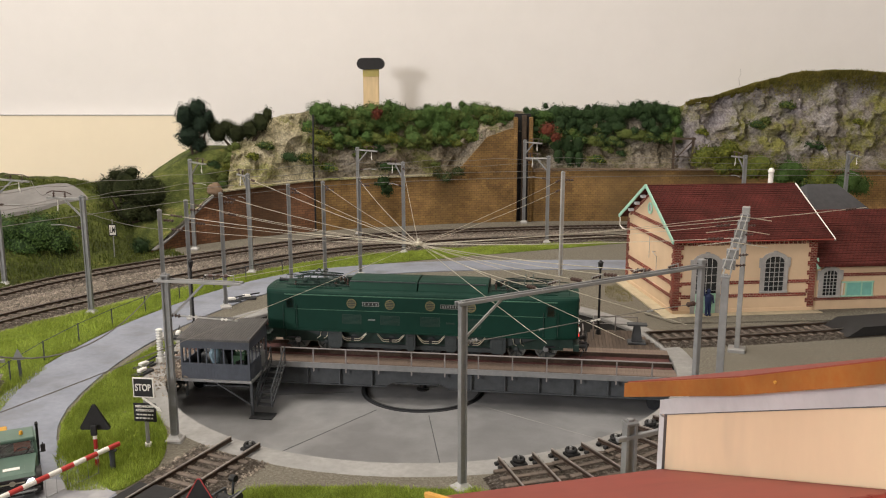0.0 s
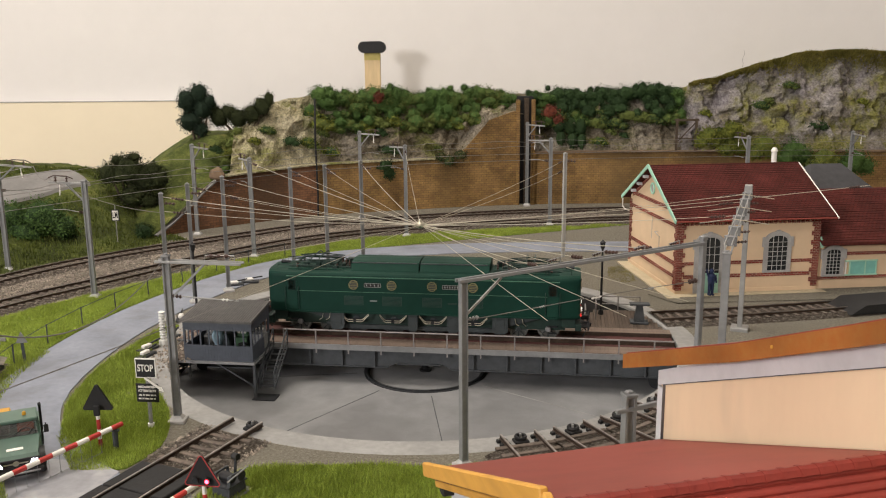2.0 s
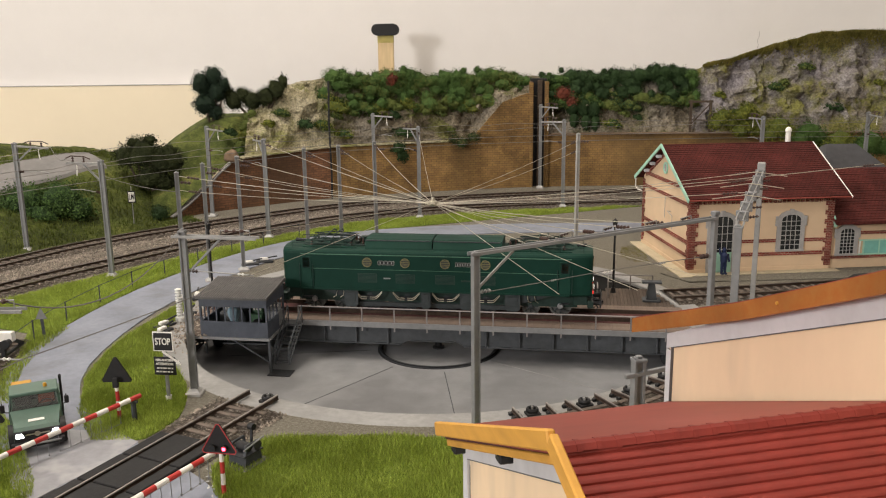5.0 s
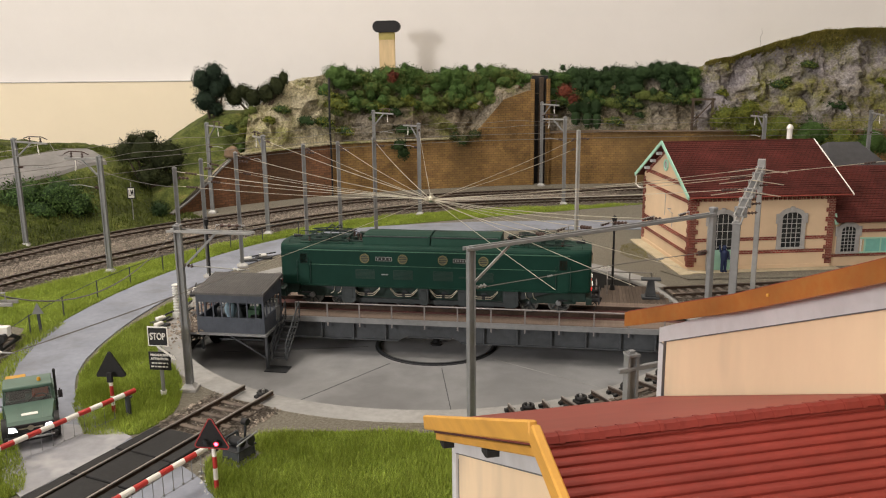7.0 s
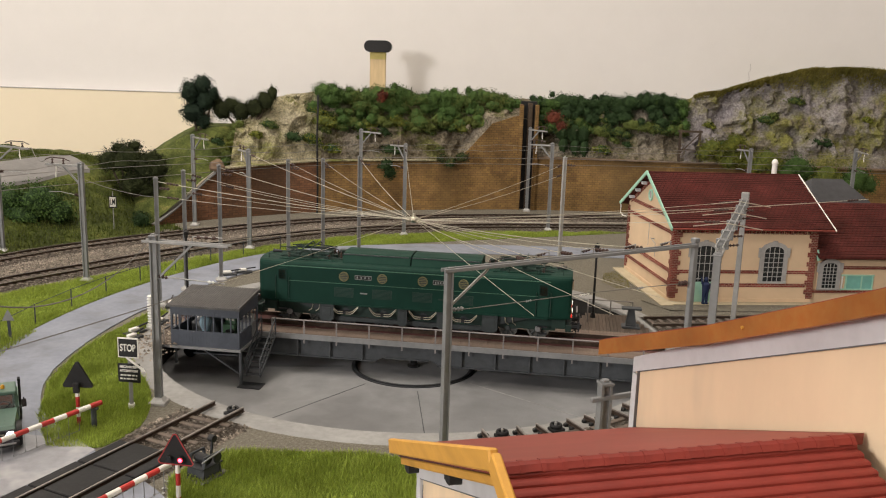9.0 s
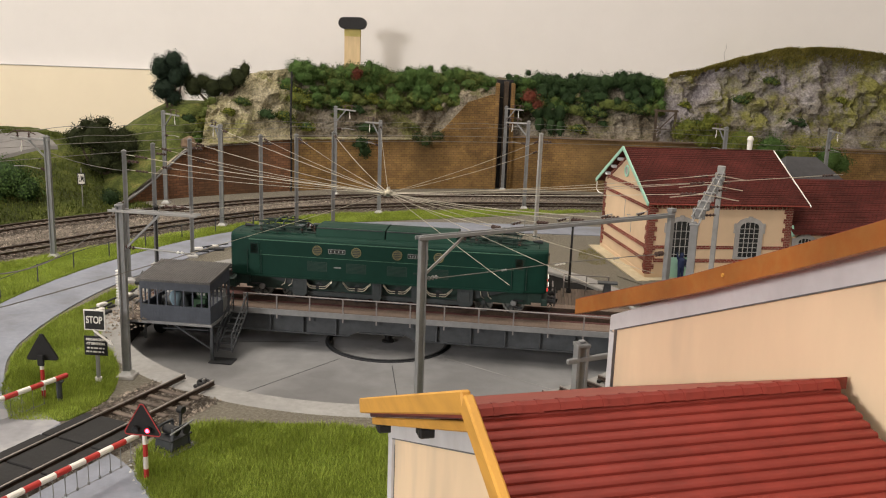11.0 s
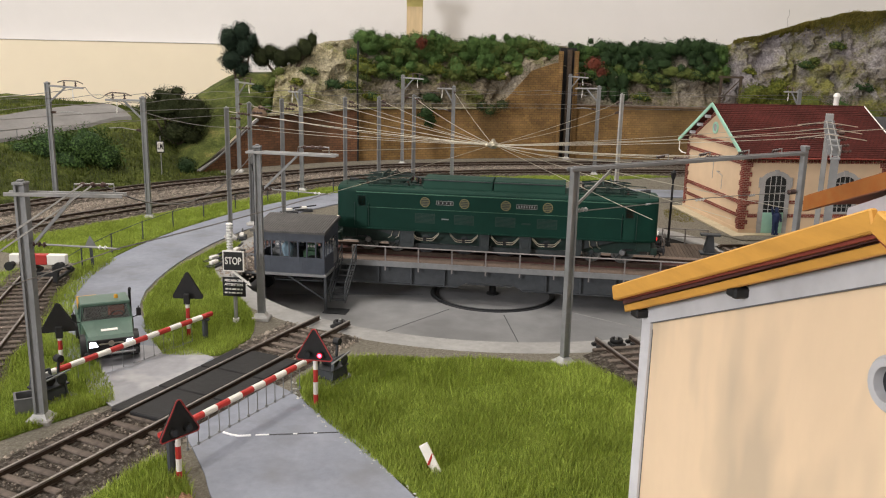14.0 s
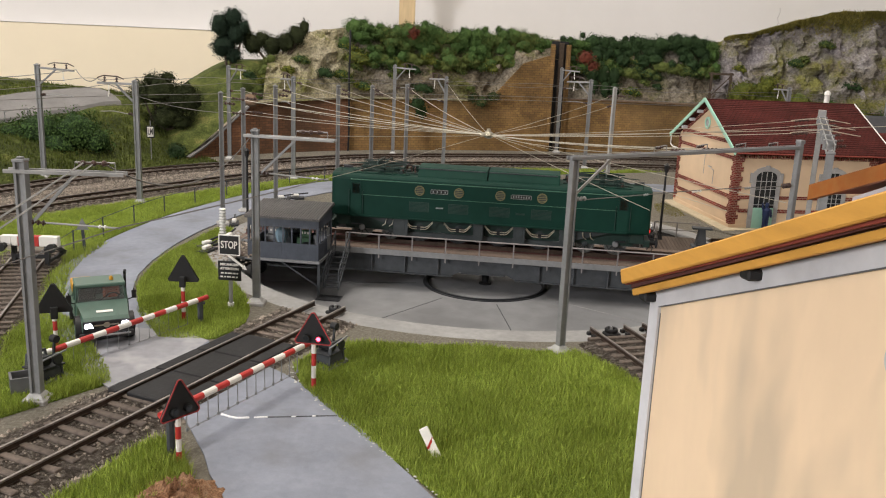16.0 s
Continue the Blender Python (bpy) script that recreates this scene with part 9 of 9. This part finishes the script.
# truck ------------------------------------------------------------------------------------
def truck():
    t = thing("truck", (-17.5, -19.0, 0.07), -63, "green cab-over utility truck with lit headlamps and an amber beacon", "truck")
    W = 1.12
    part("chassis", Mesh().box(-3.0, -0.6, 0.45, 2.5, 0.6, 0.75), MAT["black"], t)
    hw = 0.96
    hood = Mesh().add([(0.75, -W, 0.7), (2.75, -hw, 0.7), (2.78, -hw, 1.16), (2.6, -hw + 0.05, 1.36), (0.75, -W + 0.06, 1.66),
                       (0.75, W, 0.7), (2.75, hw, 0.7), (2.78, hw, 1.16), (2.6, hw - 0.05, 1.36), (0.75, W - 0.06, 1.66)],
                      [(0, 1, 2, 3, 4), (9, 8, 7, 6, 5), (0, 5, 6, 1), (1, 6, 7, 2), (2, 7, 8, 3), (3, 8, 9, 4), (4, 9, 5, 0)])
    part("hood", hood, MAT["truck"], t)
    part("grille", Mesh().box(2.74, -0.95, 0.55, 2.83, 0.95, 1.22, 0.04), MAT["black"], t)
    part("grille_bar", Mesh().box(2.82, -0.5, 0.99, 2.86, 0.5, 1.05), MAT["chrome"], t, "bright bar across the grille")
    for k in range(3):
        part("grille_slat", Mesh().box(2.82, -0.62, 0.70 + 0.09 * k, 2.845, 0.62, 0.735 + 0.09 * k), MAT["darkmetal"], t)
    for y in (-0.5, 0.5):
        part("hood_crease", Mesh().bar((0.8, y * 1.1, 1.665), (2.6, y, 1.372), 0.04, 0.02), MAT["truck"], t)
    part("windscreen_gasket", Mesh().tube([(0.75, -W + 0.08, 1.57), (0.54, -W + 0.13, 2.29), (0.54, W - 0.13, 2.29), (0.75, W - 0.08, 1.57), (0.75, -W + 0.08, 1.57)], 0.035, 5), MAT["black"], t)
    part("wiper", Mesh().tube([(0.74, -0.1, 1.6), (0.63, 0.35, 1.98)], 0.018, 4).tube([(0.74, 0.55, 1.6), (0.64, 0.85, 1.95)], 0.018, 4), MAT["black"], t)
    part("dashboard", Mesh().box(0.35, -W + 0.15, 1.5, 0.7, W - 0.15, 1.68, 0.04), MAT["black"], t)
    part("cab_back", Mesh().box(-1.06, -W + 0.12, 1.56, -1.0, W - 0.12, 2.3), MAT["black"], t)
    part("door_line", Mesh().box(-0.95, -W - 0.012, 0.8, 0.65, -W + 0.0, 0.83).box(0.64, -W - 0.012, 0.8, 0.67, -W, 1.55), MAT["joint"], t)
    part("front_bar", Mesh().tube([(2.96, -0.95, 0.58), (3.02, -0.5, 0.58), (3.02, 0.5, 0.58), (2.96, 0.95, 0.58)], 0.05, 6), MAT["steel_pale"], t, "pale bumper bar")
    cabm = Mesh().extrude([(-1.1, -W, 0.7), (0.8, -W, 0.7), (0.8, -W, 1.55), (-1.1, -W, 1.55)], (0, 2 * W, 0))
    part("cab", cabm, MAT["truck"], t)
    pl = Mesh()
    for x, y in ((0.72, -W + 0.07), (0.72, W - 0.07), (-0.3, -W + 0.07), (-0.3, W - 0.07), (-1.03, -W + 0.07), (-1.03, W - 0.07)):
        pl.bar((x, y, 1.55), (x - (0.22 if x > 0 else 0), y * 0.91, 2.32), 0.1, 0.1)
    part("pillar", pl, MAT["truck"], t)
    part("windscreen", Mesh().extrude([(0.74, -W + 0.1, 1.56), (0.53, -W + 0.15, 2.3), (0.53, W - 0.15, 2.3), (0.74, W - 0.1, 1.56)], (-0.02, 0, 0)), MAT["pane"], t)
    part("roof", Mesh().box(-1.12, -W * 0.93, 2.28, 0.6, W * 0.93, 2.46, 0.09), MAT["truck"], t)
    for y in (-0.5, 0.5):
        part("seat", Mesh().box(-0.5, y - 0.35, 1.5, -0.15, y + 0.35, 2.1, 0.08), MAT["orange_seat" if y > 0 else "black"], t)
    part("steering_wheel", Mesh().tube([(0.42 + 0.06 * math.sin(a * 0.5236), 0.5 + 0.26 * math.cos(a * 0.5236), 1.72 + 0.22 * math.sin(a * 0.5236)) for a in range(13)], 0.03, 5), MAT["black"], t)
    part("rear_wall", Mesh().box(-1.08, -W + 0.1, 1.55, -1.02, W - 0.1, 1.85), MAT["truck"], t)
    part("cargo_bed", Mesh().box(-3.3, -W, 0.85, -1.25, W, 1.0).box(-3.3, -W, 1.0, -3.2, W, 1.5).box(-1.35, -W, 1.0, -1.25, W, 1.6).box(-3.2, -W, 1.0, -1.35, -W + 0.08, 1.5).box(-3.2, W - 0.08, 1.0, -1.35, W, 1.5), MAT["truck"], t)
    part("bumper", Mesh().box(2.72, -1.1, 0.4, 2.98, 1.1, 0.68, 0.05), MAT["black"], t)
    for y in (-0.72, 0.72):
        q = 1 if y > 0 else -1
        shape = [(-0.2, -0.13), (0.2, -0.13), (0.17, 0.15), (-0.1, 0.13)]
        lp = part("headlamp", Mesh().extrude([(2.78, y + q * a * 1.2, 1.04 + b * 1.25) for a, b in shape], (0.12, 0, 0)), MAT["black"], t, "", False)
        part("lens", Mesh().extrude([(2.9, y + q * a * 0.85, 1.04 + b * 0.8) for a, b in shape], (0.04, 0, 0)), MAT["lamp_on"], lp, "lit white lens", False)
    part("badge_plate", Mesh().obox(Matrix.Translation((2.05, 0.0, 1.47)) @ pose(0, 0, 0, 0, 9, 0), (0.12, 0.34, 0.015), 0.008), MAT["white"], t, "white plate on the bonnet")
    part("emblem", Mesh().cyl((2.82, 0, 1.02), (2.86, 0, 1.02), 0.13, n=14), MAT["chrome"], t)
    for x in (-2.1, 1.75):
        for y in (-1.0, 1.0):
            w = part("wheel", Mesh().lathe([(0.3, -0.2), (0.52, -0.2), (0.58, -0.1), (0.58, 0.1), (0.52, 0.2), (0.3, 0.2)], 18, axis=Matrix.Translation((x, y, 0.58)) @ pose(0, 0, 0, 90, 0, 0)), MAT["black"], t)
            part("rim", Mesh().cyl((x, y * 1.12, 0.58), (x, y * 1.22, 0.58), 0.27, n=12), MAT["truck"], w)
    for y in (-1, 1):
        m = Mesh().tube([(0.7, y * W, 1.6), (0.95, y * 1.35, 1.75), (0.95, y * 1.35, 2.2)], 0.03, 5).box(0.88, y * 1.35 - 0.1, 1.7, 0.98, y * 1.35 + 0.1, 2.1, 0.03)
        part("mirror", m, MAT["black"], t)
        arch = [math.radians(5 + 175 * k / 10) for k in range(11)]
        pts = [(1.75 + 0.77 * math.cos(a), y - 0.2, 0.58 + 0.69 * math.sin(a)) for a in arch] + [(1.75 + 0.71 * math.cos(a), y - 0.2, 0.58 + 0.63 * math.sin(a)) for a in reversed(arch)]
        fn = Mesh().extrude(pts, (0, 0.4, 0))
        part("fender", fn, MAT["black"], t, "black wheel arch")
    part("exhaust", Mesh().cyl((-1.0, W + 0.05, 1.2), (-1.0, W + 0.05, 2.6), 0.06, n=8).cyl((-1.0, W + 0.05, 2.5), (-0.8, W + 0.05, 2.7), 0.07, n=8), MAT["black"], t)
    part("beacon", Mesh().lathe([(0.09, 2.48), (0.09, 2.6), (0.06, 2.66), (0.02, 2.67)], 10, (0.0, 0.5, 0)), MAT["yellow"], t, "amber beacon")
    for o in t.children_recursive:
        o.data.transform(Matrix.Diagonal((0.77, 0.96, 0.89, 1)))
    part("crate", Mesh().box(-2.7, -0.98, 0.88, -1.5, -0.1, 1.7, 0.04), MAT["yellow"], t, "yellow crate in the cargo bed")


truck()


# smaller things --------------------------------------------------------------------------
def buffer_stop():
    t = thing("buffer_stop", (-24.75, -9.7, 0.35), 2, "black rail buffer stop with a white and red beam", "buffer stop")
    bx = [(-1.5, -0.95, "white"), (-0.95, -0.6, "white"), (-0.6, 0.5, "red"), (0.5, 1.5, "white")]
    for a, b, m in bx:
        part("beam", Mesh().box(a, -0.22, 0.95, b, 0.18, 1.5, 0.03), MAT[m], t)
    for x in (-0.86, 0.86):
        fr = Mesh().bar((x, -0.1, 0), (x, -0.1, 1.1), 0.22, 0.22).bar((x, 0.1, 1.1), (x, 2.2, 0.1), 0.18, 0.18).bar((x, -0.1, 0.1), (x, 2.2, 0.1), 0.18, 0.15)
        part("frame", fr, MAT["black"], t)
    for x in (-1.3, 1.3):
        part("buffer", Mesh().cyl((x, -0.2, 0.98), (x, -0.6, 0.98), 0.16, n=10).cyl((x, -0.6, 0.98), (x, -0.75, 0.98), 0.24, n=14), MAT["black"], t)
    part("cross_bar", Mesh().box(-1.0, -0.2, 0.3, 1.0, 0.0, 0.5), MAT["black"], t)


def lath_post():
    t = thing("wooden_lath", (-7.5, 55.5, 9.9), 0, "bare wooden lath behind the hedge with a black oval cap", "lath")
    part("stick", Mesh().box(-0.98, -0.35, 0, 0.98, 0.35, 9.0, 0.04), MAT["lath"], t)
    part("painted_head", Mesh().box(-1.0, -0.37, 8.0, 1.0, 0.37, 9.05, 0.04), MAT["lath_paint"], t)
    n = 20
    cap = Mesh()
    prof = []
    for k in range(n):
        a = 2 * math.pi * k / n
        cx = 0.95 if math.cos(a) > 0 else -0.95
        prof.append((cx + 0.75 * math.cos(a), -0.8, 9.6 + 0.72 * math.sin(a)))
    cap.extrude(prof, (0, 1.6, 0))
    part("cap", cap, MAT["black"], t, "black oval plastic cap")


def lamp_post(x, y, h, z=0.0):
    t = thing("lamp_post", (x, y, z), 0, "thin black lamp post with a small lantern", "street lamp", "lamp posts")
    part("post", Mesh().cyl((0, 0, 0), (0, 0, h - 0.6), 0.09, 0.07, 8).cyl((0, 0, 0), (0, 0, 0.35), 0.2, 0.14, 8), MAT["black"], t)
    part("lantern", Mesh().lathe([(0.08, h - 0.6), (0.14, h - 0.48), (0.18, h - 0.14), (0.22, h - 0.1), (0.09, h), (0.03, h + 0.08)], 8), MAT["black"], t)
    part("pane", Mesh().lathe([(0.135, h - 0.44), (0.172, h - 0.16)], 8), MAT["stonegrey"], t)


def point_lever(x, y, rz):
    t = thing("point_lever", (x, y, 0.02), rz, "low point lever with a white counterweight", "lever", "point levers")
    part("base", Mesh().box(-0.7, -0.3, 0, 0.7, 0.3, 0.18, 0.03), MAT["darkmetal"], t)
    part("weight", Mesh().box(-0.38, -0.15, 0.2, 0.28, 0.15, 0.42, 0.08), MAT["white"], t)
    part("handle", Mesh().bar((0.2, 0, 0.4), (1.0, 0, 0.5), 0.09, 0.09), MAT["darkmetal"], t)


def figure():
    b = Mesh()
    m = Matrix.Translation((21.55, 8.35, 0.14)) @ pose(0, 0, 0, 0, 0, 10)
    b.m = m
    for s in (-1, 1):
        b.cyl((s * 0.13, 0, 0), (s * 0.12, 0, 0.95), 0.1, 0.13, 8)
        b.box(s * 0.13 - 0.09, -0.22, 0, s * 0.13 + 0.09, 0.1, 0.12, 0.03)
    b.lathe([(0.24, 0.9), (0.27, 1.1), (0.3, 1.5), (0.2, 1.66), (0.08, 1.7)], 10)
    b.lathe([(0.08, 1.68), (0.15, 1.78), (0.16, 1.9), (0.11, 2.02), (0.03, 2.06)], 10)
    b.cyl((0.3, 0, 1.55), (0.38, -0.1, 0.95), 0.09, 0.07, 8)
    b.cyl((-0.3, 0, 1.55), (-0.45, -0.1, 2.05), 0.09, 0.06, 8)
    solid("figurine", b, MAT["figure_blue"], "dark blue painted figurine before the station door", "figurine")


def small_things():
    buffer_stop()
    lath_post()
    lamp_post(12.4, 3.3, 5.2, 0.2)
    lamp_post(-16.6, 6.0, 4.9)
    for x, y, r in ((-16.7, -4.6, 70), (-17.0, -3.4, 60), (-16.9, 3.2, 100), (-15.4, 12.6, 20), (-14.4, 13.6, 10), (-16.2, -1.2, 80)):
        point_lever(x, y, r)
    i = thing("insulator_column", (-16.3, -2.4, 0), 0, "ribbed white insulator column on a pale foot", "insulator")
    prof = [(0.3, 0.0), (0.3, 0.4), (0.12, 0.45)]
    z = 0.5
    while z < 2.2:
        prof += [(0.12, z), (0.22, z + 0.06), (0.22, z + 0.1), (0.12, z + 0.16)]
        z += 0.18
    part("column", Mesh().lathe(prof, 12), MAT["insulator_white"], i)
    figure()
    s = thing("line_sign", (-30.5, 27.7, 0), 8, "white-edged board with black letters on a thin post by the track", "sign")
    part("post", Mesh().cyl((0, 0.05, 0), (0, 0.05, 4.3), 0.05, n=6), MAT["steel_pale"], s)
    a = part("board", Mesh().box(-0.36, -0.04, 2.7, 0.36, 0.0, 3.85), MAT["black"], s)
    part("face", Mesh().box(-0.28, -0.06, 2.8, 0.28, -0.03, 3.75), MAT["white"], a)
    text_mesh("lettering", "LM", 0.62, "black", a, Matrix.Translation((0, -0.07, 3.28)) @ pose(0, 0, 0, 90, 0, 0) @ Matrix.Diagonal((0.62, 1.35, 1, 1)))
    b = thing("small_sign", (-23.6, -5.7, 0), 10, "small grey triangular sign on a dark leaning post in the verge", "sign")
    part("post", Mesh().bar((0.05, 0, 0), (-0.03, 0, 1.7), 0.15, 0.12), MAT["girder"], b)
    part("plate", Mesh().extrude([(-0.34, -0.1, 1.35), (0.34, -0.1, 1.35), (0.0, -0.1, 2.05)], (0, 0.05, 0)), MAT["steel"], b)
    # wire fence along the verge
    f = thing("wire_fence", (0, 0, 0), 0, "thin grey wire fence along the road verge", "fence")
    pts = [p for p in offset_line(ROAD, 2.75) if p.y > -14 and p.x < -12 and p.y < 24][::3]
    for p in pts:
        part("post", Mesh().cyl((p.x, p.y, 0), (p.x, p.y, 1.35), 0.045, n=5), MAT["girder"], f)
    part("wire", Mesh().tube([(p.x, p.y, 1.3) for p in pts], 0.025, 4), MAT["girder"], f)
    # upper road fence
    u = thing("road_fence", (0, 0, 0), 0, "thin grey railing along the upper road", "fence")
    q = [slope_point(0.3 + 0.42 * k / 9, 14.3, 0, 0) for k in range(10)]
    for p in q:
        part("post", Mesh().cyl((p[0], p[1], p[2] - 0.1), (p[0], p[1], p[2] + 1.1), 0.05, n=5), MAT["steel"], u)
    part("rail", Mesh().tube([(p[0], p[1], p[2] + 1.05) for p in q], 0.03, 4), MAT["steel"], u)
    c = thing("wall_cable", (-13.5, line_at_x(WALL, -13.5).y - 0.25, 0), 0, "black cable hanging down the wall joint", "cable")
    part("cable", Mesh().tube([(0, 0.9, 13.6), (0.05, 0.5, 12.0), (0.0, 0.2, 9.0), (0.05, 0.1, 6.0), (0.1, 0.05, 3.0), (0.05, 0.0, 0.0)], 0.12, 6), MAT["black"], c)
    p = thing("loading_ramp", (29.3, 4.2, 0), 13, "dark timber loading ramp beside the station track", "ramp")
    part("deck", Mesh().extrude([(0, -1.4, 0.1), (1.2, -1.4, 0.75), (14, -1.4, 0.75), (14, -1.4, 0.1)], (0, 2.8, 0)), MAT["black"], p)
    # ceiling luminaires
    for x, y in ((-32, 8), (30, -105)):
        l = thing("ceiling_light", (x, y, 139), 0, "flat square ceiling light", "ceiling light", "ceiling lights")
        part("frame", Mesh().box(-25, -25, 0.5, 25, 25, 2.9, 0.4), MAT["white"], l)
        part("diffuser", Mesh().box(-23, -23, 0.1, 23, 23, 0.5, 0.1), MAT["ceiling"], l, "white plastic diffuser")


small_things()
